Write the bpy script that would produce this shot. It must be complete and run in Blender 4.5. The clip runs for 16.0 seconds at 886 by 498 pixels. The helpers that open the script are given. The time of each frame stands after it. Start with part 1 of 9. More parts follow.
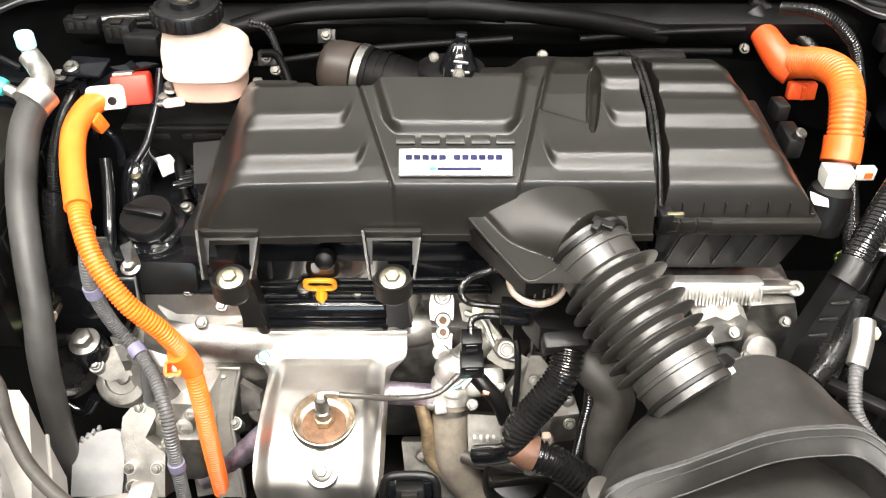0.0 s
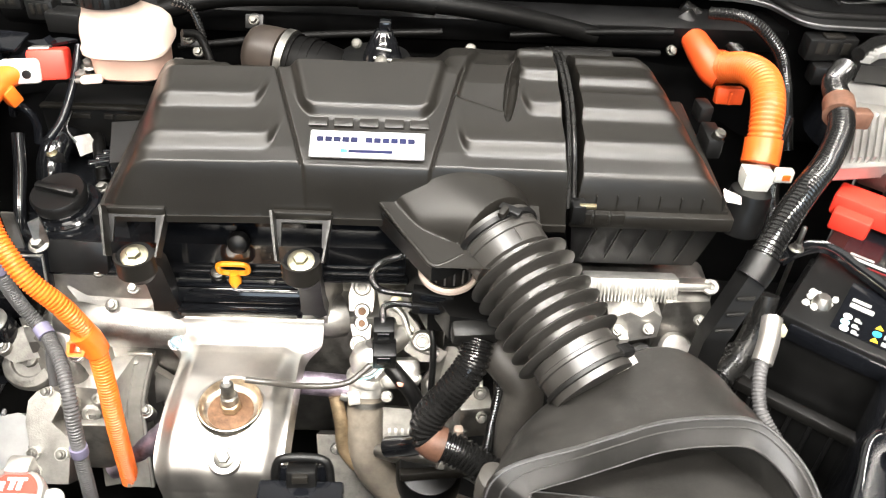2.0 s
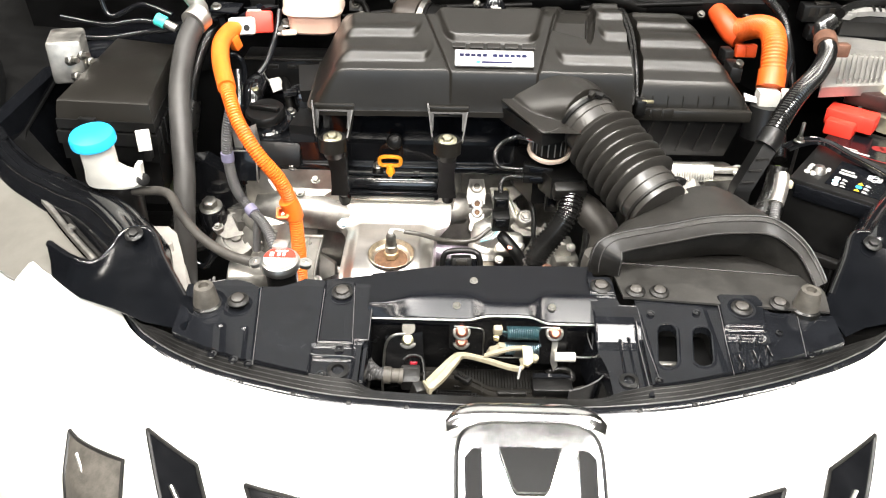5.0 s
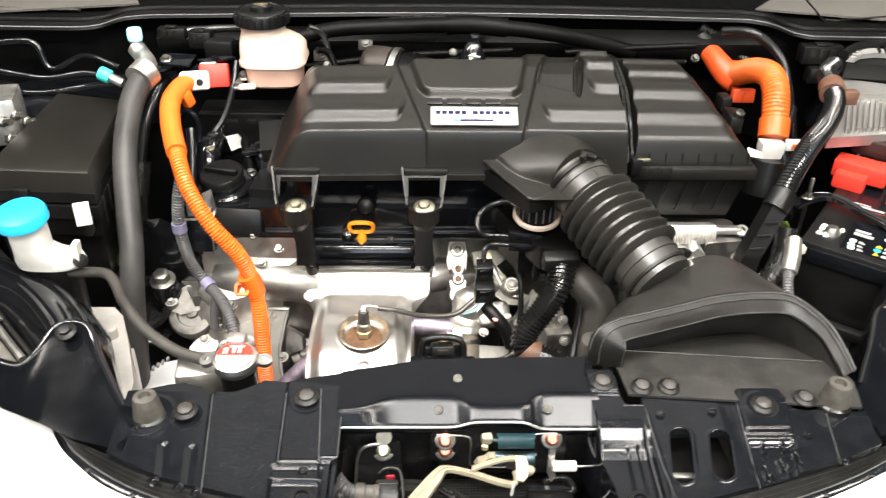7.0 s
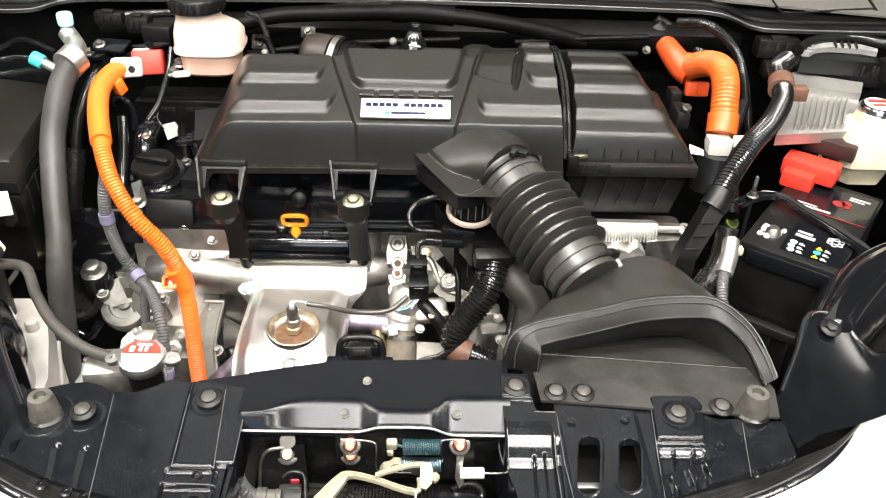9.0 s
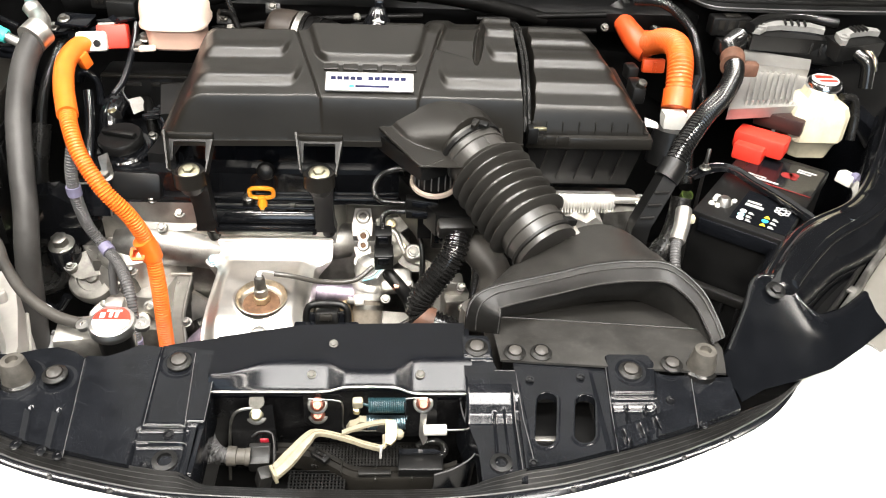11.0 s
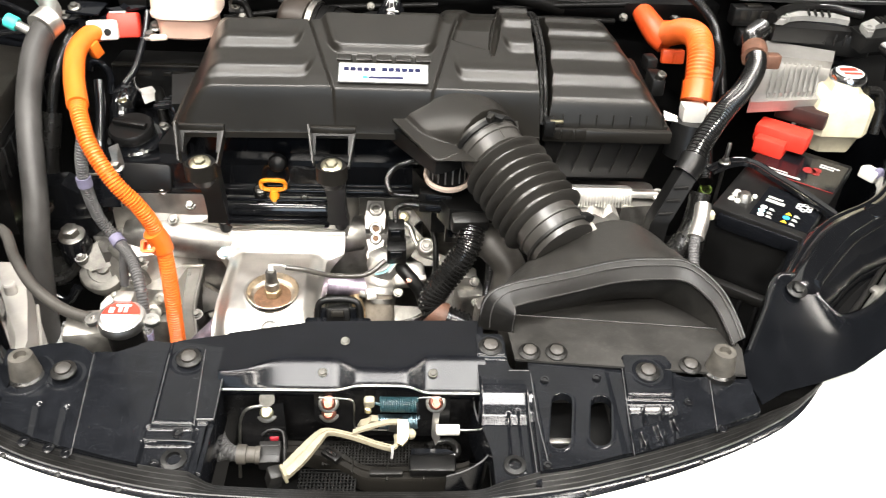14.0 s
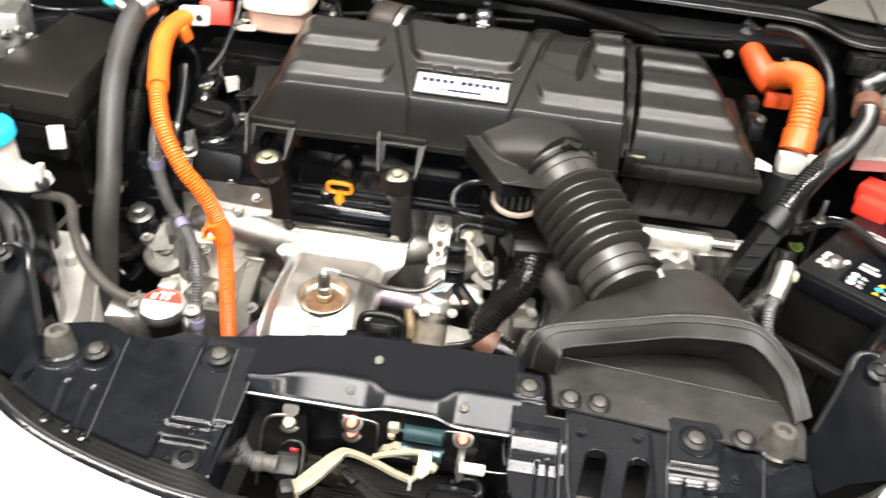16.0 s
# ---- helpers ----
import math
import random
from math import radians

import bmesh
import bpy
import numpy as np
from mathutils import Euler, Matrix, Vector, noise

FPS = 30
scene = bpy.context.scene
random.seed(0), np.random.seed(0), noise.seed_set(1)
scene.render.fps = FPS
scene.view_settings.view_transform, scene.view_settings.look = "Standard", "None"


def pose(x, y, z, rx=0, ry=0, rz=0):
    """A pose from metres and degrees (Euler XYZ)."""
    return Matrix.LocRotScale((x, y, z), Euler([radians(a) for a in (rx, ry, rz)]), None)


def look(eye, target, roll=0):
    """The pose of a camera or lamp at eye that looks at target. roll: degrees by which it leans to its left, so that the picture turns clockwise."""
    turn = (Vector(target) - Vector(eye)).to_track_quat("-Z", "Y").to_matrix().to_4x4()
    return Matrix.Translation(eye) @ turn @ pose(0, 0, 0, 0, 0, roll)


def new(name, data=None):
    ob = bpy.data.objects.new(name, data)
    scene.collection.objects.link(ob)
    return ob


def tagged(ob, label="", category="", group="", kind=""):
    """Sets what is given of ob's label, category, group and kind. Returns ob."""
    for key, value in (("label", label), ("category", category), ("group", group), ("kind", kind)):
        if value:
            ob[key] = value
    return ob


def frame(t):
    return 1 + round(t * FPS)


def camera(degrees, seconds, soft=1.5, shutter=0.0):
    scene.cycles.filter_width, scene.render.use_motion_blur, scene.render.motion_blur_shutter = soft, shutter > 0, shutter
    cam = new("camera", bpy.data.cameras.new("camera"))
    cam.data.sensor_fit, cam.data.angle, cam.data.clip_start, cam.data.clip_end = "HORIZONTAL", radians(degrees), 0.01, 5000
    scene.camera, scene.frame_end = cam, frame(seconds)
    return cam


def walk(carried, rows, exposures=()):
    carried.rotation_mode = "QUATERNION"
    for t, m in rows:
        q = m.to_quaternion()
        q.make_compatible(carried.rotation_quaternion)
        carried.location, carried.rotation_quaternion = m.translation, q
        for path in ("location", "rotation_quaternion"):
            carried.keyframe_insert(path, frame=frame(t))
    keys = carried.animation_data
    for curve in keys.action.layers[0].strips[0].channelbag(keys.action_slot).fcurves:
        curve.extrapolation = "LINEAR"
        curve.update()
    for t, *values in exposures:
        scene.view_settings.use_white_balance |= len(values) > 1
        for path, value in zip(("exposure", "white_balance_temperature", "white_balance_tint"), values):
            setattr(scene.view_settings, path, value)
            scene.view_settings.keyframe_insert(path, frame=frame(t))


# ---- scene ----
cam = camera(56.3, 16.0, soft=1.1, shutter=0.6)
PATH = [
    (0, (0.0, 0.0, 1.56), (0.0, 1.509, 0.248), 0.0),
    (0.5, (-0.027, -0.009, 1.558), (-0.019, 1.514, 0.262), 0.7),
    (1, (-0.058, -0.02, 1.557), (-0.054, 1.499, 0.256), -0.0),
    (1.5, (0.001, -0.018, 1.544), (0.066, 1.506, 0.25), 0.2),
    (2, (0.075, -0.018, 1.525), (0.136, 1.522, 0.25), 3.3),
    (2.5, (0.096, -0.047, 1.536), (0.063, 1.504, 0.273), 2.5),
    (3, (0.039, -0.09, 1.538), (0.023, 1.479, 0.298), 0.9),
    (3.5, (-0.122, -0.231, 1.46), (-0.126, 1.393, 0.292), 1.8),
    (4, (-0.189, -0.337, 1.492), (-0.193, 1.33, 0.387), 2.5),
    (4.5, (-0.12, -0.493, 1.534), (-0.096, 1.242, 0.538), 1.4),
    (4.7, (-0.057, -0.535, 1.523), (-0.063, 1.123, 0.405), 1.3),
    (6.8, (-0.071, -0.363, 1.495), (-0.046, 1.325, 0.424), 1.1),
    (7, (-0.059, -0.361, 1.51), (-0.013, 1.323, 0.432), 1.1),
    (7.5, (0.028, -0.346, 1.527), (0.055, 1.322, 0.423), 1.2),
    (8, (0.053, -0.34, 1.531), (0.057, 1.341, 0.447), 1.5),
    (8.5, (0.048, -0.332, 1.524), (0.066, 1.346, 0.438), 1.4),
    (9, (0.048, -0.327, 1.514), (0.088, 1.333, 0.4), 1.8),
    (9.5, (0.054, -0.349, 1.514), (0.113, 1.295, 0.377), 1.7),
    (9.7, (0.055, -0.374, 1.514), (0.132, 1.261, 0.365), 1.6),
    (12, (0.052, -0.359, 1.518), (0.181, 1.284, 0.385), 3.4),
    (12.5, (0.052, -0.352, 1.519), (0.174, 1.293, 0.388), 3.5),
    (13, (0.053, -0.345, 1.514), (0.177, 1.292, 0.371), 3.4),
    (13.5, (0.053, -0.344, 1.515), (0.177, 1.278, 0.351), 3.3),
    (14, (0.052, -0.346, 1.514), (0.141, 1.274, 0.345), 2.9),
    (14.5, (0.049, -0.36, 1.523), (0.089, 1.288, 0.39), 2.2),
    (15, (0.084, -0.327, 1.511), (0.103, 1.341, 0.408), 3.0),
    (15.5, (0.121, -0.313, 1.509), (0.103, 1.348, 0.395), 5.0),
    (16, (0.098, -0.295, 1.504), (-0.035, 1.327, 0.341), 5.6),
]
EXPOSURES = [(0, 0.38), (3, 0.45), (4.5, 0.32), (7, 0.0), (8, 0.08), (9.5, 0.11), (12, 0.07), (16, 0.10)]
walk(cam, [(t, look(eye, target, roll)) for t, eye, target, roll in PATH], EXPOSURES)

# ---- world, lights ----
world = bpy.data.worlds.new("showroom_world")
world.use_nodes = True
scene.world = world
world.node_tree.nodes["Background"].inputs["Color"].default_value = (0.75, 0.78, 0.82, 1)
world.node_tree.nodes["Background"].inputs["Strength"].default_value = 0.07


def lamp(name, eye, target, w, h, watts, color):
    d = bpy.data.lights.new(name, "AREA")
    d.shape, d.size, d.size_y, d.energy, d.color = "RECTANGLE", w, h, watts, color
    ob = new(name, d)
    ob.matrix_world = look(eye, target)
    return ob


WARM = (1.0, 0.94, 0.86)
# Unseen ceiling lamps, placed to suit the highlights; no fixtures are modelled.
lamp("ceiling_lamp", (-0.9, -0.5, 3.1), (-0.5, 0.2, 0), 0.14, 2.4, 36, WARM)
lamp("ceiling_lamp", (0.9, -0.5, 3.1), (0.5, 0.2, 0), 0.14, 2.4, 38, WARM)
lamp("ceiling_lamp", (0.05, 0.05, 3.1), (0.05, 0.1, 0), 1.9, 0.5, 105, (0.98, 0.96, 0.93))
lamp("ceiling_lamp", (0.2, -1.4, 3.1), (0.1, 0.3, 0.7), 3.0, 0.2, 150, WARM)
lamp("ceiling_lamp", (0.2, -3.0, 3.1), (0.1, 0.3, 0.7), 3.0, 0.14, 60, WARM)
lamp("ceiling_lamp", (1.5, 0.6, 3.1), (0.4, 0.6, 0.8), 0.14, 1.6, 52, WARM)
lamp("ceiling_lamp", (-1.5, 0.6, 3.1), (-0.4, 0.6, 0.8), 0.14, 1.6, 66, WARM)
# Cool fill added from the front; the wall has no doorway.
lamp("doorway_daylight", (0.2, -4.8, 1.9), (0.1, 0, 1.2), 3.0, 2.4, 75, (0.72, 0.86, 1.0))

# ---- materials ----
X0 = 0.035  # the car's centre line


def mat(name, col, rough=0.5, metal=0.0, grain=(400, 0.15), stain=(18, 0.25), bump=0.0, coat=0.0, spec=0.5, vary=0.0, trans=0.0, ior=1.45, dust=None):
    """A surface with variation at two scales: fine grain in bump and roughness, broad stains in colour."""
    m = bpy.data.materials.new(name)
    m.use_nodes = True
    nt = m.node_tree
    b = nt.nodes["Principled BSDF"]
    ins = b.inputs
    geo = nt.nodes.new("ShaderNodeNewGeometry")
    fine = nt.nodes.new("ShaderNodeTexNoise")
    broad = nt.nodes.new("ShaderNodeTexNoise")
    fine.inputs["Scale"].default_value, broad.inputs["Scale"].default_value = grain[0], stain[0]
    fine.inputs["Detail"].default_value, broad.inputs["Detail"].default_value = 3, 6
    broad.inputs["Roughness"].default_value = 0.65
    nt.links.new(geo.outputs["Position"], fine.inputs["Vector"])
    nt.links.new(geo.outputs["Position"], broad.inputs["Vector"])
    mix = nt.nodes.new("ShaderNodeMix")
    mix.data_type = "RGBA"
    dark = [c * (1 - stain[1]) for c in col]
    light = [min(1, c * (1 + stain[1])) for c in col]
    mix.inputs[6].default_value, mix.inputs[7].default_value = (*dark, 1), (*light, 1)
    ramp = nt.nodes.new("ShaderNodeMapRange")
    ramp.inputs[1].default_value, ramp.inputs[2].default_value = 0.35, 0.65
    nt.links.new(broad.outputs["Fac"], ramp.inputs[0])
    nt.links.new(ramp.outputs[0], mix.inputs[0])
    out = mix.outputs[2]
    if vary:
        info = nt.nodes.new("ShaderNodeObjectInfo")
        hsv = nt.nodes.new("ShaderNodeHueSaturation")
        rng = nt.nodes.new("ShaderNodeMapRange")
        rng.inputs[3].default_value, rng.inputs[4].default_value = 1 - vary, 1 + vary
        nt.links.new(info.outputs["Random"], rng.inputs[0])
        nt.links.new(rng.outputs[0], hsv.inputs["Value"])
        nt.links.new(out, hsv.inputs["Color"])
        out = hsv.outputs["Color"]
    if dust:
        scale, lo, hi, amount, tint = dust
        speck = nt.nodes.new("ShaderNodeTexNoise")
        speck.inputs["Scale"].default_value, speck.inputs["Detail"].default_value, speck.inputs["Roughness"].default_value = scale, 5, 0.7
        nt.links.new(geo.outputs["Position"], speck.inputs["Vector"])
        cut = nt.nodes.new("ShaderNodeMapRange")
        cut.inputs[1].default_value, cut.inputs[2].default_value, cut.inputs[4].default_value = lo, hi, amount
        nt.links.new(speck.outputs["Fac"], cut.inputs[0])
        film = nt.nodes.new("ShaderNodeMix")
        film.data_type = "RGBA"
        film.inputs[7].default_value = (*tint, 1)
        nt.links.new(cut.outputs[0], film.inputs[0])
        nt.links.new(out, film.inputs[6])
        out = film.outputs[2]
    nt.links.new(out, ins["Base Color"])
    rr = nt.nodes.new("ShaderNodeMapRange")
    rr.inputs[1].default_value, rr.inputs[2].default_value = 0.3, 0.7
    rr.inputs[3].default_value, rr.inputs[4].default_value = max(0.02, rough * (1 - grain[1])), min(1, rough * (1 + grain[1]))
    nt.links.new(broad.outputs["Fac"], rr.inputs[0])
    nt.links.new(rr.outputs[0], ins["Roughness"])
    ins["Metallic"].default_value = metal
    ins["Coat Weight"].default_value, ins["Coat Roughness"].default_value = coat, 0.06
    ins["Specular IOR Level"].default_value = spec
    ins["Transmission Weight"].default_value, ins["IOR"].default_value = trans, ior
    if bump:
        bp = nt.nodes.new("ShaderNodeBump")
        bp.inputs["Strength"].default_value, bp.inputs["Distance"].default_value = bump, 0.0006
        nt.links.new(fine.outputs["Fac"], bp.inputs["Height"])
        nt.links.new(bp.outputs[0], ins["Normal"])
    return m


# The blue in this black stands in for soft bluish reflections.
APRON = mat("bluish black painted sheet", (0.0033, 0.0037, 0.0046), 0.17, spec=0.16, stain=(25, 0.2), grain=(300, 0.2), dust=(400, 0.6, 0.85, 0.2, (0.05, 0.053, 0.058)))
LIP = mat("scuffed black moulding", (0.0080, 0.0076, 0.0070), 0.34, spec=0.28, stain=(30, 0.2), grain=(600, 0.1), bump=0.1, dust=(90, 0.5, 0.85, 0.25, (0.04, 0.038, 0.035)))
HOSE_BLACK = mat("black firewall hose", (0.0026, 0.0025, 0.0024), 0.42, spec=0.10, stain=(25, 0.2))
# Bluish base stands in for haze over the trays; the specks are dust.
TRAY = mat("dusty glossy black tray", (0.0052, 0.0058, 0.0072), 0.13, spec=0.42, stain=(40, 0.25), grain=(350, 0.25), dust=(650, 0.52, 0.80, 0.26, (0.075, 0.078, 0.084)))
SCOOP = mat("dusty grey black scoop plastic", (0.0235, 0.0226, 0.021), 0.45, spec=0.42, bump=0.3, stain=(22, 0.3), grain=(700, 0.2), dust=(130, 0.5, 0.75, 0.4, (0.06, 0.057, 0.052)))
BOLT_DULL = mat("dull plated bolt", (0.10, 0.097, 0.088), 0.5, 1.0, stain=(60, 0.3), vary=0.15)
CAP_METAL = mat("plated cap metal", (0.60, 0.59, 0.57), 0.36, 1.0, stain=(30, 0.1))
ALU_SMOOTH = mat("smooth extruded aluminium", (0.43, 0.42, 0.40), 0.48, 0.85, bump=0.05, stain=(20, 0.1))
STRIP = mat("ribbed rubber edging", (0.0075, 0.0073, 0.007), 0.4, spec=0.3, bump=0.1, stain=(30, 0.2), dust=(60, 0.5, 0.85, 0.25, (0.05, 0.05, 0.05)))
# White plastic made greyer: the tank's shade is in the base colour.
TANK_SHADED = mat("white tank plastic greyed for shade", (0.34, 0.325, 0.30), 0.5, stain=(20, 0.12))
SHELL = mat("dusty snorkel plastic", (0.0200, 0.0190, 0.0174), 0.42, spec=0.45, bump=0.25, stain=(22, 0.25), grain=(700, 0.2), dust=(110, 0.5, 0.8, 0.25, (0.06, 0.057, 0.052)))
LEVER = mat("grey lever plastic", (0.20, 0.198, 0.19), 0.45, stain=(40, 0.15), bump=0.1)
LABEL_WHITE = mat("off-white label print", (0.52, 0.51, 0.50), 0.5, stain=(60, 0.05))
CASE = mat("dark box plastic", (0.0038, 0.0038, 0.0038), 0.42, spec=0.3, bump=0.1, stain=(20, 0.15))
PLASTIC = mat("textured black plastic", (0.0104, 0.0095, 0.0081), 0.32, spec=0.46, bump=0.3, grain=(900, 0.12), stain=(14, 0.12))
FIREWALL = mat("flat black firewall paint", (0.0030, 0.0030, 0.0031), 0.5, spec=0.16, stain=(25, 0.3), bump=0.1)
PLASTIC_DARK = mat("dark moulded plastic", (0.0048, 0.0048, 0.0048), 0.36, spec=0.36, bump=0.15, grain=(700, 0.15), stain=(25, 0.25))
PLASTIC_DUSTY = mat("dusty black plastic", (0.0085, 0.0082, 0.0077), 0.42, spec=0.4, bump=0.22, grain=(700, 0.2), stain=(30, 0.18))
GLOSS = mat("black engine bay paint", (0.0042, 0.0045, 0.0053), 0.15, coat=0.7, spec=0.5, stain=(30, 0.2), grain=(300, 0.3), dust=(400, 0.6, 0.9, 0.15, (0.05, 0.05, 0.052)))
# Slightly blue base, put in for bluish haze on glossy panels.
SATIN = mat("satin black panel", (0.0045, 0.005, 0.0063), 0.14, spec=0.36, stain=(45, 0.2), grain=(350, 0.16), bump=0.03)
RUBBER = mat("black rubber", (0.009, 0.0088, 0.0084), 0.27, bump=0.15, stain=(40, 0.3))
BELLOWS = mat("greasy brown black bellows rubber", (0.030, 0.0282, 0.0255), 0.33, spec=0.85, bump=0.05, stain=(12, 0.15), grain=(500, 0.08))
RUBBER_GREY = mat("grey foam hose", (0.042, 0.0405, 0.039), 0.48, bump=0.3, stain=(20, 0.2))
CONDUIT = mat("black corrugated conduit", (0.0075, 0.0074, 0.0072), 0.17, spec=0.85, stain=(40, 0.3))
# Also colours the thin pale lines along edges and lips.
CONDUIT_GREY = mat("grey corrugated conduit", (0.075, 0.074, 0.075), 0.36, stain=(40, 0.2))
HOSE_BRONZE = mat("aged coolant hose", (0.17, 0.148, 0.12), 0.34, stain=(30, 0.3), bump=0.1)
# Lit copy of ALU: lamp glare on the castings is in the colour.
ALU_LIT = mat("cast aluminium brightened for lamp glare", (0.70, 0.685, 0.65), 0.42, 0.9, bump=0.6, grain=(480, 0.2), stain=(60, 0.12))
BUFFER = mat("dusty grey rubber", (0.062, 0.057, 0.049), 0.55, bump=0.3, stain=(60, 0.35))
LENS = mat("hazy headlamp lens", (0.14, 0.134, 0.12), 0.22, coat=0.6, stain=(9, 0.1))
ALU = mat("cast aluminium", (0.56, 0.545, 0.51), 0.46, 1.0, bump=0.6, grain=(500, 0.25), stain=(45, 0.14))
ALU_DULL = mat("dull cast aluminium", (0.34, 0.33, 0.31), 0.45, 1.0, bump=0.6, grain=(420, 0.25), stain=(50, 0.18))
ALU_SHEET = mat("embossed aluminium sheet", (0.66, 0.635, 0.60), 0.42, 1.0, bump=0.1, grain=(200, 0.25), stain=(14, 0.12))
STEEL = mat("zinc plated steel", (0.25, 0.243, 0.225), 0.42, 1.0, stain=(60, 0.25), vary=0.15)
BOLT_PALE = mat("pale yellow plated bolt", (0.52, 0.49, 0.36), 0.36, 1.0, stain=(60, 0.2))
STEEL_GOLD = mat("yellow passivated steel", (0.62, 0.55, 0.36), 0.35, 1.0, stain=(60, 0.25))
COPPER_RED = mat("reddish plated steel", (0.45, 0.2, 0.15), 0.35, 1.0, stain=(60, 0.3))
CAST_GREY = mat("dark grey sand casting", (0.185, 0.178, 0.162), 0.46, 0.75, bump=0.7, grain=(420, 0.3), stain=(40, 0.3))
CAST_DARK = mat("dark oxidised casting", (0.19, 0.183, 0.168), 0.50, 0.85, bump=0.8, grain=(380, 0.3), stain=(35, 0.35))
BRACKET_GREY = mat("grey painted steel bracket", (0.21, 0.205, 0.187), 0.38, 0.4, stain=(30, 0.2), bump=0.1)
DISH = mat("straw tinted pressed dish", (0.60, 0.53, 0.43), 0.40, 1.0, stain=(40, 0.35), bump=0.1)
RUST = mat("heat tinted steel", (0.33, 0.245, 0.15), 0.45, 0.7, stain=(40, 0.4))
CHROME = mat("polished chrome", (0.8, 0.8, 0.8), 0.16, 1.0, stain=(20, 0.05))
ORANGE = mat("orange high voltage plastic", (0.70, 0.134, 0.014), 0.36, stain=(30, 0.1))
ORANGE_MID = mat("darker orange conduit", (0.60, 0.098, 0.014), 0.38, stain=(30, 0.12))
ORANGE_DEEP = mat("deep orange plastic", (0.56, 0.066, 0.013), 0.45, stain=(30, 0.12))
RED = mat("red plastic", (0.62, 0.035, 0.02), 0.42, stain=(30, 0.15))
YELLOW = mat("yellow orange plastic", (0.80, 0.27, 0.012), 0.4, stain=(40, 0.1))
CREAM = mat("translucent cream plastic", (0.54, 0.43, 0.36), 0.42, stain=(18, 0.07))
PINK_FLUID = mat("plastic tinted by fluid", (0.50, 0.33, 0.26), 0.4, stain=(14, 0.08))
# Blue base tint stands in for the daylight sheen on the beam.
BEAM = mat("black painted steel beam", (0.0033, 0.0037, 0.0050), 0.20, spec=0.27, stain=(30, 0.2), grain=(300, 0.1), dust=(500, 0.66, 0.9, 0.12, (0.05, 0.05, 0.055)))
SPECKLED = mat("speckled dusty black steel", (0.0038, 0.0038, 0.0040), 0.25, spec=0.35, stain=(40, 0.3), bump=0.1, dust=(170, 0.62, 0.78, 0.5, (0.07, 0.068, 0.064)))
ALU_PALE = mat("pale painted casting", (0.34, 0.34, 0.335), 0.42, 0.5, bump=0.2, stain=(30, 0.08))
HOSE_DUSTY = mat("dusty rubber hose", (0.040, 0.037, 0.033), 0.5, bump=0.2, stain=(25, 0.35))
SLEEVE = mat("dark heat sleeve", (0.045, 0.041, 0.036), 0.3, spec=0.8, stain=(60, 0.2))
HOSE_DARK = mat("dark brown rubber hose", (0.028, 0.022, 0.018), 0.4, stain=(30, 0.3))
CREAM_YELLOW = mat("yellowed white plastic", (0.50, 0.455, 0.335), 0.45, stain=(25, 0.15))
WHITE = mat("white plastic", (0.58, 0.57, 0.53), 0.45, stain=(30, 0.06))
# Broad tan patches stand for both dirt stains and reflections.
PAINT_WHITE = mat("white pearl car paint", (0.80, 0.80, 0.78), 0.25, coat=1.0, stain=(8, 0.04), dust=(6, 0.6, 0.8, 0.35, (0.50, 0.46, 0.38)))
# White body paint on the cowl corners; its shade is put into this grey.
PAINT_SHADED = mat("white body paint greyed for shade", (0.098, 0.0925, 0.083), 0.5, stain=(10, 0.08))
BLUE = mat("sky blue cap plastic", (0.02, 0.42, 0.78), 0.35, stain=(30, 0.1))
TEAL = mat("teal cap plastic", (0.05, 0.55, 0.48), 0.4, stain=(30, 0.1))
PALE_BLUE = mat("pale blue cap plastic", (0.35, 0.75, 0.85), 0.4, stain=(30, 0.1))
LILAC = mat("lilac tape", (0.17, 0.16, 0.24), 0.5, stain=(40, 0.15))
BROWN = mat("brown cloth tape", (0.11, 0.055, 0.036), 0.5, stain=(50, 0.3), bump=0.3)
BROWN_RED = mat("dull red plastic plug", (0.26, 0.012, 0.022), 0.4, stain=(40, 0.2))
BROWN_DARK = mat("dark maroon plastic", (0.024, 0.0105, 0.009), 0.42, stain=(30, 0.2))
WELL = mat("sooty brown steel", (0.145, 0.080, 0.045), 0.55, 0.4, stain=(50, 0.5))
PURPLE = mat("heat blued exhaust steel", (0.40, 0.345, 0.42), 0.5, 1.0, stain=(22, 0.6))
INK = mat("dark blue print", (0.006, 0.008, 0.035), 0.5, spec=0.2)
CYAN = mat("cyan print", (0.03, 0.35, 0.75), 0.5)
PRINT_WHITE = mat("white print", (0.7, 0.7, 0.7), 0.5)
GREY_LABEL = mat("worn pale print", (0.36, 0.36, 0.355), 0.5, stain=(90, 0.3))
PRINT_RED = mat("red print", (0.19, 0.012, 0.012), 0.5)
PRINT_YELLOW = mat("yellow print", (0.8, 0.55, 0.03), 0.5)
GREY_PRINT = mat("grey moulded letters", (0.05, 0.05, 0.05), 0.45)
SPRING = mat("teal coated spring", (0.014, 0.04, 0.048), 0.35, stain=(60, 0.3))
SPRING_PALE = mat("pale blue zinc spring", (0.28, 0.40, 0.46), 0.38, 1.0)
IVORY = mat("ivory coated lever", (0.235, 0.21, 0.15), 0.45, stain=(60, 0.2))
GLASS = mat("windscreen glass", (0.02, 0.025, 0.025), 0.05, coat=0.5)
FLOOR = mat("grey showroom floor", (0.22, 0.215, 0.205), 0.5, stain=(3, 0.15), grain=(60, 0.2), bump=0.2)
CEILING = mat("dark showroom ceiling", (0.05, 0.05, 0.052), 0.8, stain=(2, 0.06), bump=0.1)
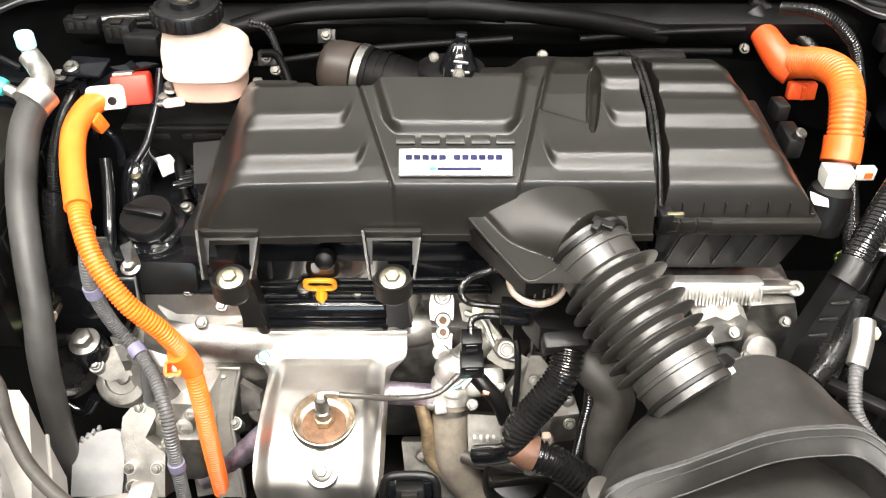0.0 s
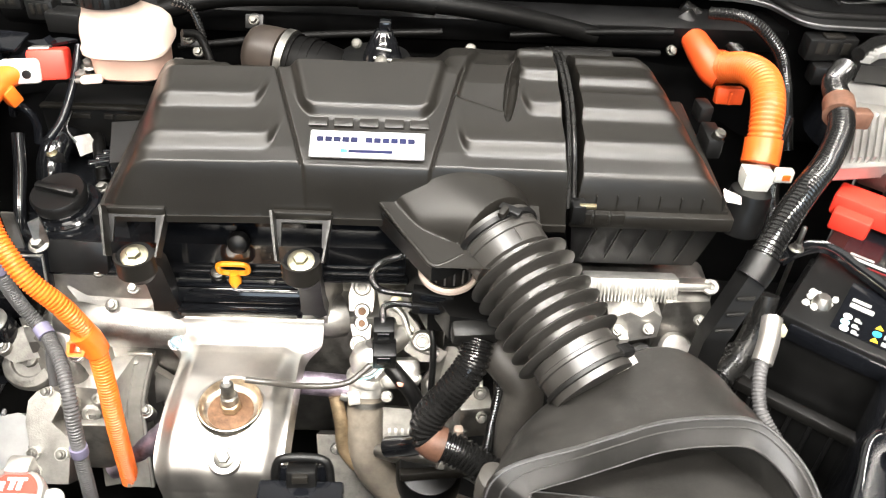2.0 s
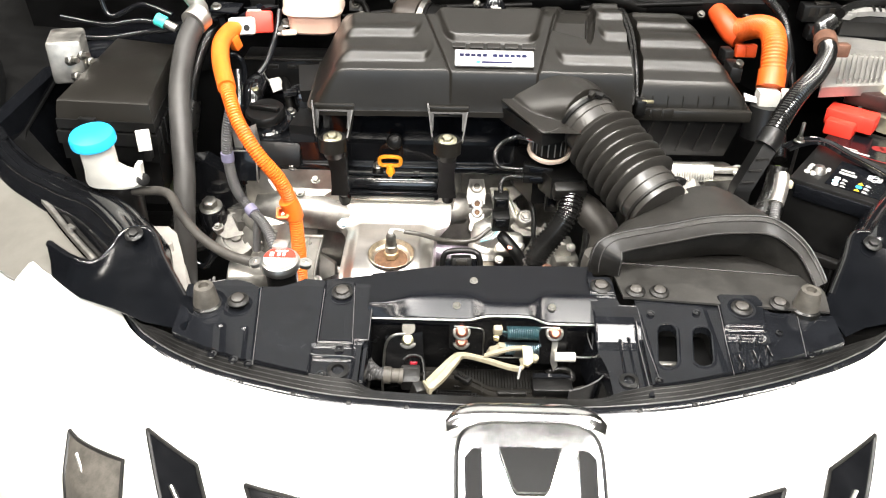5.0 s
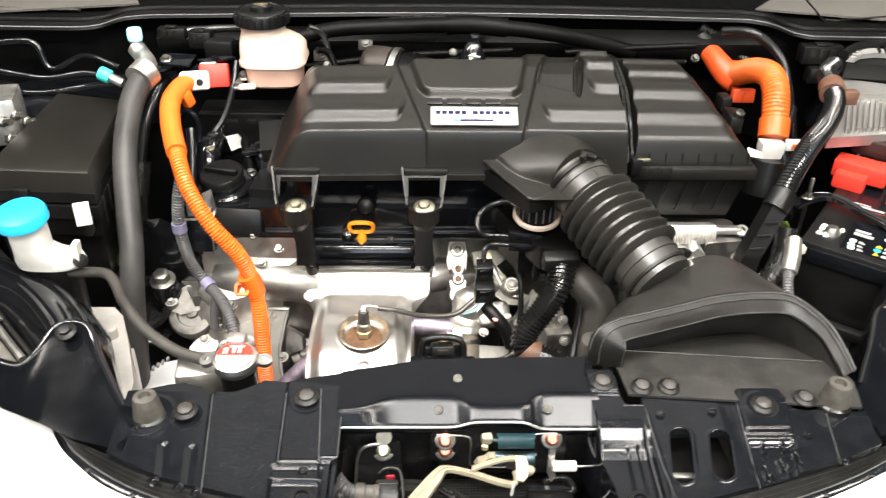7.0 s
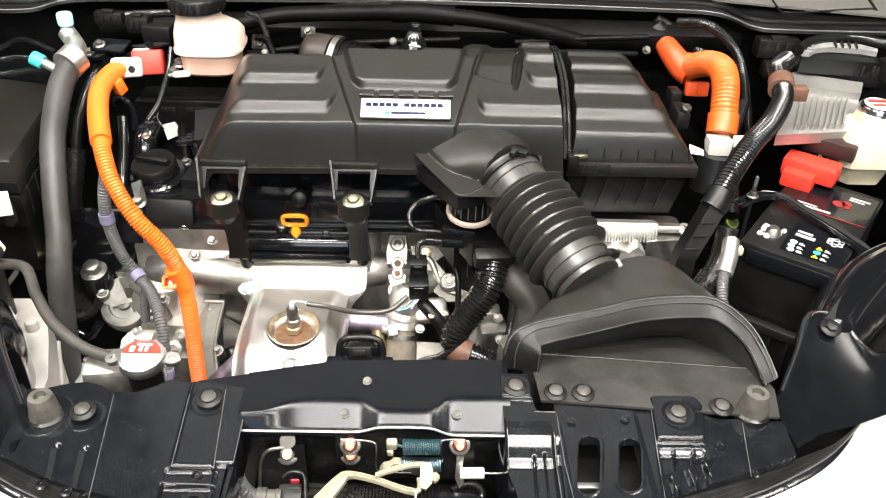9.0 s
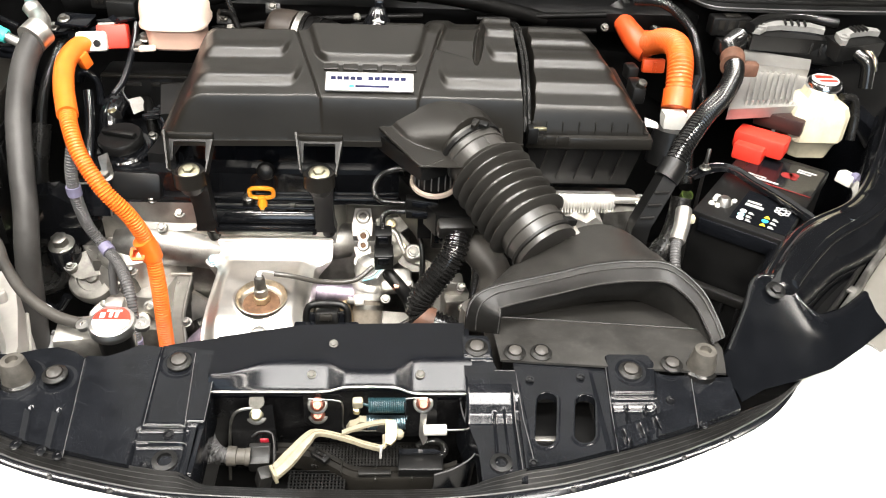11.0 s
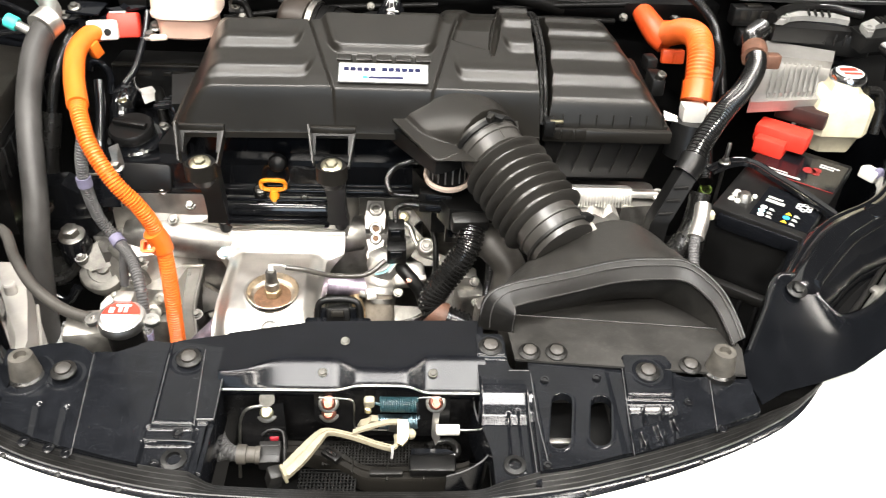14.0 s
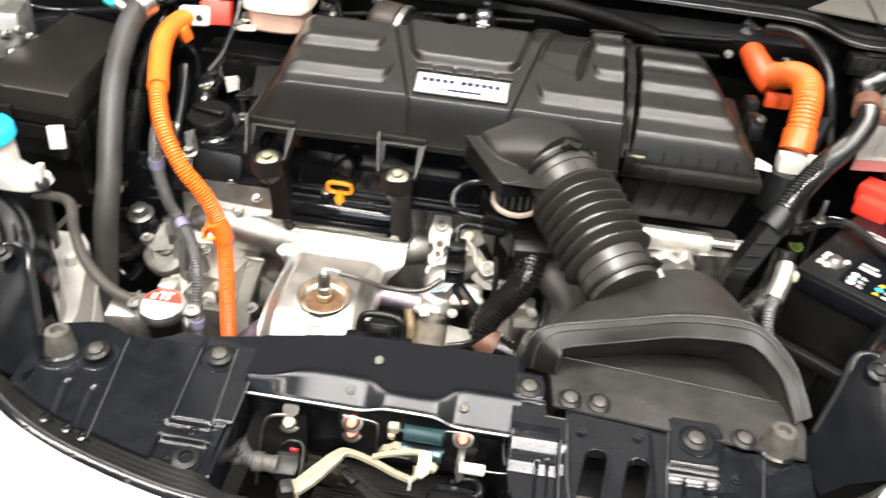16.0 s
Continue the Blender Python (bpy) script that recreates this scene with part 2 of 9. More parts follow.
WALL = mat("dim grey wall", (0.15, 0.148, 0.145), 0.8, stain=(2, 0.06), bump=0.1)

# ---- mesh tools ----


def V(*a):
    return Vector(a)


def link(name, bm, material, parent=None, label="", smooth=True, kind=""):
    me = bpy.data.meshes.new(name)
    bmesh.ops.recalc_face_normals(bm, faces=bm.faces)
    bm.to_mesh(me)
    bm.free()
    if smooth:
        me.shade_smooth()
        me.set_sharp_from_angle(angle=radians(38))
    me.materials.append(material)
    ob = new(name, me)
    if parent:
        ob.parent = parent
    if label or kind:
        tagged(ob, label=label, kind=kind)
    return ob


def part(name, bm, material, parent, label=""):
    return link(name, bm, material, parent, label)


def thing(name, label, category, at=(0, 0, 0), group="", kind=""):
    ob = new(name)
    ob.empty_display_size = 0.02
    return tagged(ob, label=label, category=category, group=group, kind=kind)


def solo(name, bm, material, label, category, group="", kind=""):
    return tagged(link(name, bm, material), label=label, category=category, group=group, kind=kind)


def bevel(bm, w, segs=2, angle=30):
    if w <= 0:
        return bm
    edges = [e for e in bm.edges if len(e.link_faces) == 2 and e.calc_face_angle(0) > radians(angle)]
    bmesh.ops.bevel(bm, geom=edges, offset=w, segments=segs, profile=0.5, affect="EDGES", clamp_overlap=True)
    return bm


def box(c, s, r=0.0, rot=(0, 0, 0), taper=1.0, bm=None):
    """A bevelled box: centre, size, edge radius, turn in degrees, top size over bottom size."""
    b = bmesh.new()
    bmesh.ops.create_cube(b, size=1)
    for v in b.verts:
        k = taper if v.co.z > 0 else 1
        v.co = V(v.co.x * s[0] * k, v.co.y * s[1] * k, v.co.z * s[2])
    bevel(b, r)
    bmesh.ops.transform(b, matrix=pose(*c, *rot), verts=b.verts)
    return join(bm, b) if bm else b


def join(a, b):
    me = bpy.data.meshes.new("tmp")
    b.to_mesh(me)
    b.free()
    a.from_mesh(me)
    bpy.data.meshes.remove(me)
    return a


def prism(pts, z0, z1, r=0.0, m=None):
    """An upright solid on a plan outline."""
    b = bmesh.new()
    lo = [b.verts.new((x, y, z0)) for x, y in pts]
    hi = [b.verts.new((x, y, z1)) for x, y in pts]
    n = len(pts)
    b.faces.new(lo[::-1]), b.faces.new(hi)
    for i in range(n):
        b.faces.new((lo[i], lo[(i + 1) % n], hi[(i + 1) % n], hi[i]))
    bevel(b, r)
    if m:
        bmesh.ops.transform(b, matrix=m, verts=b.verts)
    return b


def plate_y(pts, y0, y1, r=0.0):
    """A solid on an outline in x and z, from y0 (front) to y1."""
    return prism(pts, -y1, -y0, r, pose(0, 0, 0, 90, 0, 0))


def slab(quad, thick, r=0.0):
    """A plate between corner points in space, thickened along its normal downwards."""
    q = [Vector(p) for p in quad]
    n = (q[1] - q[0]).cross(q[-1] - q[0]).normalized()
    b = bmesh.new()
    hi = [b.verts.new(p) for p in q]
    lo = [b.verts.new(p - n * thick) for p in q]
    k = len(q)
    b.faces.new(hi), b.faces.new(lo[::-1])
    for i in range(k):
        b.faces.new((hi[i], lo[i], lo[(i + 1) % k], hi[(i + 1) % k]))
    return bevel(b, r)


def cast_plate(pts, thick, r=0.0, n=(0, -0.707, 0.707)):
    """A plate on a flat outline that faces n, thickened away from it."""
    n = Vector(n).normalized()
    b = bmesh.new()
    hi = [b.verts.new(p) for p in pts]
    lo = [b.verts.new(Vector(p) - n * thick) for p in pts]
    k = len(pts)
    b.faces.new(hi), b.faces.new(lo[::-1])
    for i in range(k):
        b.faces.new((hi[i], lo[i], lo[(i + 1) % k], hi[(i + 1) % k]))
    return bevel(b, r)


def stamped(x0, x1, y0, y1, step, z, inside, drop=0.010):
    """A stamped sheet over a grid: z gives its height, inside its outline and holes as a distance (above 0: sheet)."""
    xs, ys = np.arange(x0, x1 + step / 2, step), np.arange(y0, y1 + step / 2, step)
    X, Y = np.meshgrid(xs, ys, indexing="ij")
    F = inside(X, Y)
    keep = F > -0.5 * step
    e = step * 0.05
    gx, gy = (inside(X + e, Y) - inside(X - e, Y)) / (2 * e), (inside(X, Y + e) - inside(X, Y - e)) / (2 * e)
    rim = np.abs(F) < 0.8 * step
    k = np.where(rim, F / np.maximum(gx * gx + gy * gy, 0.2), 0)
    X, Y = X - k * gx, Y - k * gy
    Z = z(X, Y)
    b = bmesh.new()
    g = {}
    for i, j in zip(*np.nonzero(keep)):
        g[i, j] = b.verts.new((X[i, j], Y[i, j], Z[i, j]))
    for i, j in list(g):
        q = [g.get(c) for c in ((i, j), (i + 1, j), (i + 1, j + 1), (i, j + 1))]
        if all(q):
            b.faces.new(q)
    bmesh.ops.delete(b, geom=[v for v in b.verts if not v.link_faces], context="VERTS")
    out = bmesh.ops.extrude_edge_only(b, edges=[d for d in b.edges if d.is_boundary])["geom"]
    for v in out:
        if isinstance(v, bmesh.types.BMVert):
            v.co.z -= drop
    return b


def ridge(x, y, p, q, w):
    """1 on the line from p to q, falling off over w."""
    dx, dy = q[0] - p[0], q[1] - p[1]
    n = dx * dx + dy * dy
    k = np.clip(((x - p[0]) * dx + (y - p[1]) * dy) / n, 0, 1)
    return np.exp(-((x - p[0] - k * dx) ** 2 + (y - p[1] - k * dy) ** 2) / (w * w))


def frame_to(a, d):
    """A pose at a whose z points along d."""
    return Matrix.Translation(a) @ Vector(d).to_track_quat("Z", "Y").to_matrix().to_4x4()


def lathe(profile, a=(0, 0, 0), d=(0, 0, 1), n=24, bm=None, cap=True):
    """Rings of (radius, height) round the axis from a along d."""
    b = bmesh.new()
    rings = []
    for r, h in profile:
        rings.append([b.verts.new((r * math.cos(2 * math.pi * i / n), r * math.sin(2 * math.pi * i / n), h)) for i in range(n)])
    for p, q in zip(rings, rings[1:]):
        for i in range(n):
            b.faces.new((p[i], p[(i + 1) % n], q[(i + 1) % n], q[i]))
    if cap:
        b.faces.new(rings[0][::-1]), b.faces.new(rings[-1])
    bmesh.ops.transform(b, matrix=frame_to(a, d), verts=b.verts)
    return join(bm, b) if bm else b


def spline(pts, step):
    """Evenly spaced points on a smooth line through pts."""
    p = [Vector(q) for q in pts]
    p = [2 * p[0] - p[1]] + p + [2 * p[-1] - p[-2]]
    raw = []
    for a, b, c, d in zip(p, p[1:], p[2:], p[3:]):
        for i in range(24):
            t = i / 24
            raw.append(0.5 * (2 * b + (c - a) * t + (2 * a - 5 * b + 4 * c - d) * t * t + (3 * b - a - 3 * c + d) * t ** 3))
    raw.append(p[-2])
    cum = np.concatenate([[0], np.cumsum([(b - a).length for a, b in zip(raw, raw[1:])])])
    n = max(2, round(cum[-1] / step) + 1)
    at = np.linspace(0, cum[-1], n)
    arr = np.array([tuple(q) for q in raw])
    return [Vector(q) for q in np.stack([np.interp(at, cum, arr[:, c]) for c in range(3)], 1)]


def sweep(line, radius, n=14, bm=None, flat=1.0):
    """A tube along a line of points; radius(i, count) or a number."""
    b = bmesh.new()
    k = len(line)
    up = None
    rings = []
    for i, c in enumerate(line):
        t = (line[min(i + 1, k - 1)] - line[max(i - 1, 0)]).normalized()
        if up is None:
            up = t.orthogonal().normalized()
        up = (up - t * up.dot(t)).normalized()
        side = t.cross(up)
        r = radius(i, k) if callable(radius) else radius
        rings.append([b.verts.new(c + r * (up * math.cos(2 * math.pi * j / n) + flat * side * math.sin(2 * math.pi * j / n))) for j in range(n)])
    for p, q in zip(rings, rings[1:]):
        for j in range(n):
            b.faces.new((p[j], p[(j + 1) % n], q[(j + 1) % n], q[j]))
    b.faces.new(rings[0][::-1]), b.faces.new(rings[-1])
    return join(bm, b) if bm else b


def pipe(pts, r, n=14, step=0.008):
    return sweep(spline(pts, step), r, n)


def corrugated(pts, r, pitch, depth, n=14):
    """A ribbed conduit: four rings to each rib."""
    wave = (0.0, 1.0, 1.0, 0.0)
    return sweep(spline(pts, pitch / 4), lambda i, k: r - depth + depth * wave[i % 4], n)


def hexbolt(a, d, r=0.007, flange=0.0095, h=0.006, bm=None):
    """A flanged hexagon bolt head."""
    b = lathe([(flange, 0), (flange, 0.0015), (flange * 0.82, 0.003)], n=20)
    b = lathe([(r, 0.0028), (r, h), (r * 0.88, h + 0.0012), (r * 0.4, h + 0.0016)], n=6, bm=b)
    bmesh.ops.transform(b, matrix=frame_to(a, d), verts=b.verts)
    return join(bm, b) if bm else b


def loft(rows, close=False, capped=False):
    """A skin over rows of points."""
    b = bmesh.new()
    g = [[b.verts.new(p) for p in row] for row in rows]
    n = len(g[0])
    for p, q in zip(g, g[1:]):
        for j in range(n if close else n - 1):
            b.faces.new((p[j], p[(j + 1) % n], q[(j + 1) % n], q[j]))
    if capped:
        b.faces.new(g[0][::-1]), b.faces.new(g[-1])
    return b


def thicken(bm, t):
    bmesh.ops.recalc_face_normals(bm, faces=bm.faces)
    bmesh.ops.solidify(bm, geom=bm.faces[:], thickness=t)
    return bm


def field(xs, ys, z, skirt):
    """A height field over xs and ys with walls down to skirt."""
    Z = z(*np.meshgrid(xs, ys, indexing="ij"))
    b = bmesh.new()
    nx, ny = len(xs), len(ys)
    g = [[b.verts.new((xs[i], ys[j], Z[i, j])) for j in range(ny)] for i in range(nx)]
    for i in range(nx - 1):
        for j in range(ny - 1):
            b.faces.new((g[i][j], g[i + 1][j], g[i + 1][j + 1], g[i][j + 1]))
    rim = [g[i][0] for i in range(nx)] + [g[-1][j] for j in range(1, ny)] + [g[i][-1] for i in range(nx - 2, -1, -1)] + [g[0][j] for j in range(ny - 2, 0, -1)]
    low = [b.verts.new((v.co.x, v.co.y, skirt)) for v in rim]
    for i in range(len(rim)):
        k = (i + 1) % len(rim)
        b.faces.new((rim[i], low[i], low[k], rim[k]))
    return b


def smin(a, b, k):
    h = np.clip(0.5 + 0.5 * (b - a) / k, 0, 1)
    return b * (1 - h) + a * h - k * h * (1 - h)


def sig(t):
    return 1 / (1 + np.exp(-np.clip(t, -40, 40)))


def band(x, a, b, w):
    return sig((x - a) / w) * sig((b - x) / w)


def line_x(y, p, q):
    return p[0] + (y - p[1]) * (q[0] - p[0]) / (q[1] - p[1])


# ---- room ----
# Walls and ceiling are unseen, added dark to bound reflections and bounced light.
def room():
    solo("floor", box((0, 0, -0.05), (14, 14, 0.1)), FLOOR, "grey smooth showroom floor", "floor", kind="structure")
    solo("ceiling", box((0, 0, 3.4), (14, 14, 0.1)), CEILING, "plain dark grey ceiling", "ceiling", kind="structure")
    solo("wall_north", box((0, 7.05, 1.7), (14, 0.1, 3.3)), WALL, "plain dim grey wall", "wall", kind="structure")
    solo("wall_south", box((0, -7.05, 1.7), (14, 0.1, 3.3)), WALL, "plain dim grey wall", "wall", kind="structure")
    solo("wall_east", box((7.05, 0, 1.7), (0.1, 14, 3.3)), WALL, "plain dim grey wall", "wall", kind="structure")
    solo("wall_west", box((-7.05, 0, 1.7), (0.1, 14, 3.3)), WALL, "plain dim grey wall", "wall", kind="structure")


room()

# ---- engine cover ----


def top_profile(y):
    return np.interp(y, [0.74, 0.752, 0.775, 0.885, 0.93, 0.98, 1.03, 1.06], [0.998, 1.000, 1.011, 1.052, 1.054, 1.040, 1.015, 0.99])


def rib_rise(x, y, s, x0, x1, h):
    """A rounded step that rises at s, with its two ends swept back."""
    e = 0.016
    k = np.clip((np.abs(x - (x0 + x1) / 2) - (x1 - x0) / 2 + e) / e, 0, 1.4)
    front = s + 0.012 * k ** 3
    return band(x, x0, x1, 0.0022) * h * (sig((y - front) / 0.0026) - sig((y - front - 0.016) / 0.011))


def cover_z(x, y):
    y = y + 0.035 * np.maximum(0, -0.06 - x)
    top = top_profile(y)
    left = line_x(y, (-0.0555, 0.751), (-0.1025, 0.895))
    right = line_x(y, (0.0855, 0.751), (0.1165, 0.88))
    panel = band(x, left, right, 0.0007)
    for s, x0, x1 in ((0.833, -0.240, -0.112), (0.779, -0.256, -0.092), (0.779, 0.121, 0.32), (0.834, 0.196, 0.32), (0.885, 0.190, 0.32), (0.94, 0.186, 0.32)):
        top = top + rib_rise(x, y, s, x0, x1, 0.0135)
    groove = band(x, left - 0.0028, left - 0.0002, 0.0005) + band(x, right + 0.0002, right + 0.0028, 0.0005)
    top = top - 0.005 * np.clip(groove, 0, 1) * sig((0.905 - y) / 0.003)
    # raised block with rounded shoulders on the middle panel
    bl = line_x(y, (-0.060, 0.815), (-0.083, 0.895))
    br = line_x(y, (0.084, 0.820), (0.100, 0.895))
    kx = np.clip((np.abs(x - (bl + br) / 2) - (br - bl) / 2 + 0.02) / 0.02, 0, 1.5)
    top = top + band(x, bl, br, 0.0022) * sig((0.903 - y) / 0.0015) * sig((y - 0.819 - 0.010 * kx ** 3) / 0.0016) * 0.0125
    hollow = sig((y - (0.838 + 0.35 * np.clip(0.17 - x, 0, 1))) / 0.002) * band(x, right + 0.004, 0.176 + 0.14 * np.clip(y - 0.85, -0.03, 0.2), 0.0016)
    leaf = 1 - ((x - 0.181 - 0.12 * (y - 0.87)) / 0.008) ** 2 - ((y - 0.880) / 0.062) ** 2
    top = top - 0.011 * hollow * sig((0.99 - y) / 0.01) - 0.016 * sig((y - 0.906) / 0.004) * sig((0.10 - x) / 0.004)
    top = top - 0.013 * np.clip(leaf, 0, 1) ** 0.5
    top = top - 0.0035 * band(x, -0.235, -0.185, 0.002) * band(y, 0.893, 0.911, 0.0015)
    front = 0.932 + (y - 0.747 + 0.003 * panel * sig((y - 0.7485) / 0.0008)) * 8.0
    lft = 0.932 + (x + 0.294 + 0.03 * (y - 0.75)) * np.interp(y, [0.75, 0.93], [1.35, 1.95])
    back_y = np.interp(x, [-0.30, -0.185, -0.155, 0.035, 0.055, 0.12], [0.955, 0.950, 0.914, 0.912, 1.02, 1.035])
    back = 0.932 + (back_y - y) * 5.0
    rgt = 0.932 + (0.2475 - x) * 12
    corner = 0.932 + ((x + 0.292) + (y - 0.747) - 0.013) * 1.9
    z = smin(smin(smin(smin(smin(top, front, 0.022), lft, 0.026), back, 0.010), rgt, 0.006), corner, 0.03)
    return np.maximum(z, 0.932)


def engine_cover():
    t = thing("engine_cover", "matte black moulded plastic engine cover with stepped ribs", "engine cover")
    xs = np.unique(np.concatenate([np.linspace(-0.301, 0.2475, 460), np.linspace(-0.301, -0.22, 50), np.linspace(0.235, 0.2475, 12)]))
    ys = np.unique(np.concatenate([np.linspace(0.738, 0.775, 46), np.linspace(0.775, 0.95, 210), np.linspace(0.95, 1.036, 30)]))
    b = field(xs, ys, cover_z, 0.930)
    bmesh.ops.delete(b, geom=[f for f in b.faces if all(v.co.z < 0.9322 for v in f.verts)], context="FACES")
    part("shell", b, PLASTIC, t)
    part("rim", prism([(-0.297, 0.764), (-0.2925, 0.750), (-0.284, 0.741), (-0.272, 0.7375), (-0.06, 0.7445), (0.2475, 0.7445), (0.2475, 1.036), (0.05, 1.036), (0.035, 0.93), (-0.15, 0.93), (-0.18, 0.955), (-0.302, 0.955)], 0.925, 0.934, 0.002), PLASTIC, t)
    # badge plate and its print, lying on the sloped panel
    slope = math.degrees(math.atan2(0.0145, 0.0305))
    m = pose(0.0145, 0.776, 1.0150, slope, 0, 0)
    plate = part("badge", box((0, 0, 0), (0.128, 0.034, 0.003), 0.001), LABEL_WHITE, t, "white rectangular badge with blue print")
    plate.matrix_basis = m
    cut = part("badge_edge", prism_ring(0.128, 0.034, 0.0016, 0.0012), CHROME, t)
    cut.matrix_basis = m @ pose(0, 0, 0.0015)
    word = [(-0.0535 + 0.0096 * k, 0.0065, 0.0078, 0.0066, INK) for k in range(5)] + [(0.0015 + 0.0096 * k, 0.0065, 0.0078, 0.0066, INK) for k in range(6)]
    for x, y, w, h, mm in word + [(-0.026, -0.0085, 0.008, 0.0045, CYAN), (0.004, -0.0085, 0.050, 0.0040, INK)]:
        bar = part("print_bar", box((x, y, 0.0017), (w, h, 0.0006)), mm, t)
        bar.matrix_basis = m
    m2 = pose(0.0145, 0.8075, 1.0255, slope, 0, 0)
    for i in range(5):
        bar = part("embossed_bar", box((-0.058 + 0.029 * i, 0, 0), (0.022, 0.0115, 0.0030), 0.0008), PLASTIC, t)
        bar.matrix_basis = m2
    return t


def prism_ring(w, h, t, d):
    b = bmesh.new()
    for c, s in (((0, h / 2, 0), (w, t, d)), ((0, -h / 2, 0), (w, t, d)), ((w / 2, 0, 0), (t, h, d)), ((-w / 2, 0, 0), (t, h, d))):
        box(c, s, bm=b)
    return b


engine_cover()


def cover_mounts():
    """Two fork-shaped mounting tabs under the cover's front rim, each with a bolt and a post."""
    for i, x in enumerate((-0.249, -0.059)):
        t = thing("cover_mount", "black plastic mounting tab with a zinc bolt under the engine cover", "bracket", group="engine cover mounts")
        b = bmesh.new()
        for s in (-1, 1):
            join(b, slab([(x + s * 0.0345, 0.742, 0.943), (x + s * 0.0315, 0.742, 0.943), (x + s * 0.0235, 0.704, 0.901), (x + s * 0.0260, 0.704, 0.901)], 0.020, 0.0012))
        box((x, 0.741, 0.9405), (0.068, 0.008, 0.010), 0.0015, bm=b)
        arc = [V(x + 0.0232 * math.cos(a), 0.708 + 0.0232 * math.sin(a), 0.894) for a in [math.pi + math.pi * i / 16 for i in range(17)]]
        join(b, thicken(loft([[p + V(0, 0, 0.008), p + V(0, 0, -0.016)] for p in arc]), 0.003))
        part("fork", b, PLASTIC, t)
        part("fork_web", slab([(x - 0.031, 0.740, 0.940), (x - 0.0275, 0.716, 0.913), (x - 0.0235, 0.716, 0.913), (x - 0.0235, 0.735, 0.934), (x + 0.0235, 0.735, 0.934), (x + 0.0235, 0.716, 0.913), (x + 0.0275, 0.716, 0.913), (x + 0.031, 0.740, 0.940)], 0.004), CASE, t)
        part("boss", lathe([(0.016, -0.034), (0.0195, -0.022), (0.0222, -0.006), (0.0222, 0.0), (0.016, 0.0015)], (x, 0.708, 0.897), (0, -0.25, 1), 28), PLASTIC_DARK, t)
        part("bolt", hexbolt((x, 0.708, 0.899), (0, -0.25, 1), 0.0088, 0.0158, 0.0065), BOLT_PALE, t)
        part("post", loft([[V(x + sx * w, y + sy * 0.012, z) for sx, sy in ((-1, -1), (1, -1), (1, 1), (-1, 1))] for w, y, z in ((0.018, 0.722, 0.890), (0.017, 0.745, 0.86), (0.014, 0.765, 0.81), (0.015, 0.774, 0.775), (0.018, 0.778, 0.755))], True, True), CASE, t)


cover_mounts()


# ---- air filter box ----
def lid_z(x, y):
    top = np.interp(y, [0.76, 0.785, 0.81, 0.90, 0.96, 1.03, 1.06], [0.972, 0.980, 0.993, 1.024, 1.030, 1.014, 0.99])
    for s in (0.815, 0.865, 0.92, 0.97):
        top = top + 0.0125 * (sig((y - s) / 0.0026) - sig((y - s - 0.014) / 0.012))
    top = top + 0.02 * (0.30 - x) * 0.3
    front = 0.942 + (y - 0.774) * 4.2
    right = 0.942 + ((0.447 - 0.10 * (y - 0.775)) - x) * 1.6
    back = 0.942 + (1.036 - y) * 5
    left = 0.942 + (x - 0.262) * 9
    return np.maximum(smin(smin(smin(smin(top, front, 0.02), right, 0.03), back, 0.012), left, 0.008), 0.942)


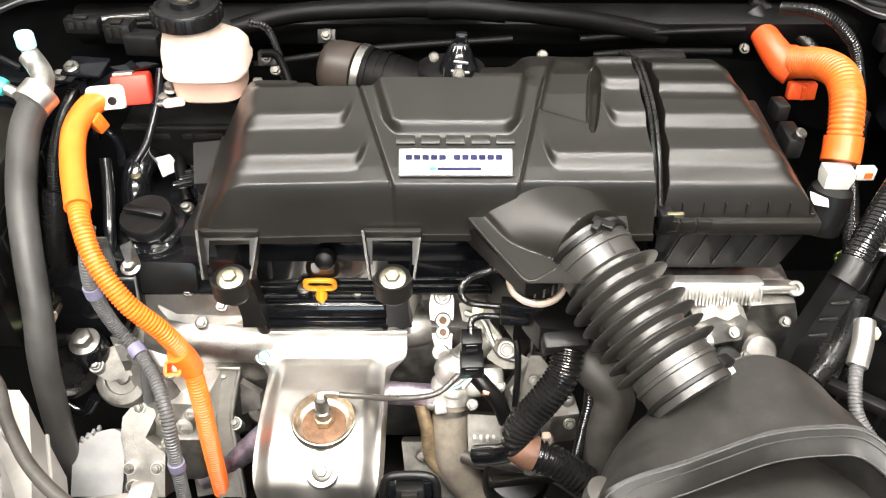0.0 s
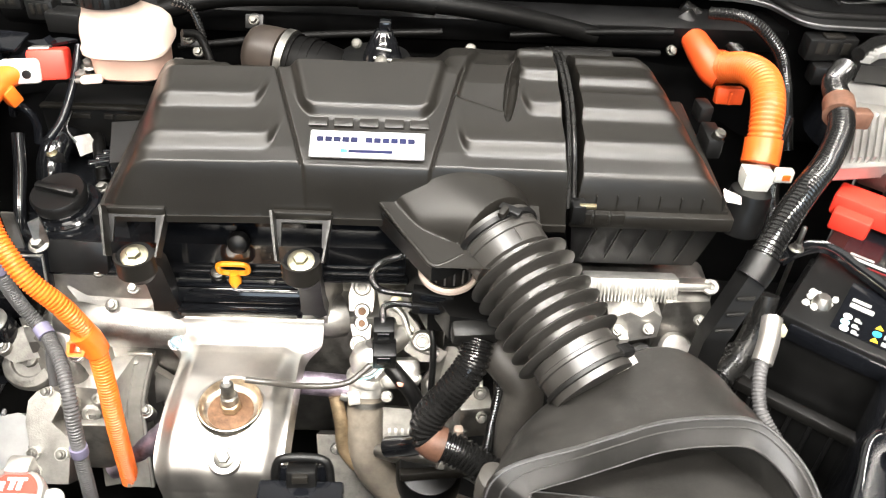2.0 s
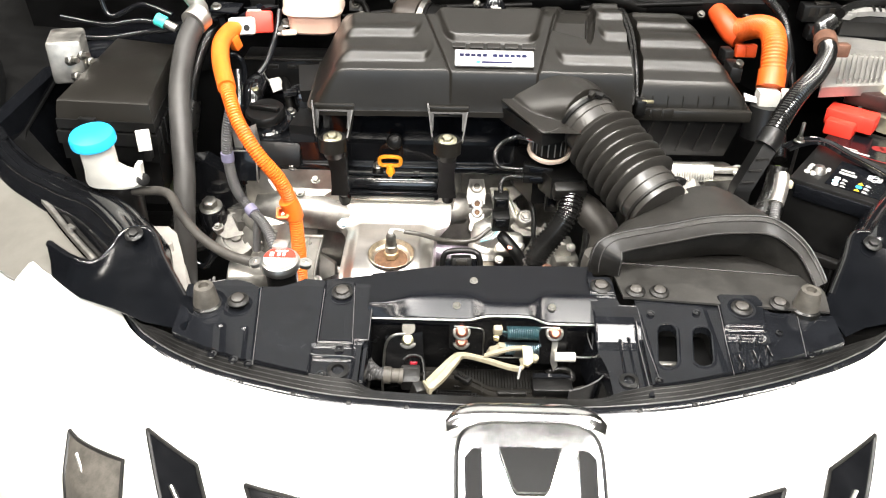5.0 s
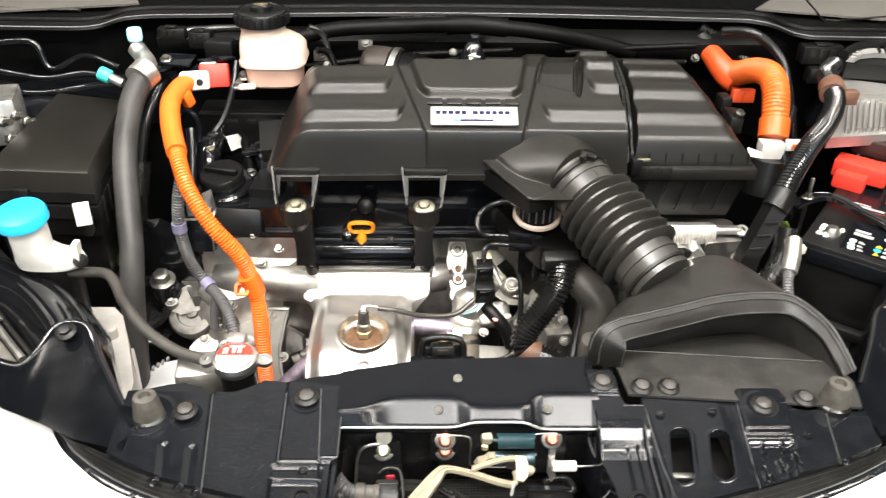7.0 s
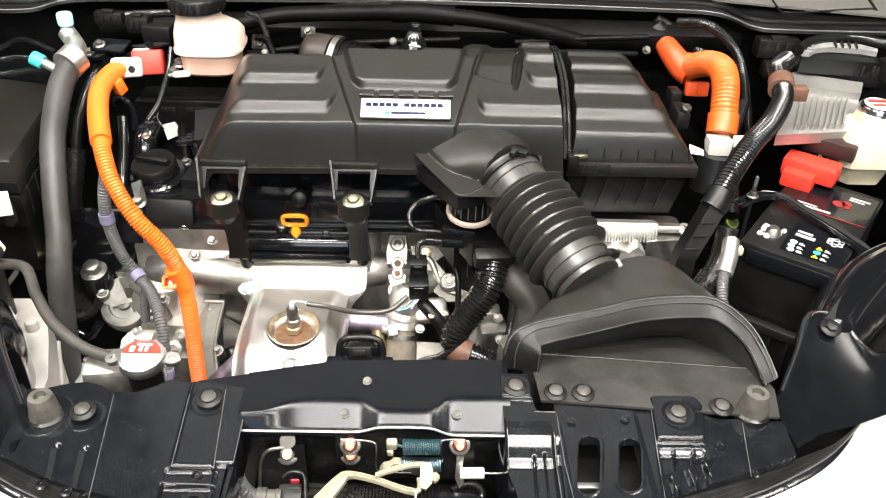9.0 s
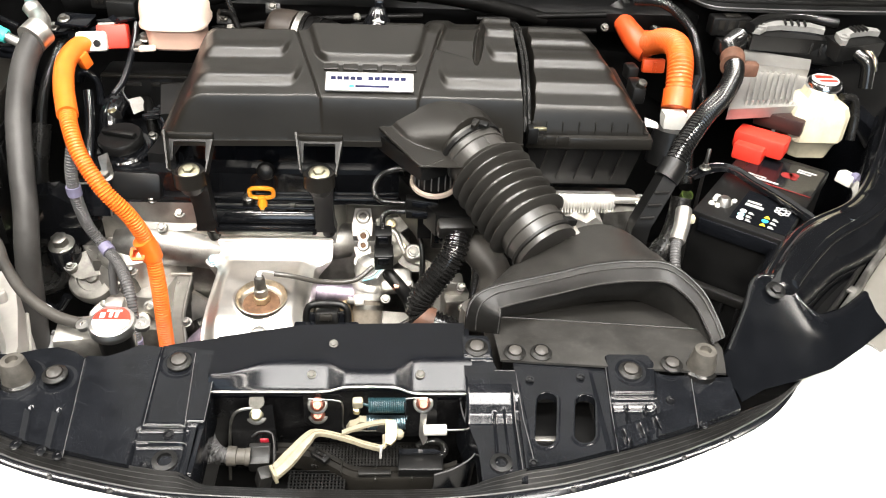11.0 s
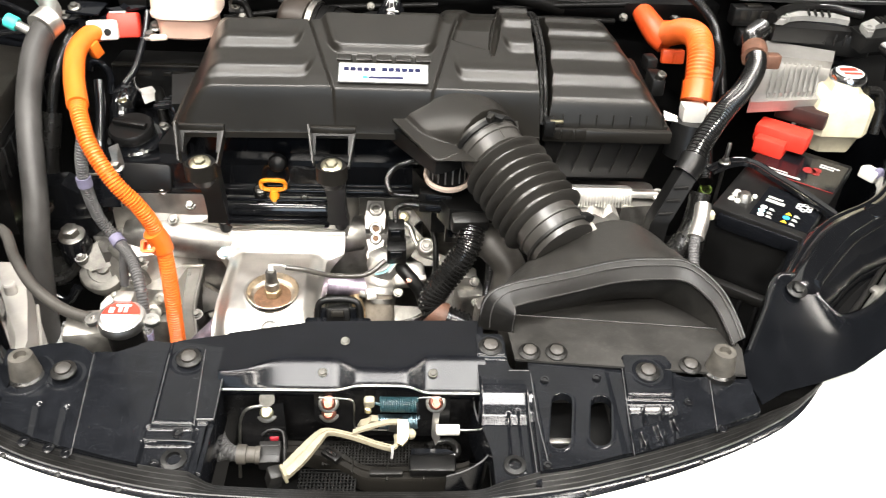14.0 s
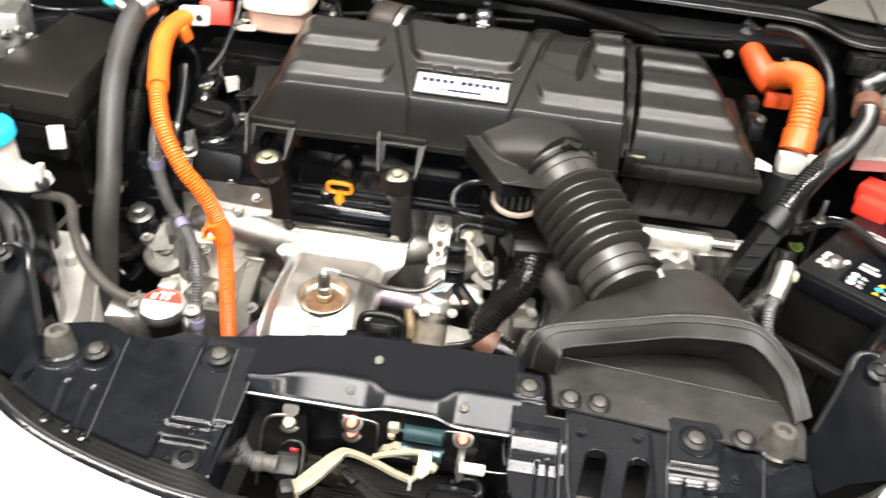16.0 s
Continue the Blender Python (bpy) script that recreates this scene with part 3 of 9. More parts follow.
def air_box():
    t = thing("air_filter_box", "black ribbed plastic air filter box beside the engine cover", "air filter box")
    xs = np.concatenate([np.linspace(0.262, 0.277, 16), np.linspace(0.28, 0.41, 40), np.linspace(0.413, 0.446, 24)])
    ys = np.concatenate([np.linspace(0.774, 0.80, 26), np.linspace(0.803, 1.0, 110), np.linspace(1.003, 1.036, 14)])
    part("lid", field(xs, ys, lid_z, 0.936), PLASTIC, t)
    part("flange", box((0.3535, 0.904, 0.927), (0.198, 0.280, 0.020), 0.003), PLASTIC, t)
    part("lower_case", loft([[V(a, c, z), V(b, c, z), V(b - 0.005, d, z), V(a, d, z)] for a, b, c, d, z in ((0.260, 0.442, 0.774, 1.03, 0.918), (0.264, 0.438, 0.780, 1.03, 0.89), (0.272, 0.430, 0.792, 1.02, 0.840))], True, True), CASE, t)
    rib = box((0, 0, 0), (0.0016, 0.012, 0.018), 0.0004)
    me = part("rib", rib, PLASTIC, t).data
    t.children[-1].location = (0.285, 0.779, 0.949)
    for i in range(1, 7):
        ob = new("rib", me)
        ob.parent, ob.location = t, (0.285 + 0.0255 * i, 0.779, 0.949)
    for i in range(5):
        part("case_rib", slab([(0.290 + 0.030 * i, 0.7715, 0.912), (0.292 + 0.030 * i, 0.7715, 0.912), (0.283 + 0.030 * i, 0.785, 0.855), (0.281 + 0.030 * i, 0.785, 0.855)], 0.003), PLASTIC, t)
    for i in range(3):
        part("flange_block", box((0.272 + 0.02 * i, 0.767, 0.931), (0.0175, 0.008, 0.016), 0.001), PLASTIC, t)
    b = box((0.262, 0.762, 0.944), (0.016, 0.02, 0.026), 0.002)
    part("latch", b, PLASTIC_DARK, t)
    part("latch_clip", box((0.272, 0.757, 0.955), (0.02, 0.006, 0.005), 0.001), STEEL_GOLD, t, "small metal clip")
    part("side_clip", slab([(0.443, 0.80, 0.956), (0.462, 0.790, 0.952), (0.462, 0.782, 0.946), (0.443, 0.788, 0.946)], 0.003, 0.001), ALU_DULL, t, "pale metal clip tongue")
    # rubber seal strip in the gap to the engine cover
    for dx in (0.0, 0.0065):
        part("seal_strip", pipe([(0.243 + dx, 1.03, 1.020), (0.247 + dx, 0.96, 1.041), (0.2505 + dx, 0.88, 1.028), (0.251 + dx, 0.82, 1.000), (0.2515 + dx, 0.785, 0.965), (0.251 + dx, 0.765, 0.945)], 0.0030, 8), RUBBER, t)



air_box()


# ---- intake elbow and bellows ----
C0, C1 = V(0.162, 0.714, 0.944), V(0.258, 0.560, 0.876)
AX = (C1 - C0).normalized()


def intake_duct():
    t = thing("intake_duct", "black plastic intake elbow with a ribbed bellows hose", "air duct")
    side = AX.cross(V(0, 0, 1)).normalized()
    up = side.cross(AX).normalized()
    ah = V(AX.x, AX.y, 0).normalized()
    tip, low = V(0.024, 0.756, 0), V(0.090, 0.656, 0)
    edge = (low - tip).normalized()

    def elbow(x, y):
        # d1: in from the lower left edge; a: back from the ring; lat: sideways from the tube's axis
        d1 = (x - tip.x) * -edge.y + (y - tip.y) * edge.x
        a = -((x - C0.x) * ah.x + (y - C0.y) * ah.y)
        lat = (x - C0.x) * side.x + (y - C0.y) * side.y
        R = 0.0490 + 0.9 * np.clip(a, 0, 0.2)
        foot = 0.944 + 0.15 * np.clip(y - 0.656, 0, 0.1)
        tube = C0.z + 0.0490 - R + 0.10 * np.clip(a, 0, 0.2) + np.sqrt(np.clip(R * R - lat * lat, 1e-6, None))
        top = smin(tube, 1.006 - 2.2 * (x - 0.128) ** 2, 0.012)
        lean = foot + 0.005 * sig((d1 - 0.0175) / 0.0014) + 0.72 * np.clip(d1 - 0.0165, 0, 1)
        face = foot + np.clip(a + 0.006, 0, 1) * 9.0
        rgt = 0.944 + (0.214 - x) * 4
        z = smin(smin(smin(top, lean, 0.014), face, 0.005), rgt, 0.02)
        return np.where(d1 < 0.0008, 0.938, np.maximum(z, foot))
    b = field(np.linspace(0.02, 0.213, 150), np.linspace(0.652, 0.79, 120), elbow, 0.938)
    kill = [f for f in b.faces if any(v.co.z < 0.9405 for v in f.verts)]
    bmesh.ops.delete(b, geom=kill, context="FACES")
    part("elbow", b, PLASTIC, t)
    sh = [(0.022, 0.756), (0.030, 0.764), (0.18, 0.764), (0.18, 0.722), (0.128, 0.674), (0.100, 0.655), (0.090, 0.654), (0.084, 0.659)]
    part("flange_edge", sweep(spline([(0.026, 0.758, 0.956), (0.052, 0.716, 0.950), (0.081, 0.671, 0.944), (0.090, 0.659, 0.942), (0.100, 0.658, 0.942), (0.124, 0.674, 0.944)], 0.006), 0.0030, 10), PLASTIC, t, "folded lower flange")
    part("lower_lip", prism([(0.100 + (x - 0.1) * 0.93, 0.72 + (y - 0.72) * 0.92) for x, y in sh], 0.918, 0.942, 0.004), PLASTIC_DARK, t)
    L = (C1 - C0).length
    prof = [(0.0475, -0.004), (0.0475, 0.010), (0.0465, 0.011), (0.0465, 0.017), (0.0488, 0.018), (0.0488, 0.021), (0.0465, 0.022), (0.0465, 0.040)]
    h = 0.0425
    for i in range(7):
        w = 0.0006 * math.sin(i * 2.3)
        prof += [(0.0420, h), (0.0412, h + 0.0045), (0.0430, h + 0.0062), (0.0490, h + 0.0078), (0.0560, h + 0.0090), (0.0594 + w, h + 0.0094), (0.0604 + w, h + 0.0100), (0.0606 + w, h + 0.0106), (0.0598 + w, h + 0.0112), (0.0520, h + 0.0126), (0.0450, h + 0.0140), (0.0425, h + 0.0152)]
        h += 0.0168
    prof += [(0.0465, h), (0.0465, h + 0.010), (0.0488, h + 0.011), (0.0488, h + 0.015), (0.0465, h + 0.016), (0.0465, L + 0.010)]
    part("bellows", lathe(prof, C0, AX, 64), BELLOWS, t, "ribbed black rubber bellows")
    part("clamp", lathe([(0.0482, 0.001), (0.0505, 0.002), (0.0505, 0.008), (0.0482, 0.009)], C0, AX, 56, cap=False), PLASTIC_DARK, t)
    part("clamp_tab", box(C0 + up * 0.053 + AX * 0.004, (0.026, 0.010, 0.007), 0.002, (12, 0, -35)), PLASTIC_DARK, t)
    part("clamp_screw", box(C0 + up * 0.0545 + AX * 0.004 + side * 0.010, (0.008, 0.014, 0.008), 0.002, (12, 0, -35)), PLASTIC, t)
    part("mould_line", sweep([C0 + up * 0.0489 + side * 0.006 + AX * q for q in (0.022, 0.030, 0.039)], 0.0006, 6), BELLOWS, t)
    part("lower_tab", box(C1 - side * 0.034 + up * 0.034 - AX * 0.004, (0.020, 0.014, 0.010), 0.002, (0, 20, 35)), PLASTIC_DARK, t)
    part("end_ring", lathe([(0.0472, L - 0.004), (0.0495, L - 0.003), (0.0495, L + 0.001), (0.0472, L + 0.002)], C0, AX, 56, cap=False), PLASTIC_DUSTY, t, "clamp band")



intake_duct()


def resonator():
    t = thing("intake_snorkel", "black plastic intake snorkel with an arched scoop mouth", "air intake")
    out = spline([(0.144, 0.424, 0.842), (0.144, 0.426, 0.862), (0.149, 0.430, 0.881), (0.161, 0.436, 0.890), (0.183, 0.444, 0.894), (0.224, 0.457, 0.895), (0.265, 0.474, 0.893), (0.315, 0.492, 0.893), (0.37, 0.500, 0.893), (0.415, 0.497, 0.890), (0.447, 0.462, 0.878), (0.460, 0.425, 0.862), (0.465, 0.402, 0.850)], 0.001)

    def resample(line, k):
        return [line[round(i * (len(line) - 1) / (k - 1))] for i in range(k)]
    K = 48
    out = resample(out, K)
    c = V(0.31, 0.40, 0.845)
    pn = V(0, -0.78, 0.62).normalized()
    inner = []
    for q in range(K):
        tan = (out[min(q + 1, K - 1)] - out[max(q - 1, 0)]).normalized()
        inn = tan.cross(pn).normalized()
        inn = inn if inn.dot(c - out[q]) > 0 else -inn
        inner.append(out[q] + inn * (0.018 + 0.016 * math.exp(-(q / 5.0) ** 2) - 0.002 * sig(np.array((q - 36) / 2.0))) + V(0, -0.009, -0.002))
    inner = [V(max(p.x, 0.183), p.y, max(p.z, 0.840)) if p.x < 0.2 else p for p in inner]
    back = resample(spline([(0.162, 0.47, 0.76), (0.172, 0.50, 0.82), (0.205, 0.533, 0.848), (0.24, 0.550, 0.866), (0.275, 0.566, 0.876), (0.308, 0.590, 0.882), (0.345, 0.600, 0.884), (0.378, 0.588, 0.880), (0.41, 0.55, 0.868), (0.44, 0.50, 0.83), (0.455, 0.47, 0.76)], 0.001), K)
    low = [V(p.x, p.y + 0.012, 0.75) for p in back]
    mid = [p.lerp(q, 0.12) + V(0, 0.002, 0.0) for p, q in zip(out, back)]
    part("shell", thicken(loft([out, mid, [p.lerp(q, 0.55) + V(0, 0, 0.004) for p, q in zip(out, back)], [p.lerp(q, 0.94) for p, q in zip(out, back)], back, [p + V(0, 0.008, -0.008) for p in back], low]), -0.002), SHELL, t)
    lip = [[p + V(0, 0.0, 0.0025) for p in out], [p + V(0, -0.004, 0.0015) for p in out], [q + V(0, -0.001, 0.0015) for q in inner], [q + V(0, 0.003, -0.002) for q in inner]]
    part("lip", thicken(loft(lip), -0.002), LIP, t, "raised glossy scoop lip")
    groove = [p.lerp(q, 0.30) for p, q in zip(out, inner)]
    # Thin pale tubes stand in for the highlights along the lip.
    for name, row, r, mm in (("lip_edge", out, 0.0008, CONDUIT_GREY), ("lip_edge", inner, 0.0007, RUBBER_GREY), ("lip_groove", groove, 0.0007, RUBBER_GREY)):
        part(name, sweep([p + V(0, -0.005, 0.0042) for p in row], r, 6), mm, t, "thin pale edge")
    deep = [V(0.31 + (p.x - 0.31) * 0.9, p.y + 0.045, 0.79 + (p.z - 0.84) * 0.5) for p in inner]
    part("cavity", loft([inner, [p.lerp(q, 0.3) for p, q in zip(inner, deep)], deep]), SCOOP, t)
    b = slab([(0.182, 0.362, 0.846), (0.45, 0.340, 0.846), (0.460, 0.385, 0.845), (0.455, 0.424, 0.842), (0.187, 0.447, 0.842), (0.178, 0.42, 0.842)], 0.003)
    part("tray", b, SCOOP, t)
    part("tray_lip", sweep([V(0.188, 0.4465, 0.8425), V(0.32, 0.4355, 0.8425), V(0.454, 0.424, 0.8425)], 0.0012, 6), PLASTIC_DARK, t)
    part("floor", slab([(0.187, 0.447, 0.839), (0.453, 0.424, 0.839), (0.43, 0.54, 0.80), (0.21, 0.54, 0.79)], 0.003), SCOOP, t)
    part("boot", loft([[V(0.155 + r * math.cos(a), 0.455 + 1.2 * r * math.sin(a), z) for a in [2 * math.pi * i / 20 for i in range(20)]] for r, z in ((0.018, 0.74), (0.017, 0.835), (0.014, 0.852), (0.005, 0.857))], True, True), HOSE_DUSTY, t, "grey rubber side boot")
    # neck that takes the bellows
    part("neck_clip", slab([(0.272, 0.566, 0.884), (0.300, 0.558, 0.884), (0.312, 0.572, 0.886), (0.306, 0.588, 0.890), (0.296, 0.592, 0.892)], 0.004, 0.001), ALU, t, "small bright metallic piece")
    part("neck", lathe([(0.040, -0.03), (0.0425, -0.012), (0.0425, -0.003)], C1 + AX * 0.012, AX, 36), PLASTIC_DUSTY, t)


resonator()


# ---- engine block ----
def valve_cover():
    t = thing("valve_cover", "glossy black plastic valve cover beneath the engine cover", "engine part")
    part("body", prism([(-0.43, 0.80), (-0.30, 0.797), (0.06, 0.80), (0.06, 1.02), (-0.43, 1.02)], 0.79, 0.845, 0.006), GLOSS, t)
    part("upper", box((-0.10, 0.90, 0.875), (0.34, 0.17, 0.09), 0.008), SATIN, t)
    part("rim", box((-0.17, 0.793, 0.800), (0.47, 0.012, 0.012), 0.003), GLOSS, t)
    part("oil_neck", lathe([(0.042, -0.06), (0.04, -0.02), (0.036, 0.0), (0.036, 0.015)], (-0.39, 0.855, 0.862), (-0.05, -0.18, 1), 32), GLOSS, t)
    part("tower", box((-0.326, 0.93, 0.868), (0.05, 0.05, 0.05), 0.012, (0, 0, 20)), GLOSS, t)
    for k in range(4):
        part("coil_top", box((-0.352 + 0.004 * k, 0.905 + 0.016 * k, 0.890 - 0.002 * k), (0.028, 0.009, 0.010), 0.002, (12, 0, 20)), GLOSS, t)
    part("cap_collar", lathe([(0.044, 0), (0.046, 0.004), (0.046, 0.010), (0.043, 0.013)], (-0.388, 0.858, 0.846), (-0.05, -0.18, 1), 36), GLOSS, t)
    part("front_ledge", box((-0.37, 0.80, 0.82), (0.10, 0.02, 0.05), 0.006, (-20, 0, 0)), PLASTIC_DARK, t)
    part("rocker_step", prism([(-0.345, 0.83), (-0.30, 0.825), (-0.295, 0.90), (-0.335, 0.91)], 0.80, 0.862, 0.008), PLASTIC_DARK, t)
    part("vent_pipe", pipe([(-0.36, 0.90, 0.85), (-0.335, 0.885, 0.845), (-0.315, 0.86, 0.845), (-0.30, 0.84, 0.85)], 0.009, 12), GLOSS, t)
    part("coil_plate", cast_plate([(-0.405, 0.962, 0.893), (-0.392, 0.940, 0.876), (-0.366, 0.949, 0.884), (-0.384, 0.966, 0.897)], 0.001, 0.0, (0, -0.6, 0.8)), ALU_DULL, t, "grey foil tag")
    part("tag_lead", pipe([(-0.40, 0.955, 0.888), (-0.412, 0.965, 0.905), (-0.408, 0.985, 0.92)], 0.0018, 6, 0.005), RUBBER, t)
    for p in ((-0.343, 0.818, 0.779), (-0.352, 0.894, 0.858), (-0.422, 0.81, 0.80), (0.02, 0.82, 0.80), (-0.183, 0.79, 0.805), (-0.113, 0.79, 0.790), (-0.245, 0.786, 0.747), (-0.056, 0.788, 0.755)):
        part("spacer", lathe([(0.0105, -0.02), (0.0115, -0.008), (0.0105, 0.0)], p, (0, -0.3, 1), 20), PLASTIC_DARK, t)
        part("bolt", hexbolt(p, (0, -0.3, 1), 0.006, 0.0088, 0.006), STEEL, t)
    part("breather", lathe([(0.014, 0), (0.015, 0.006), (0.012, 0.014), (0.005, 0.018)], (-0.152, 0.80, 0.850), (0, -1, 0.35), 24), CASE, t)
    oc = thing("oil_filler_cap", "round black plastic oil filler cap with a grip bar", "oil cap")
    a, d = V(-0.390, 0.852, 0.873), V(-0.05, -0.18, 1)
    part("cap", lathe([(0.033, -0.012), (0.0355, -0.006), (0.0355, 0.006), (0.033, 0.0095), (0.022, 0.0085)], a, d, 40), PLASTIC_DARK, oc)
    g = part("grip", box((0, 0, 0.013), (0.058, 0.011, 0.010), 0.003), PLASTIC_DARK, oc)
    g.matrix_basis = frame_to(a, d)
    y = thing("vent_plug", "small yellow printed plug on the black cover", "plug")
    part("body", lathe([(0.014, 0), (0.013, 0.01), (0.008, 0.016)], (-0.424, 0.934, 0.872), (0, -0.3, 1), 20), PLASTIC_DARK, y)
    part("mark", lathe([(0.0075, 0), (0.006, 0.002)], (-0.424, 0.929, 0.888), (0, -0.3, 1), 16), STEEL_GOLD, y)


valve_cover()


def rail():
    t = thing("support_rail", "glossy black stamped steel support rail above the heat shield", "bracket")
    part("bar", box((-0.155, 0.772, 0.757), (0.165, 0.02, 0.014), 0.004), GLOSS, t)
    part("upper_bar", box((-0.155, 0.780, 0.775), (0.165, 0.012, 0.022), 0.004, (-25, 0, 0)), GLOSS, t)
    part("shelf", box((-0.155, 0.787, 0.79), (0.16, 0.02, 0.004), 0.001, (-15, 0, 0)), SATIN, t)
    part("stamped_plate", cast_plate([(-0.243, 0.806, 0.768), (-0.241, 0.784, 0.746), (-0.084, 0.787, 0.749), (-0.082, 0.800, 0.762), (-0.131, 0.808, 0.770)], 0.004, 0.001), GLOSS, t)
    part("plate_bead", sweep(spline([(-0.232, 0.802, 0.766), (-0.19, 0.804, 0.768), (-0.14, 0.803, 0.767), (-0.118, 0.797, 0.761), (-0.092, 0.796, 0.760)], 0.008), 0.0025, 8), GLOSS, t)
    for p in ((-0.262, 0.806, 0.722), (-0.056, 0.822, 0.718), (-0.117, 0.812, 0.770), (-0.190, 0.806, 0.776)):
        part("grommet", lathe([(0.0125, -0.012), (0.0125, 0.0), (0.009, 0.002)], p, (0, -0.6, 0.8), 20), PLASTIC_DARK, t)
        part("bolt", hexbolt(p, (0, -0.6, 0.8), 0.0058, 0.0085, 0.008), STEEL, t)
    part("edge", box((-0.155, 0.7605, 0.756), (0.15, 0.003, 0.004), 0.001), STEEL, t)


rail()


def head():
    t = thing("cylinder_head", "cast aluminium cylinder head and block front", "engine block")
    part("deck", prism([(-0.43, 0.805), (-0.36, 0.788), (-0.045, 0.79), (-0.030, 0.87), (0.06, 0.88), (0.06, 0.98), (-0.43, 0.98)], 0.70, 0.795, 0.010), ALU, t)
    part("block", box((-0.18, 0.90, 0.58), (0.52, 0.18, 0.26), 0.012), ALU_DULL, t)
    part("casting_pad", cast_plate([(-0.385, 0.792, 0.768), (-0.372, 0.784, 0.752), (-0.330, 0.781, 0.742), (-0.282, 0.783, 0.744), (-0.262, 0.790, 0.756), (-0.262, 0.800, 0.776), (-0.300, 0.806, 0.790), (-0.368, 0.806, 0.790)], 0.030, 0.010, (0, -0.85, 0.5)), ALU, t)
    part("port_left", pipe([(-0.40, 0.80, 0.70), (-0.34, 0.79, 0.712), (-0.27, 0.80, 0.700), (-0.22, 0.81, 0.68)], 0.036, 20), ALU_DULL, t)
    part("port_right", pipe([(-0.09, 0.82, 0.69), (-0.055, 0.815, 0.702), (-0.028, 0.825, 0.70)], 0.030, 20), ALU_DULL, t)
    for p in ((-0.337, 0.792, 0.798), (-0.297, 0.79, 0.772), (-0.325, 0.777, 0.752)):
        part("bolt", hexbolt(p, (0, -0.6, 0.8), 0.0058, 0.0090, 0.008), STEEL, t)


head()


def shield():
    t = thing("exhaust_heat_shield", "bright pressed aluminium exhaust heat shield", "heat shield")
    prof = spline([(0, y, z) for y, z in ((0.793, 0.728), (0.786, 0.7265), (0.782, 0.719), (0.772, 0.704), (0.764, 0.6945), (0.752, 0.691), (0.73, 0.691), (0.69, 0.692), (0.65, 0.692), (0.615, 0.686), (0.592, 0.676), (0.576, 0.658), (0.568, 0.63), (0.564, 0.58))], 0.0025)
    n = len(prof) - 1
    rows = []
    for i, p in enumerate(prof):
        wide = sig((p.y - 0.757 + 0.004 * math.sin(p.y * 90)) / 0.0035) if p.z > 0.68 else 0
        half = 0.0845 + 0.024 * wide - 0.016 * sig((0.650 - p.z) / 0.012)
        q = prof[min(i + 1, n)] - prof[max(i - 1, 0)]
        nrm = V(0, q.z, -q.y).normalized()
        k = i / n
        nrm = -nrm if nrm.z < 0 and k < 0.7 else nrm
        row = []
        for u in np.linspace(-1, 1, 101):
            x = u * half
            bul = 0.5 - 0.5 * math.cos(min(1, max(0, (0.077 - abs(x)) / 0.024)) * math.pi)
            out = bul * np.interp(k, [0, 0.07, 0.2, 0.35, 0.6, 0.72, 0.8, 1], [0.0, 0.0, 0.011, 0.017, 0.017, 0.012, 0.004, 0.004])
            fold = -0.02 * max(0, (abs(u) - 0.95) / 0.05) * (1 - wide)
            d = nrm * (out + fold)
            r = math.hypot(x - 0.007, (p.y - 0.652) * 1.02)
            well = -0.013 * sig((0.036 - r) / 0.0022) + 0.0022 * math.exp(-((r - 0.0405) / 0.0022) ** 2)
            row.append(V(-0.158 + x, p.y + d.y, p.z + d.z + (well if p.z > 0.67 else 0)))
        rows.append(row)
    part("panel", thicken(loft(rows), 0.0012), ALU_SHEET, t)
    part("top_lip", box((-0.158, 0.7895, 0.7290), (0.216, 0.011, 0.0026), 0.001, (-8, 0, 0)), ALU_SHEET, t)
    for x, y, z in ((-0.247, 0.766, 0.697), (-0.071, 0.768, 0.699)):
        part("washer", lathe([(0.0125, -0.006), (0.0125, 0.0), (0.011, 0.0015), (0.007, 0.0015)], (x, y, z), (0, -0.75, 0.65), 24), ALU_SHEET, t)
        part("bolt", hexbolt((x, y - 0.001, z + 0.001), (0, -0.75, 0.65), 0.0060, 0.0088, 0.006), SPRING_PALE, t, "blue zinc bolt")
    part("bolt", hexbolt((-0.148, 0.586, 0.690), (0, -0.5, 0.86), 0.0075, 0.0130, 0.007), STEEL, t)
    part("bolt_seat", lathe([(0.022, -0.004), (0.019, 0.0)], (-0.148, 0.586, 0.690), (0, -0.5, 0.86), 24), ALU_SHEET, t)
    a, d = V(-0.151, 0.652, 0.703), V(0, -0.10, 1)
    part("dish", lathe([(0.0400, 0.0078), (0.0388, 0.0082), (0.0376, 0.0070), (0.0362, 0.0015), (0.0330, -0.0022), (0.0285, -0.0032), (0.0, -0.0034)], a, d, 56, cap=False), DISH, t, "heat tinted round dish")
    part("dish_well", lathe([(0.0285, -0.0034), (0.0280, -0.0026), (0.0215, -0.0018), (0.0, -0.0016)], a + V(-0.0005, -0.003, 0), d, 40, cap=False), WELL, t, "dark sooty dish bottom")
    o = thing("oxygen_sensor", "steel oxygen sensor with a wire, screwed into the heat shield", "sensor")
    part("hex", lathe([(0.013, 0.0), (0.013, 0.010), (0.010, 0.012)], a, (0, -0.05, 1), 6), RUST, o)
    part("body", lathe([(0.0095, 0.010), (0.0108, 0.014), (0.0108, 0.024), (0.0085, 0.026), (0.0085, 0.043), (0.0065, 0.047)], a, (0, -0.05, 1), 20), STEEL, o)
    s = a + V(0, -0.002, 0.048)
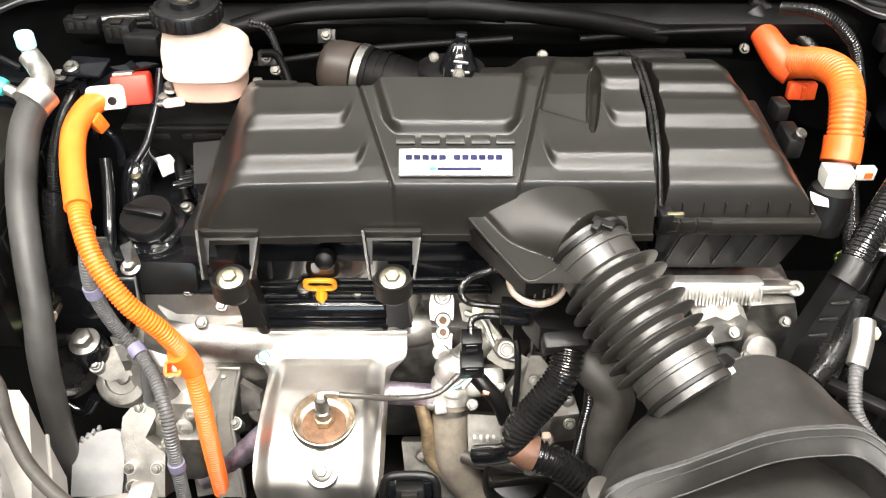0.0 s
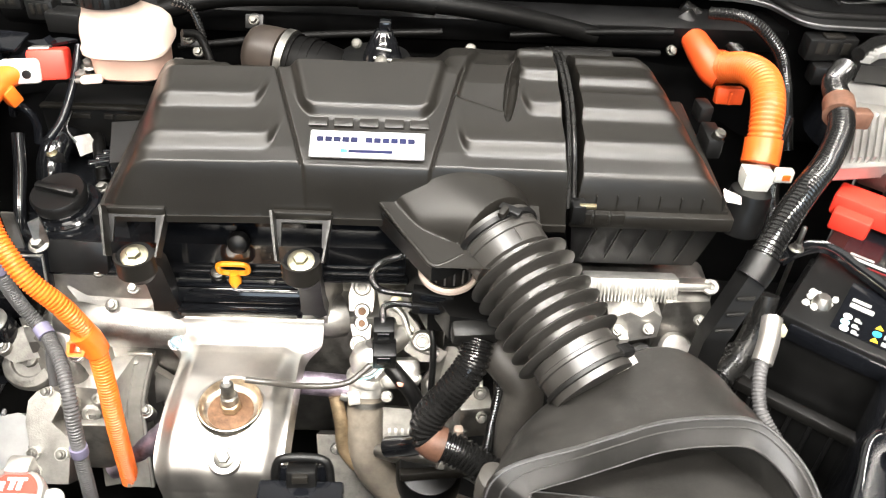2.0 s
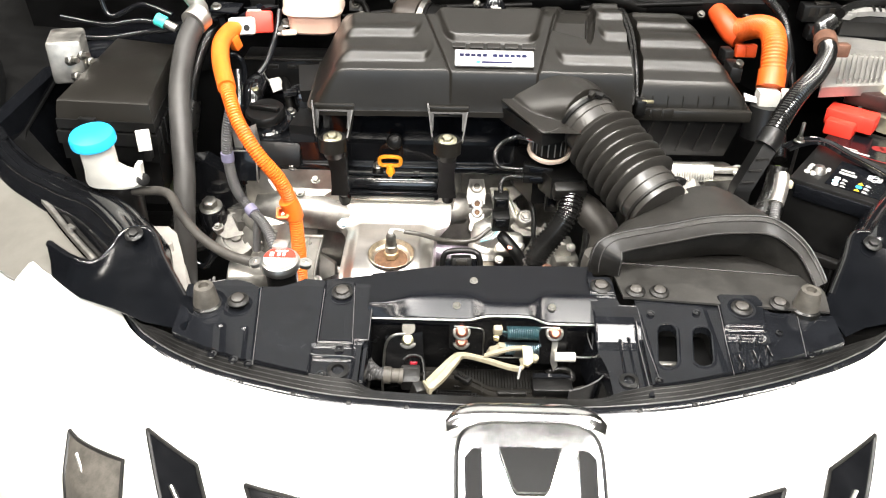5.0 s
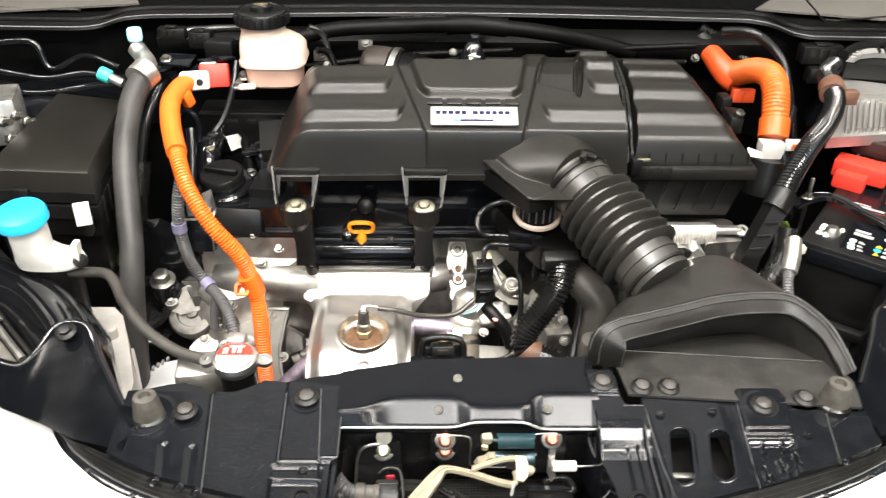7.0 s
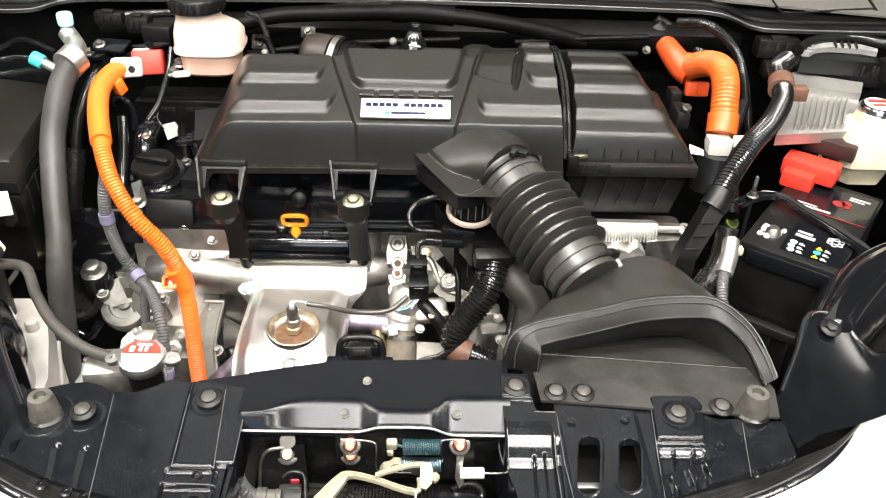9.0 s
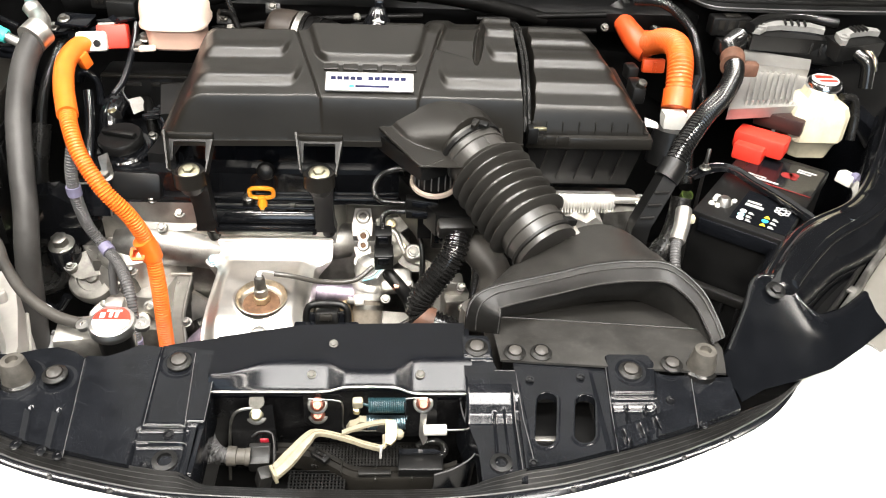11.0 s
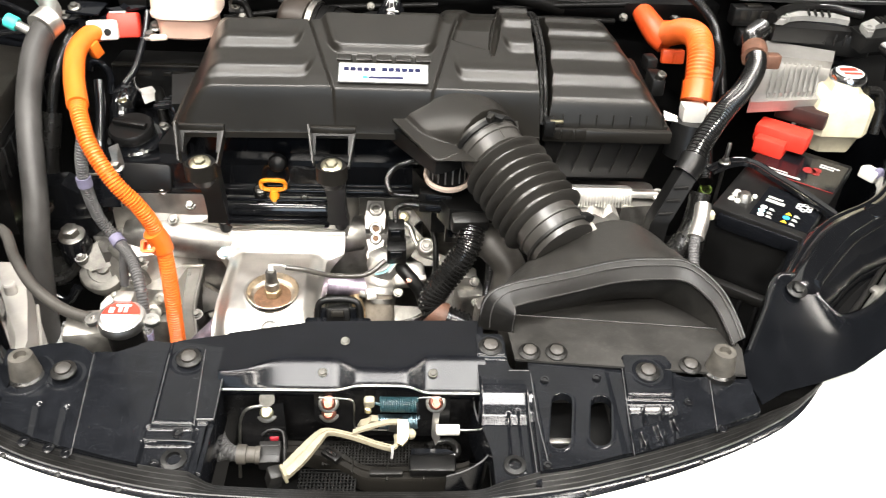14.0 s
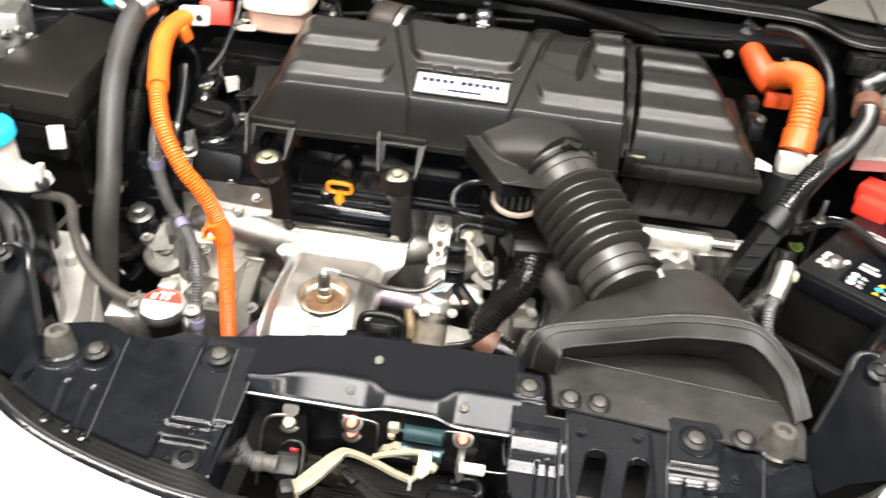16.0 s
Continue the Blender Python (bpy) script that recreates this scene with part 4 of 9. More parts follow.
    part("wire", pipe([s + V(0.022, 0.004, 0.002), s + V(0.05, 0.006, -0.004), (-0.06, 0.668, 0.728), (-0.01, 0.68, 0.722), (0.02, 0.70, 0.735)], 0.0040, 10, 0.005), SLEEVE, o, "grey sleeved wire")
    for dx in (-0.0025, 0.0, 0.0025):
        part("bare_wire", pipe([s + V(dx, 0, -0.004), s + V(dx + 0.001, 0.001, 0.007), s + V(0.012 + dx, 0.003, 0.007), s + V(0.026, 0.005, 0.0015)], 0.0012, 6, 0.004), PRINT_WHITE, o, "pale wire")


shield()


def dipstick():
    t = thing("oil_dipstick", "orange yellow plastic dipstick handle standing in its tube", "dipstick")
    c = V(-0.160, 0.782, 0.819)
    ring = [c + V(0.019 * math.copysign(abs(math.cos(a)) ** 0.6, math.cos(a)), -0.004 * math.sin(a), 0.011 * math.copysign(abs(math.sin(a)) ** 0.6, math.sin(a))) for a in [2 * math.pi * i / 28 for i in range(29)]]
    part("handle", sweep(ring, 0.0036, 8), YELLOW, t)
    part("stem", lathe([(0.007, -0.028), (0.0085, -0.02), (0.006, -0.013), (0.006, -0.008)], c, (0, -0.05, 1), 16), YELLOW, t)
    part("tube", lathe([(0.006, -0.052), (0.006, -0.028)], c, (0, -0.05, 1), 12), STEEL, t)


dipstick()


# ---- gearbox side ----
def gearbox():
    t = thing("gearbox", "cast aluminium gearbox housing with bolted flanges", "gearbox")
    part("bell", prism([(-0.47, 0.80), (-0.44, 0.755), (-0.36, 0.765), (-0.30, 0.79), (-0.30, 0.90), (-0.47, 0.90)], 0.50, 0.70, 0.012), ALU_DULL, t)
    part("shoulder", loft([[V(cx + w * math.cos(a), cy + d * math.sin(a), z) for a in [2 * math.pi * i / 28 for i in range(28)]] for cx, cy, w, d, z in ((-0.385, 0.80, 0.040, 0.03, 0.715), (-0.388, 0.79, 0.052, 0.045, 0.70), (-0.395, 0.785, 0.056, 0.055, 0.66), (-0.400, 0.78, 0.058, 0.060, 0.5))], True, True), ALU, t)
    part("mount_casting", lathe([(0.040, -0.045), (0.0435, -0.012), (0.0430, 0.000), (0.0390, 0.006), (0.0320, 0.008), (0.0260, 0.008), (0.0245, 0.0045), (0.0120, 0.004), (0.0105, 0.009), (0.004, 0.010)], (-0.445, 0.757, 0.666), (-0.10, -0.62, 0.78), 40), CAST_DARK, t, "dark stepped mount casting")
    part("casting_lug", cast_plate([(-0.486, 0.772, 0.690), (-0.482, 0.752, 0.676), (-0.462, 0.744, 0.670), (-0.430, 0.750, 0.676), (-0.425, 0.772, 0.694), (-0.455, 0.786, 0.702)], 0.020, 0.006), CAST_DARK, t)
    part("casting_arm", pipe([(-0.425, 0.775, 0.700), (-0.405, 0.760, 0.690), (-0.385, 0.745, 0.668), (-0.380, 0.735, 0.640)], 0.017, 18), CAST_DARK, t)
    part("side_cover", cast_plate([(-0.524, 0.692, 0.571), (-0.521, 0.647, 0.538), (-0.446, 0.647, 0.538), (-0.446, 0.702, 0.578), (-0.453, 0.717, 0.589), (-0.470, 0.7225, 0.593), (-0.503, 0.717, 0.589), (-0.519, 0.704, 0.580)], 0.09, 0.010, (0, -0.58, 0.81)), ALU_PALE, t)
    part("cover_seam", sweep(spline([(-0.4480, 0.722, 0.598), (-0.4435, 0.706, 0.590), (-0.4435, 0.68, 0.570), (-0.4430, 0.645, 0.545)], 0.006), 0.0038, 8), PLASTIC_DARK, t, "dark gasket seam")
    for i in range(4):
        part("fin", box((-0.512 + 0.0075 * i, 0.709 + 0.0042 * i, 0.585 + 0.003 * i), (0.0042, 0.008, 0.007), 0.001), ALU_PALE, t)
    part("flange", cast_plate([(-0.449, 0.721, 0.621), (-0.451, 0.701, 0.601), (-0.445, 0.685, 0.585), (-0.437, 0.643, 0.543), (-0.387, 0.643, 0.543), (-0.388, 0.685, 0.585), (-0.416, 0.701, 0.601), (-0.401, 0.724, 0.624), (-0.404, 0.740, 0.640), (-0.427, 0.740, 0.640)], 0.06, 0.004), ALU_DULL, t)
    part("casing", prism([(-0.40, 0.72), (-0.33, 0.715), (-0.315, 0.78), (-0.40, 0.79)], 0.48, 0.655, 0.012), ALU_LIT, t)
    for k, (px, pz, pr) in enumerate(((-0.385, 0.628, 0.011), (-0.36, 0.61, 0.013), (-0.39, 0.575, 0.010), (-0.345, 0.64, 0.009))):
        part("casting_eye", lathe([(pr, 0), (pr, 0.012), (pr * 0.6, 0.013), (pr * 0.55, 0.006)], (px, 0.715, pz), (0, -0.8, 0.5), 22), ALU, t)
    part("casing_step", box((-0.355, 0.705, 0.56), (0.06, 0.03, 0.10), 0.008), CAST_GREY, t)
    nw = (0, -0.8, 0.6)
    part("web", cast_plate([(-0.321, 0.780, 0.653), (-0.324, 0.761, 0.628), (-0.327, 0.741, 0.601), (-0.324, 0.712, 0.563), (-0.320, 0.668, 0.504), (-0.287, 0.668, 0.504), (-0.291, 0.683, 0.524), (-0.300, 0.712, 0.563), (-0.304, 0.741, 0.601), (-0.293, 0.773, 0.644), (-0.291, 0.781, 0.654)], 0.018, 0.002, nw), BRACKET_GREY, t)
    part("web_edge", sweep(spline([(-0.321, 0.780, 0.653), (-0.326, 0.752, 0.618), (-0.326, 0.725, 0.58), (-0.320, 0.668, 0.504)], 0.006), 0.0030, 10), BRACKET_GREY, t)
    part("web_edge", sweep(spline([(-0.291, 0.781, 0.654), (-0.301, 0.752, 0.616), (-0.303, 0.73, 0.585), (-0.287, 0.668, 0.504)], 0.006), 0.0030, 10), BRACKET_GREY, t)
    part("web_top", box((-0.307, 0.783, 0.655), (0.036, 0.014, 0.006), 0.002, (-30, 0, 0)), ALU, t)
    part("web_back", cast_plate([(-0.388, 0.792, 0.643), (-0.385, 0.751, 0.588), (-0.371, 0.722, 0.549), (-0.359, 0.677, 0.490), (-0.334, 0.680, 0.494), (-0.332, 0.751, 0.588), (-0.326, 0.788, 0.637)], 0.03, 0.006, nw), CAST_GREY, t)
    part("hub", lathe([(0.030, -0.03), (0.030, 0.0), (0.026, 0.006), (0.012, 0.007), (0.009, 0.002)], (-0.272, 0.80, 0.545), (0.1, -0.8, 0.6), 30), ALU_DULL, t)
    part("lug", slab([(-0.30, 0.81, 0.60), (-0.27, 0.80, 0.585), (-0.27, 0.79, 0.565), (-0.30, 0.79, 0.55)], 0.015, 0.004), ALU, t)
    for p in ((-0.314, 0.778, 0.640), (-0.280, 0.798, 0.578), (-0.376, 0.745, 0.690), (-0.36, 0.71, 0.60), (-0.300, 0.735, 0.588), (-0.478, 0.756, 0.690), (-0.395, 0.735, 0.668)):
        part("boss", lathe([(0.0105, -0.02), (0.010, 0.0)], p, (0, -0.4, 0.9), 18), ALU_DULL, t)
        part("bolt", hexbolt(p, (0, -0.4, 0.9), 0.0052, 0.0078, 0.006), STEEL, t)
    for p in ((-0.436, 0.668, 0.575), (-0.432, 0.652, 0.556), (-0.398, 0.668, 0.575), (-0.425, 0.728, 0.634)):
        part("boss", lathe([(0.0095, -0.02), (0.009, 0.0)], p, (0, -0.7, 0.7), 18), ALU, t)
        part("bolt", hexbolt(p, (0, -0.7, 0.7), 0.0048, 0.0072, 0.006), STEEL, t)


gearbox()


def engine_mount():
    t = thing("engine_mount", "black painted engine mount plate with large hexagon bolts", "engine mount")
    part("plate", plate_y([(-0.56, 0.62), (-0.56, 0.79), (-0.50, 0.80), (-0.455, 0.77), (-0.44, 0.70), (-0.47, 0.64)], 0.80, 0.84, 0.006), GLOSS, t)
    part("arm_block", box((-0.51, 0.85, 0.695), (0.12, 0.10, 0.03), 0.01), SATIN, t)
    part("post", lathe([(0.026, -0.06), (0.0255, -0.006), (0.022, 0.0)], (-0.490, 0.771, 0.721), (0, -0.25, 1), 28), GLOSS, t)
    part("bolt", hexbolt((-0.490, 0.771, 0.722), (0, -0.25, 1), 0.0135, 0.021, 0.016), STEEL, t, "large zinc hexagon bolt")
    part("white_foot", box((-0.546, 0.79, 0.748), (0.036, 0.02, 0.012), 0.004, (-10, 0, 8)), CREAM, t)
    part("green_nut", hexbolt((-0.546, 0.785, 0.755), (0, -0.3, 1), 0.011, 0.018, 0.014), mat("olive zinc plate", (0.30, 0.34, 0.20), 0.35, 1.0), t, "olive plated nut")
    part("rusty_stud", lathe([(0.0075, 0.012), (0.0075, 0.022), (0.006, 0.024)], (-0.546, 0.785, 0.755), (0, -0.3, 1), 14), COPPER_RED, t)
    part("bolt", hexbolt((-0.505, 0.815, 0.768), (0, -0.4, 1), 0.006, 0.009, 0.007), STEEL, t)
    part("bushing", lathe([(0.046, 0), (0.046, 0.02), (0.040, 0.026), (0.032, 0.020), (0.028, 0.004), (0.0, 0.002)], (-0.525, 0.775, 0.672), (0.05, -0.8, 0.6), 40), RUBBER, t, "round rubber bushing")
    part("arm", pipe([(-0.555, 0.76, 0.66), (-0.535, 0.745, 0.625), (-0.51, 0.74, 0.61), (-0.49, 0.745, 0.635)], 0.008, 12), GLOSS, t)
    c = thing("wire_conduit", "black corrugated conduit running down behind the grey hose", "cable")
    part("conduit", corrugated([(-0.49, 1.04, 0.995), (-0.515, 0.995, 0.965), (-0.537, 0.955, 0.91), (-0.548, 0.925, 0.84), (-0.552, 0.90, 0.75)], 0.0095, 0.0046, 0.0012, 14), CONDUIT, c)
    part("wide_sleeve", pipe([(-0.545, 0.93, 0.86), (-0.552, 0.90, 0.80), (-0.555, 0.87, 0.72)], 0.016, 16), RUBBER, c)
    b = thing("shift_bracket", "black steel bracket with a pale edge beside the valve cover", "bracket")
    part("box", box((-0.423, 0.785, 0.805), (0.055, 0.02, 0.06), 0.004, (-15, 0, 0)), SATIN, b)
    # Pale strips laid along the bracket's side and top edges.
    part("edge", box((-0.397, 0.773, 0.806), (0.003, 0.004, 0.058), 0.001, (-15, 0, 0)), ALU_DULL, b, "thin pale edge")
    part("top_edge", box((-0.42, 0.776, 0.835), (0.05, 0.004, 0.003), 0.001), ALU_DULL, b)
    part("ear", slab([(-0.412, 0.80, 0.87), (-0.398, 0.805, 0.875), (-0.392, 0.80, 0.835), (-0.405, 0.79, 0.825)], 0.004, 0.001), STEEL, b)
    part("bolt", hexbolt((-0.405, 0.795, 0.838), (0, -0.4, 1), 0.0085, 0.013, 0.009), STEEL, b)
    part("pipe", pipe([(-0.445, 0.90, 0.935), (-0.44, 0.87, 0.90), (-0.437, 0.83, 0.855), (-0.435, 0.80, 0.80), (-0.43, 0.79, 0.76)], 0.008, 12), GLOSS, b)
    part("loop", pipe([(-0.478, 0.965, 0.925), (-0.472, 0.96, 0.94), (-0.455, 0.955, 0.94), (-0.446, 0.955, 0.92), (-0.448, 0.95, 0.89)], 0.006, 10), SATIN, b)
    part("stay", slab([(-0.44, 0.80, 0.885), (-0.425, 0.80, 0.885), (-0.42, 0.79, 0.80), (-0.434, 0.79, 0.80)], 0.004, 0.001), ALU_DULL, b)


engine_mount()


def rear_manifold():
    t = thing("intake_manifold", "black moulded intake manifold behind the valve cover", "engine part")
    part("plenum", box((-0.35, 1.035, 0.885), (0.22, 0.07, 0.07), 0.008), PLASTIC_DARK, t)
    part("ledge", box((-0.35, 0.998, 0.921), (0.21, 0.012, 0.005), 0.0015), PLASTIC, t)
    for x, w in ((-0.405, 0.03), (-0.365, 0.014), (-0.335, 0.04)):
        part("moulded_bar", box((x, 0.999, 0.905), (w, 0.003, 0.008), 0.001), PLASTIC, t)
    part("shoulder", slab([(-0.34, 0.96, 0.90), (-0.27, 0.965, 0.905), (-0.262, 0.90, 0.88), (-0.33, 0.90, 0.875)], 0.03, 0.006), PLASTIC_DARK, t)
    part("runner", pipe([(-0.42, 1.0, 0.86), (-0.425, 0.965, 0.885), (-0.43, 0.935, 0.87), (-0.43, 0.915, 0.84)], 0.020, 18), GLOSS, t)
    part("hose", pipe([(-0.378, 0.975, 0.885), (-0.366, 0.945, 0.880), (-0.356, 0.912, 0.855)], 0.009, 14), HOSE_BLACK, t)


rear_manifold()


def hv_left():
    t = thing("high_voltage_cable", "bright orange high voltage cable in corrugated conduit", "cable", group="high voltage cables")
    part("boot", pipe([(-0.440, 0.946, 1.001), (-0.455, 0.925, 0.999), (-0.463, 0.885, 0.99), (-0.452, 0.83, 0.974), (-0.430, 0.768, 0.957)], 0.0155, 20, 0.006), ORANGE, t, "smooth orange boot")
    part("boot_lug", box((-0.446, 0.914, 0.982), (0.016, 0.018, 0.026), 0.003, (20, 0, -30)), ORANGE, t)
    part("conduit", corrugated([(-0.431, 0.772, 0.958), (-0.421, 0.745, 0.948), (-0.403, 0.714, 0.918), (-0.372, 0.692, 0.874), (-0.340, 0.692, 0.825), (-0.324, 0.70, 0.765), (-0.318, 0.69, 0.70), (-0.318, 0.68, 0.62), (-0.322, 0.68, 0.50)], 0.0125, 0.0046, 0.0016, 16), ORANGE, t)
    part("clamp", pipe([(-0.331, 0.696, 0.785), (-0.3255, 0.699, 0.768), (-0.322, 0.70, 0.748)], 0.016, 20, 0.004), ORANGE, t, "orange clamp")
    ear = part("clamp_block", prism_ring(0.018, 0.016, 0.004, 0.012), ORANGE, t, "open orange clamp box")
    ear.matrix_basis = frame_to(V(-0.3395, 0.690, 0.761), V(0, -0.7, 0.7))
    part("clamp_back", box((-0.3395, 0.695, 0.755), (0.018, 0.003, 0.016), 0.001, (-45, 0, 0)), ORANGE_DEEP, t)
    part("clamp_bolt", hexbolt((-0.3395, 0.694, 0.756), (0, -0.7, 0.7), 0.0034, 0.0052, 0.006), STEEL_GOLD, t)
    part("plug_face", box((-0.436, 0.938, 1.004), (0.048, 0.016, 0.032), 0.006, (-20, 0, 10)), WHITE, t, "white connector face")
    for x in (-0.446, -0.426):
        part("face_hole", lathe([(0.0055, 0), (0.0055, 0.003), (0.003, 0.0032)], (x, 0.929 + 0.002 * (x > -0.43), 1.004), (0, -1, 0.35), 16), PLASTIC_DARK, t)
    part("plug_body", box((-0.408, 0.962, 1.004), (0.047, 0.038, 0.039), 0.004, (-20, 0, 10)), RED, t, "red connector housing")
    part("plug_latch", box((-0.418, 0.968, 1.022), (0.026, 0.02, 0.006), 0.002, (-20, 0, 10)), ALU_DULL, t)


hv_left()


def hv_right():
    t = thing("high_voltage_cable", "thick orange high voltage cable elbow with corrugated conduit", "cable", group="high voltage cables")
    part("rear_sleeve", sweep(spline([(0.484, 1.18, 0.985), (0.498, 1.145, 0.968), (0.516, 1.128, 0.950), (0.528, 1.118, 0.944)], 0.006), lambda i, k: 0.018 + 0.006 * min(1, i / k * 1.4), 24), ORANGE_DEEP, t)
    part("end_boot", pipe([(0.470, 1.196, 1.003), (0.479, 1.187, 0.992), (0.490, 1.176, 0.979)], 0.020, 22, 0.005), CASE, t, "black rubber boot")
    part("lug", box((0.538, 1.095, 0.924), (0.042, 0.016, 0.026), 0.003, (-10, 0, 0)), ORANGE_DEEP, t)
    part("lug_rib", box((0.538, 1.085, 0.924), (0.006, 0.006, 0.02), 0.001), ORANGE_DEEP, t)
    part("joint_ring", pipe([(0.5225, 1.138, 0.948), (0.524, 1.132, 0.951), (0.5255, 1.126, 0.954)], 0.0258, 24, 0.004), ORANGE_DEEP, t)
    part("conduit", corrugated([(0.523, 1.136, 0.949), (0.530, 1.11, 0.962), (0.540, 1.065, 0.984), (0.546, 1.015, 0.994), (0.544, 0.975, 0.983), (0.539, 0.945, 0.958), (0.537, 0.93, 0.935)], 0.0228, 0.0062, 0.0016, 26), ORANGE_MID, t)
    part("collar", pipe([(0.538, 0.937, 0.945), (0.536, 0.926, 0.930), (0.533, 0.916, 0.918)], 0.0252, 26, 0.004), ORANGE_MID, t)
    part("plug", loft([[V(0.526 + s * c, 0.900 + s * d * 0.7, z) for c, d in ((-1, -1), (1, -1), (1, 1), (-1, 1))] for s, z in ((0.0185, 0.920), (0.0190, 0.908), (0.0165, 0.893))], True, True), WHITE, t, "white connector")
    part("tab", box((0.558, 0.892, 0.918), (0.024, 0.012, 0.018), 0.002), WHITE, t)
    part("tab_mark", box((0.560, 0.8855, 0.918), (0.01, 0.002, 0.008), 0.0), ORANGE, t)
    part("socket", lathe([(0.027, 0), (0.029, 0.012), (0.029, 0.03), (0.030, 0.034), (0.030, 0.06)], (0.522, 0.890, 0.893), (-0.1, -0.15, -1), 28), PLASTIC_DARK, t)


hv_right()


def grey_conduit():
    t = thing("wire_conduit", "dark grey corrugated wire conduit with lilac tape", "cable")
    line = [(-0.425, 0.765, 0.93), (-0.436, 0.752, 0.88), (-0.440, 0.752, 0.83), (-0.436, 0.762, 0.765), (-0.411, 0.750, 0.730), (-0.378, 0.708, 0.722), (-0.358, 0.670, 0.705), (-0.352, 0.648, 0.67), (-0.353, 0.638, 0.61), (-0.358, 0.634, 0.52)]
    part("conduit", corrugated(line, 0.0095, 0.0044, 0.0012, 14), CONDUIT_GREY, t)
    for a, b in (((-0.4402, 0.751, 0.845), (-0.4402, 0.752, 0.829)), ((-0.414, 0.7525, 0.7335), (-0.404, 0.742, 0.7275)), ((-0.3522, 0.6395, 0.632), (-0.3525, 0.6385, 0.618))):
        part("tape", sweep([V(*a), V(*a).lerp(V(*b), 0.5), V(*b)], 0.0112, 16), LILAC, t, "lilac tape band")
    part("branch", pipe([(-0.395, 0.730, 0.724), (-0.398, 0.722, 0.70), (-0.40, 0.715, 0.665)], 0.007, 10), CONDUIT_GREY, t)


grey_conduit()


def reservoir():
    t = thing("brake_fluid_reservoir", "translucent cream brake fluid reservoir with a black screw cap", "reservoir")

    def ring(w, d, z, e=0.55, dx=0.0):
        out = []
        for q in range(32):
            a = 2 * math.pi * q / 32
            c, n = math.cos(a), math.sin(a)
            out.append(V(-0.313 + dx + math.copysign(abs(c) ** e, c) * w, 0.998 + math.copysign(abs(n) ** e, n) * d, z))
        return out
    part("tank", loft([ring(0.0505, 0.0485, 1.018), ring(0.0555, 0.053, 1.021), ring(0.0560, 0.053, 1.026), ring(0.0535, 0.0505, 1.030), ring(0.0535, 0.050, 1.044), ring(0.0500, 0.047, 1.053, 0.6, -0.003), ring(0.0430, 0.041, 1.061, 0.7, -0.009), ring(0.0380, 0.038, 1.066, 0.9, -0.013), ring(0.0365, 0.0365, 1.070, 1.0, -0.014), ring(0.0365, 0.0365, 1.092, 1.0, -0.014)], True, True), CREAM, t)
    part("tank_base", loft([ring(0.042, 0.041, 0.984), ring(0.046, 0.045, 0.988), ring(0.047, 0.046, 1.010), ring(0.0505, 0.0485, 1.019)], True, True), PINK_FLUID, t, "pink tinted lower tank")
    part("cap", lathe([(0.040, -0.005), (0.0435, -0.004), (0.0435, 0.013), (0.041, 0.017), (0.036, 0.0185), (0.034, 0.016), (0.019, 0.017), (0.018, 0.024), (0.008, 0.026)], (-0.327, 0.996, 1.088), (0, 0, 1), 44), PLASTIC_DARK, t)
    knob = box((0, 0, 0), (0.004, 0.006, 0.016), 0.001)
    me = None
    for i in range(22):
        a = 2 * math.pi * i / 22
        m = pose(-0.327 + 0.0436 * math.cos(a), 0.996 + 0.0436 * math.sin(a), 1.0945, 0, 0, math.degrees(a))
        if me is None:
            ob = part("grip_rib", knob, PLASTIC_DARK, t)
            me = ob.data
        else:
            ob = new("grip_rib", me)
            ob.parent = t
        ob.matrix_basis = m
    part("cap_label", box((-0.327, 0.994, 1.1145), (0.022, 0.011, 0.001)), STEEL_GOLD, t, "yellow printed label")
    part("foot", box((-0.354, 0.950, 0.990), (0.028, 0.020, 0.010), 0.004, (-15, 0, 15)), CREAM, t)
    part("stay", box((-0.368, 0.962, 0.985), (0.03, 0.03, 0.006), 0.002, (-10, 0, 0)), ALU_DULL, t)
    part("side_clip", box((-0.246, 0.975, 1.005), (0.012, 0.01, 0.012), 0.002), ALU_DULL, t)


reservoir()


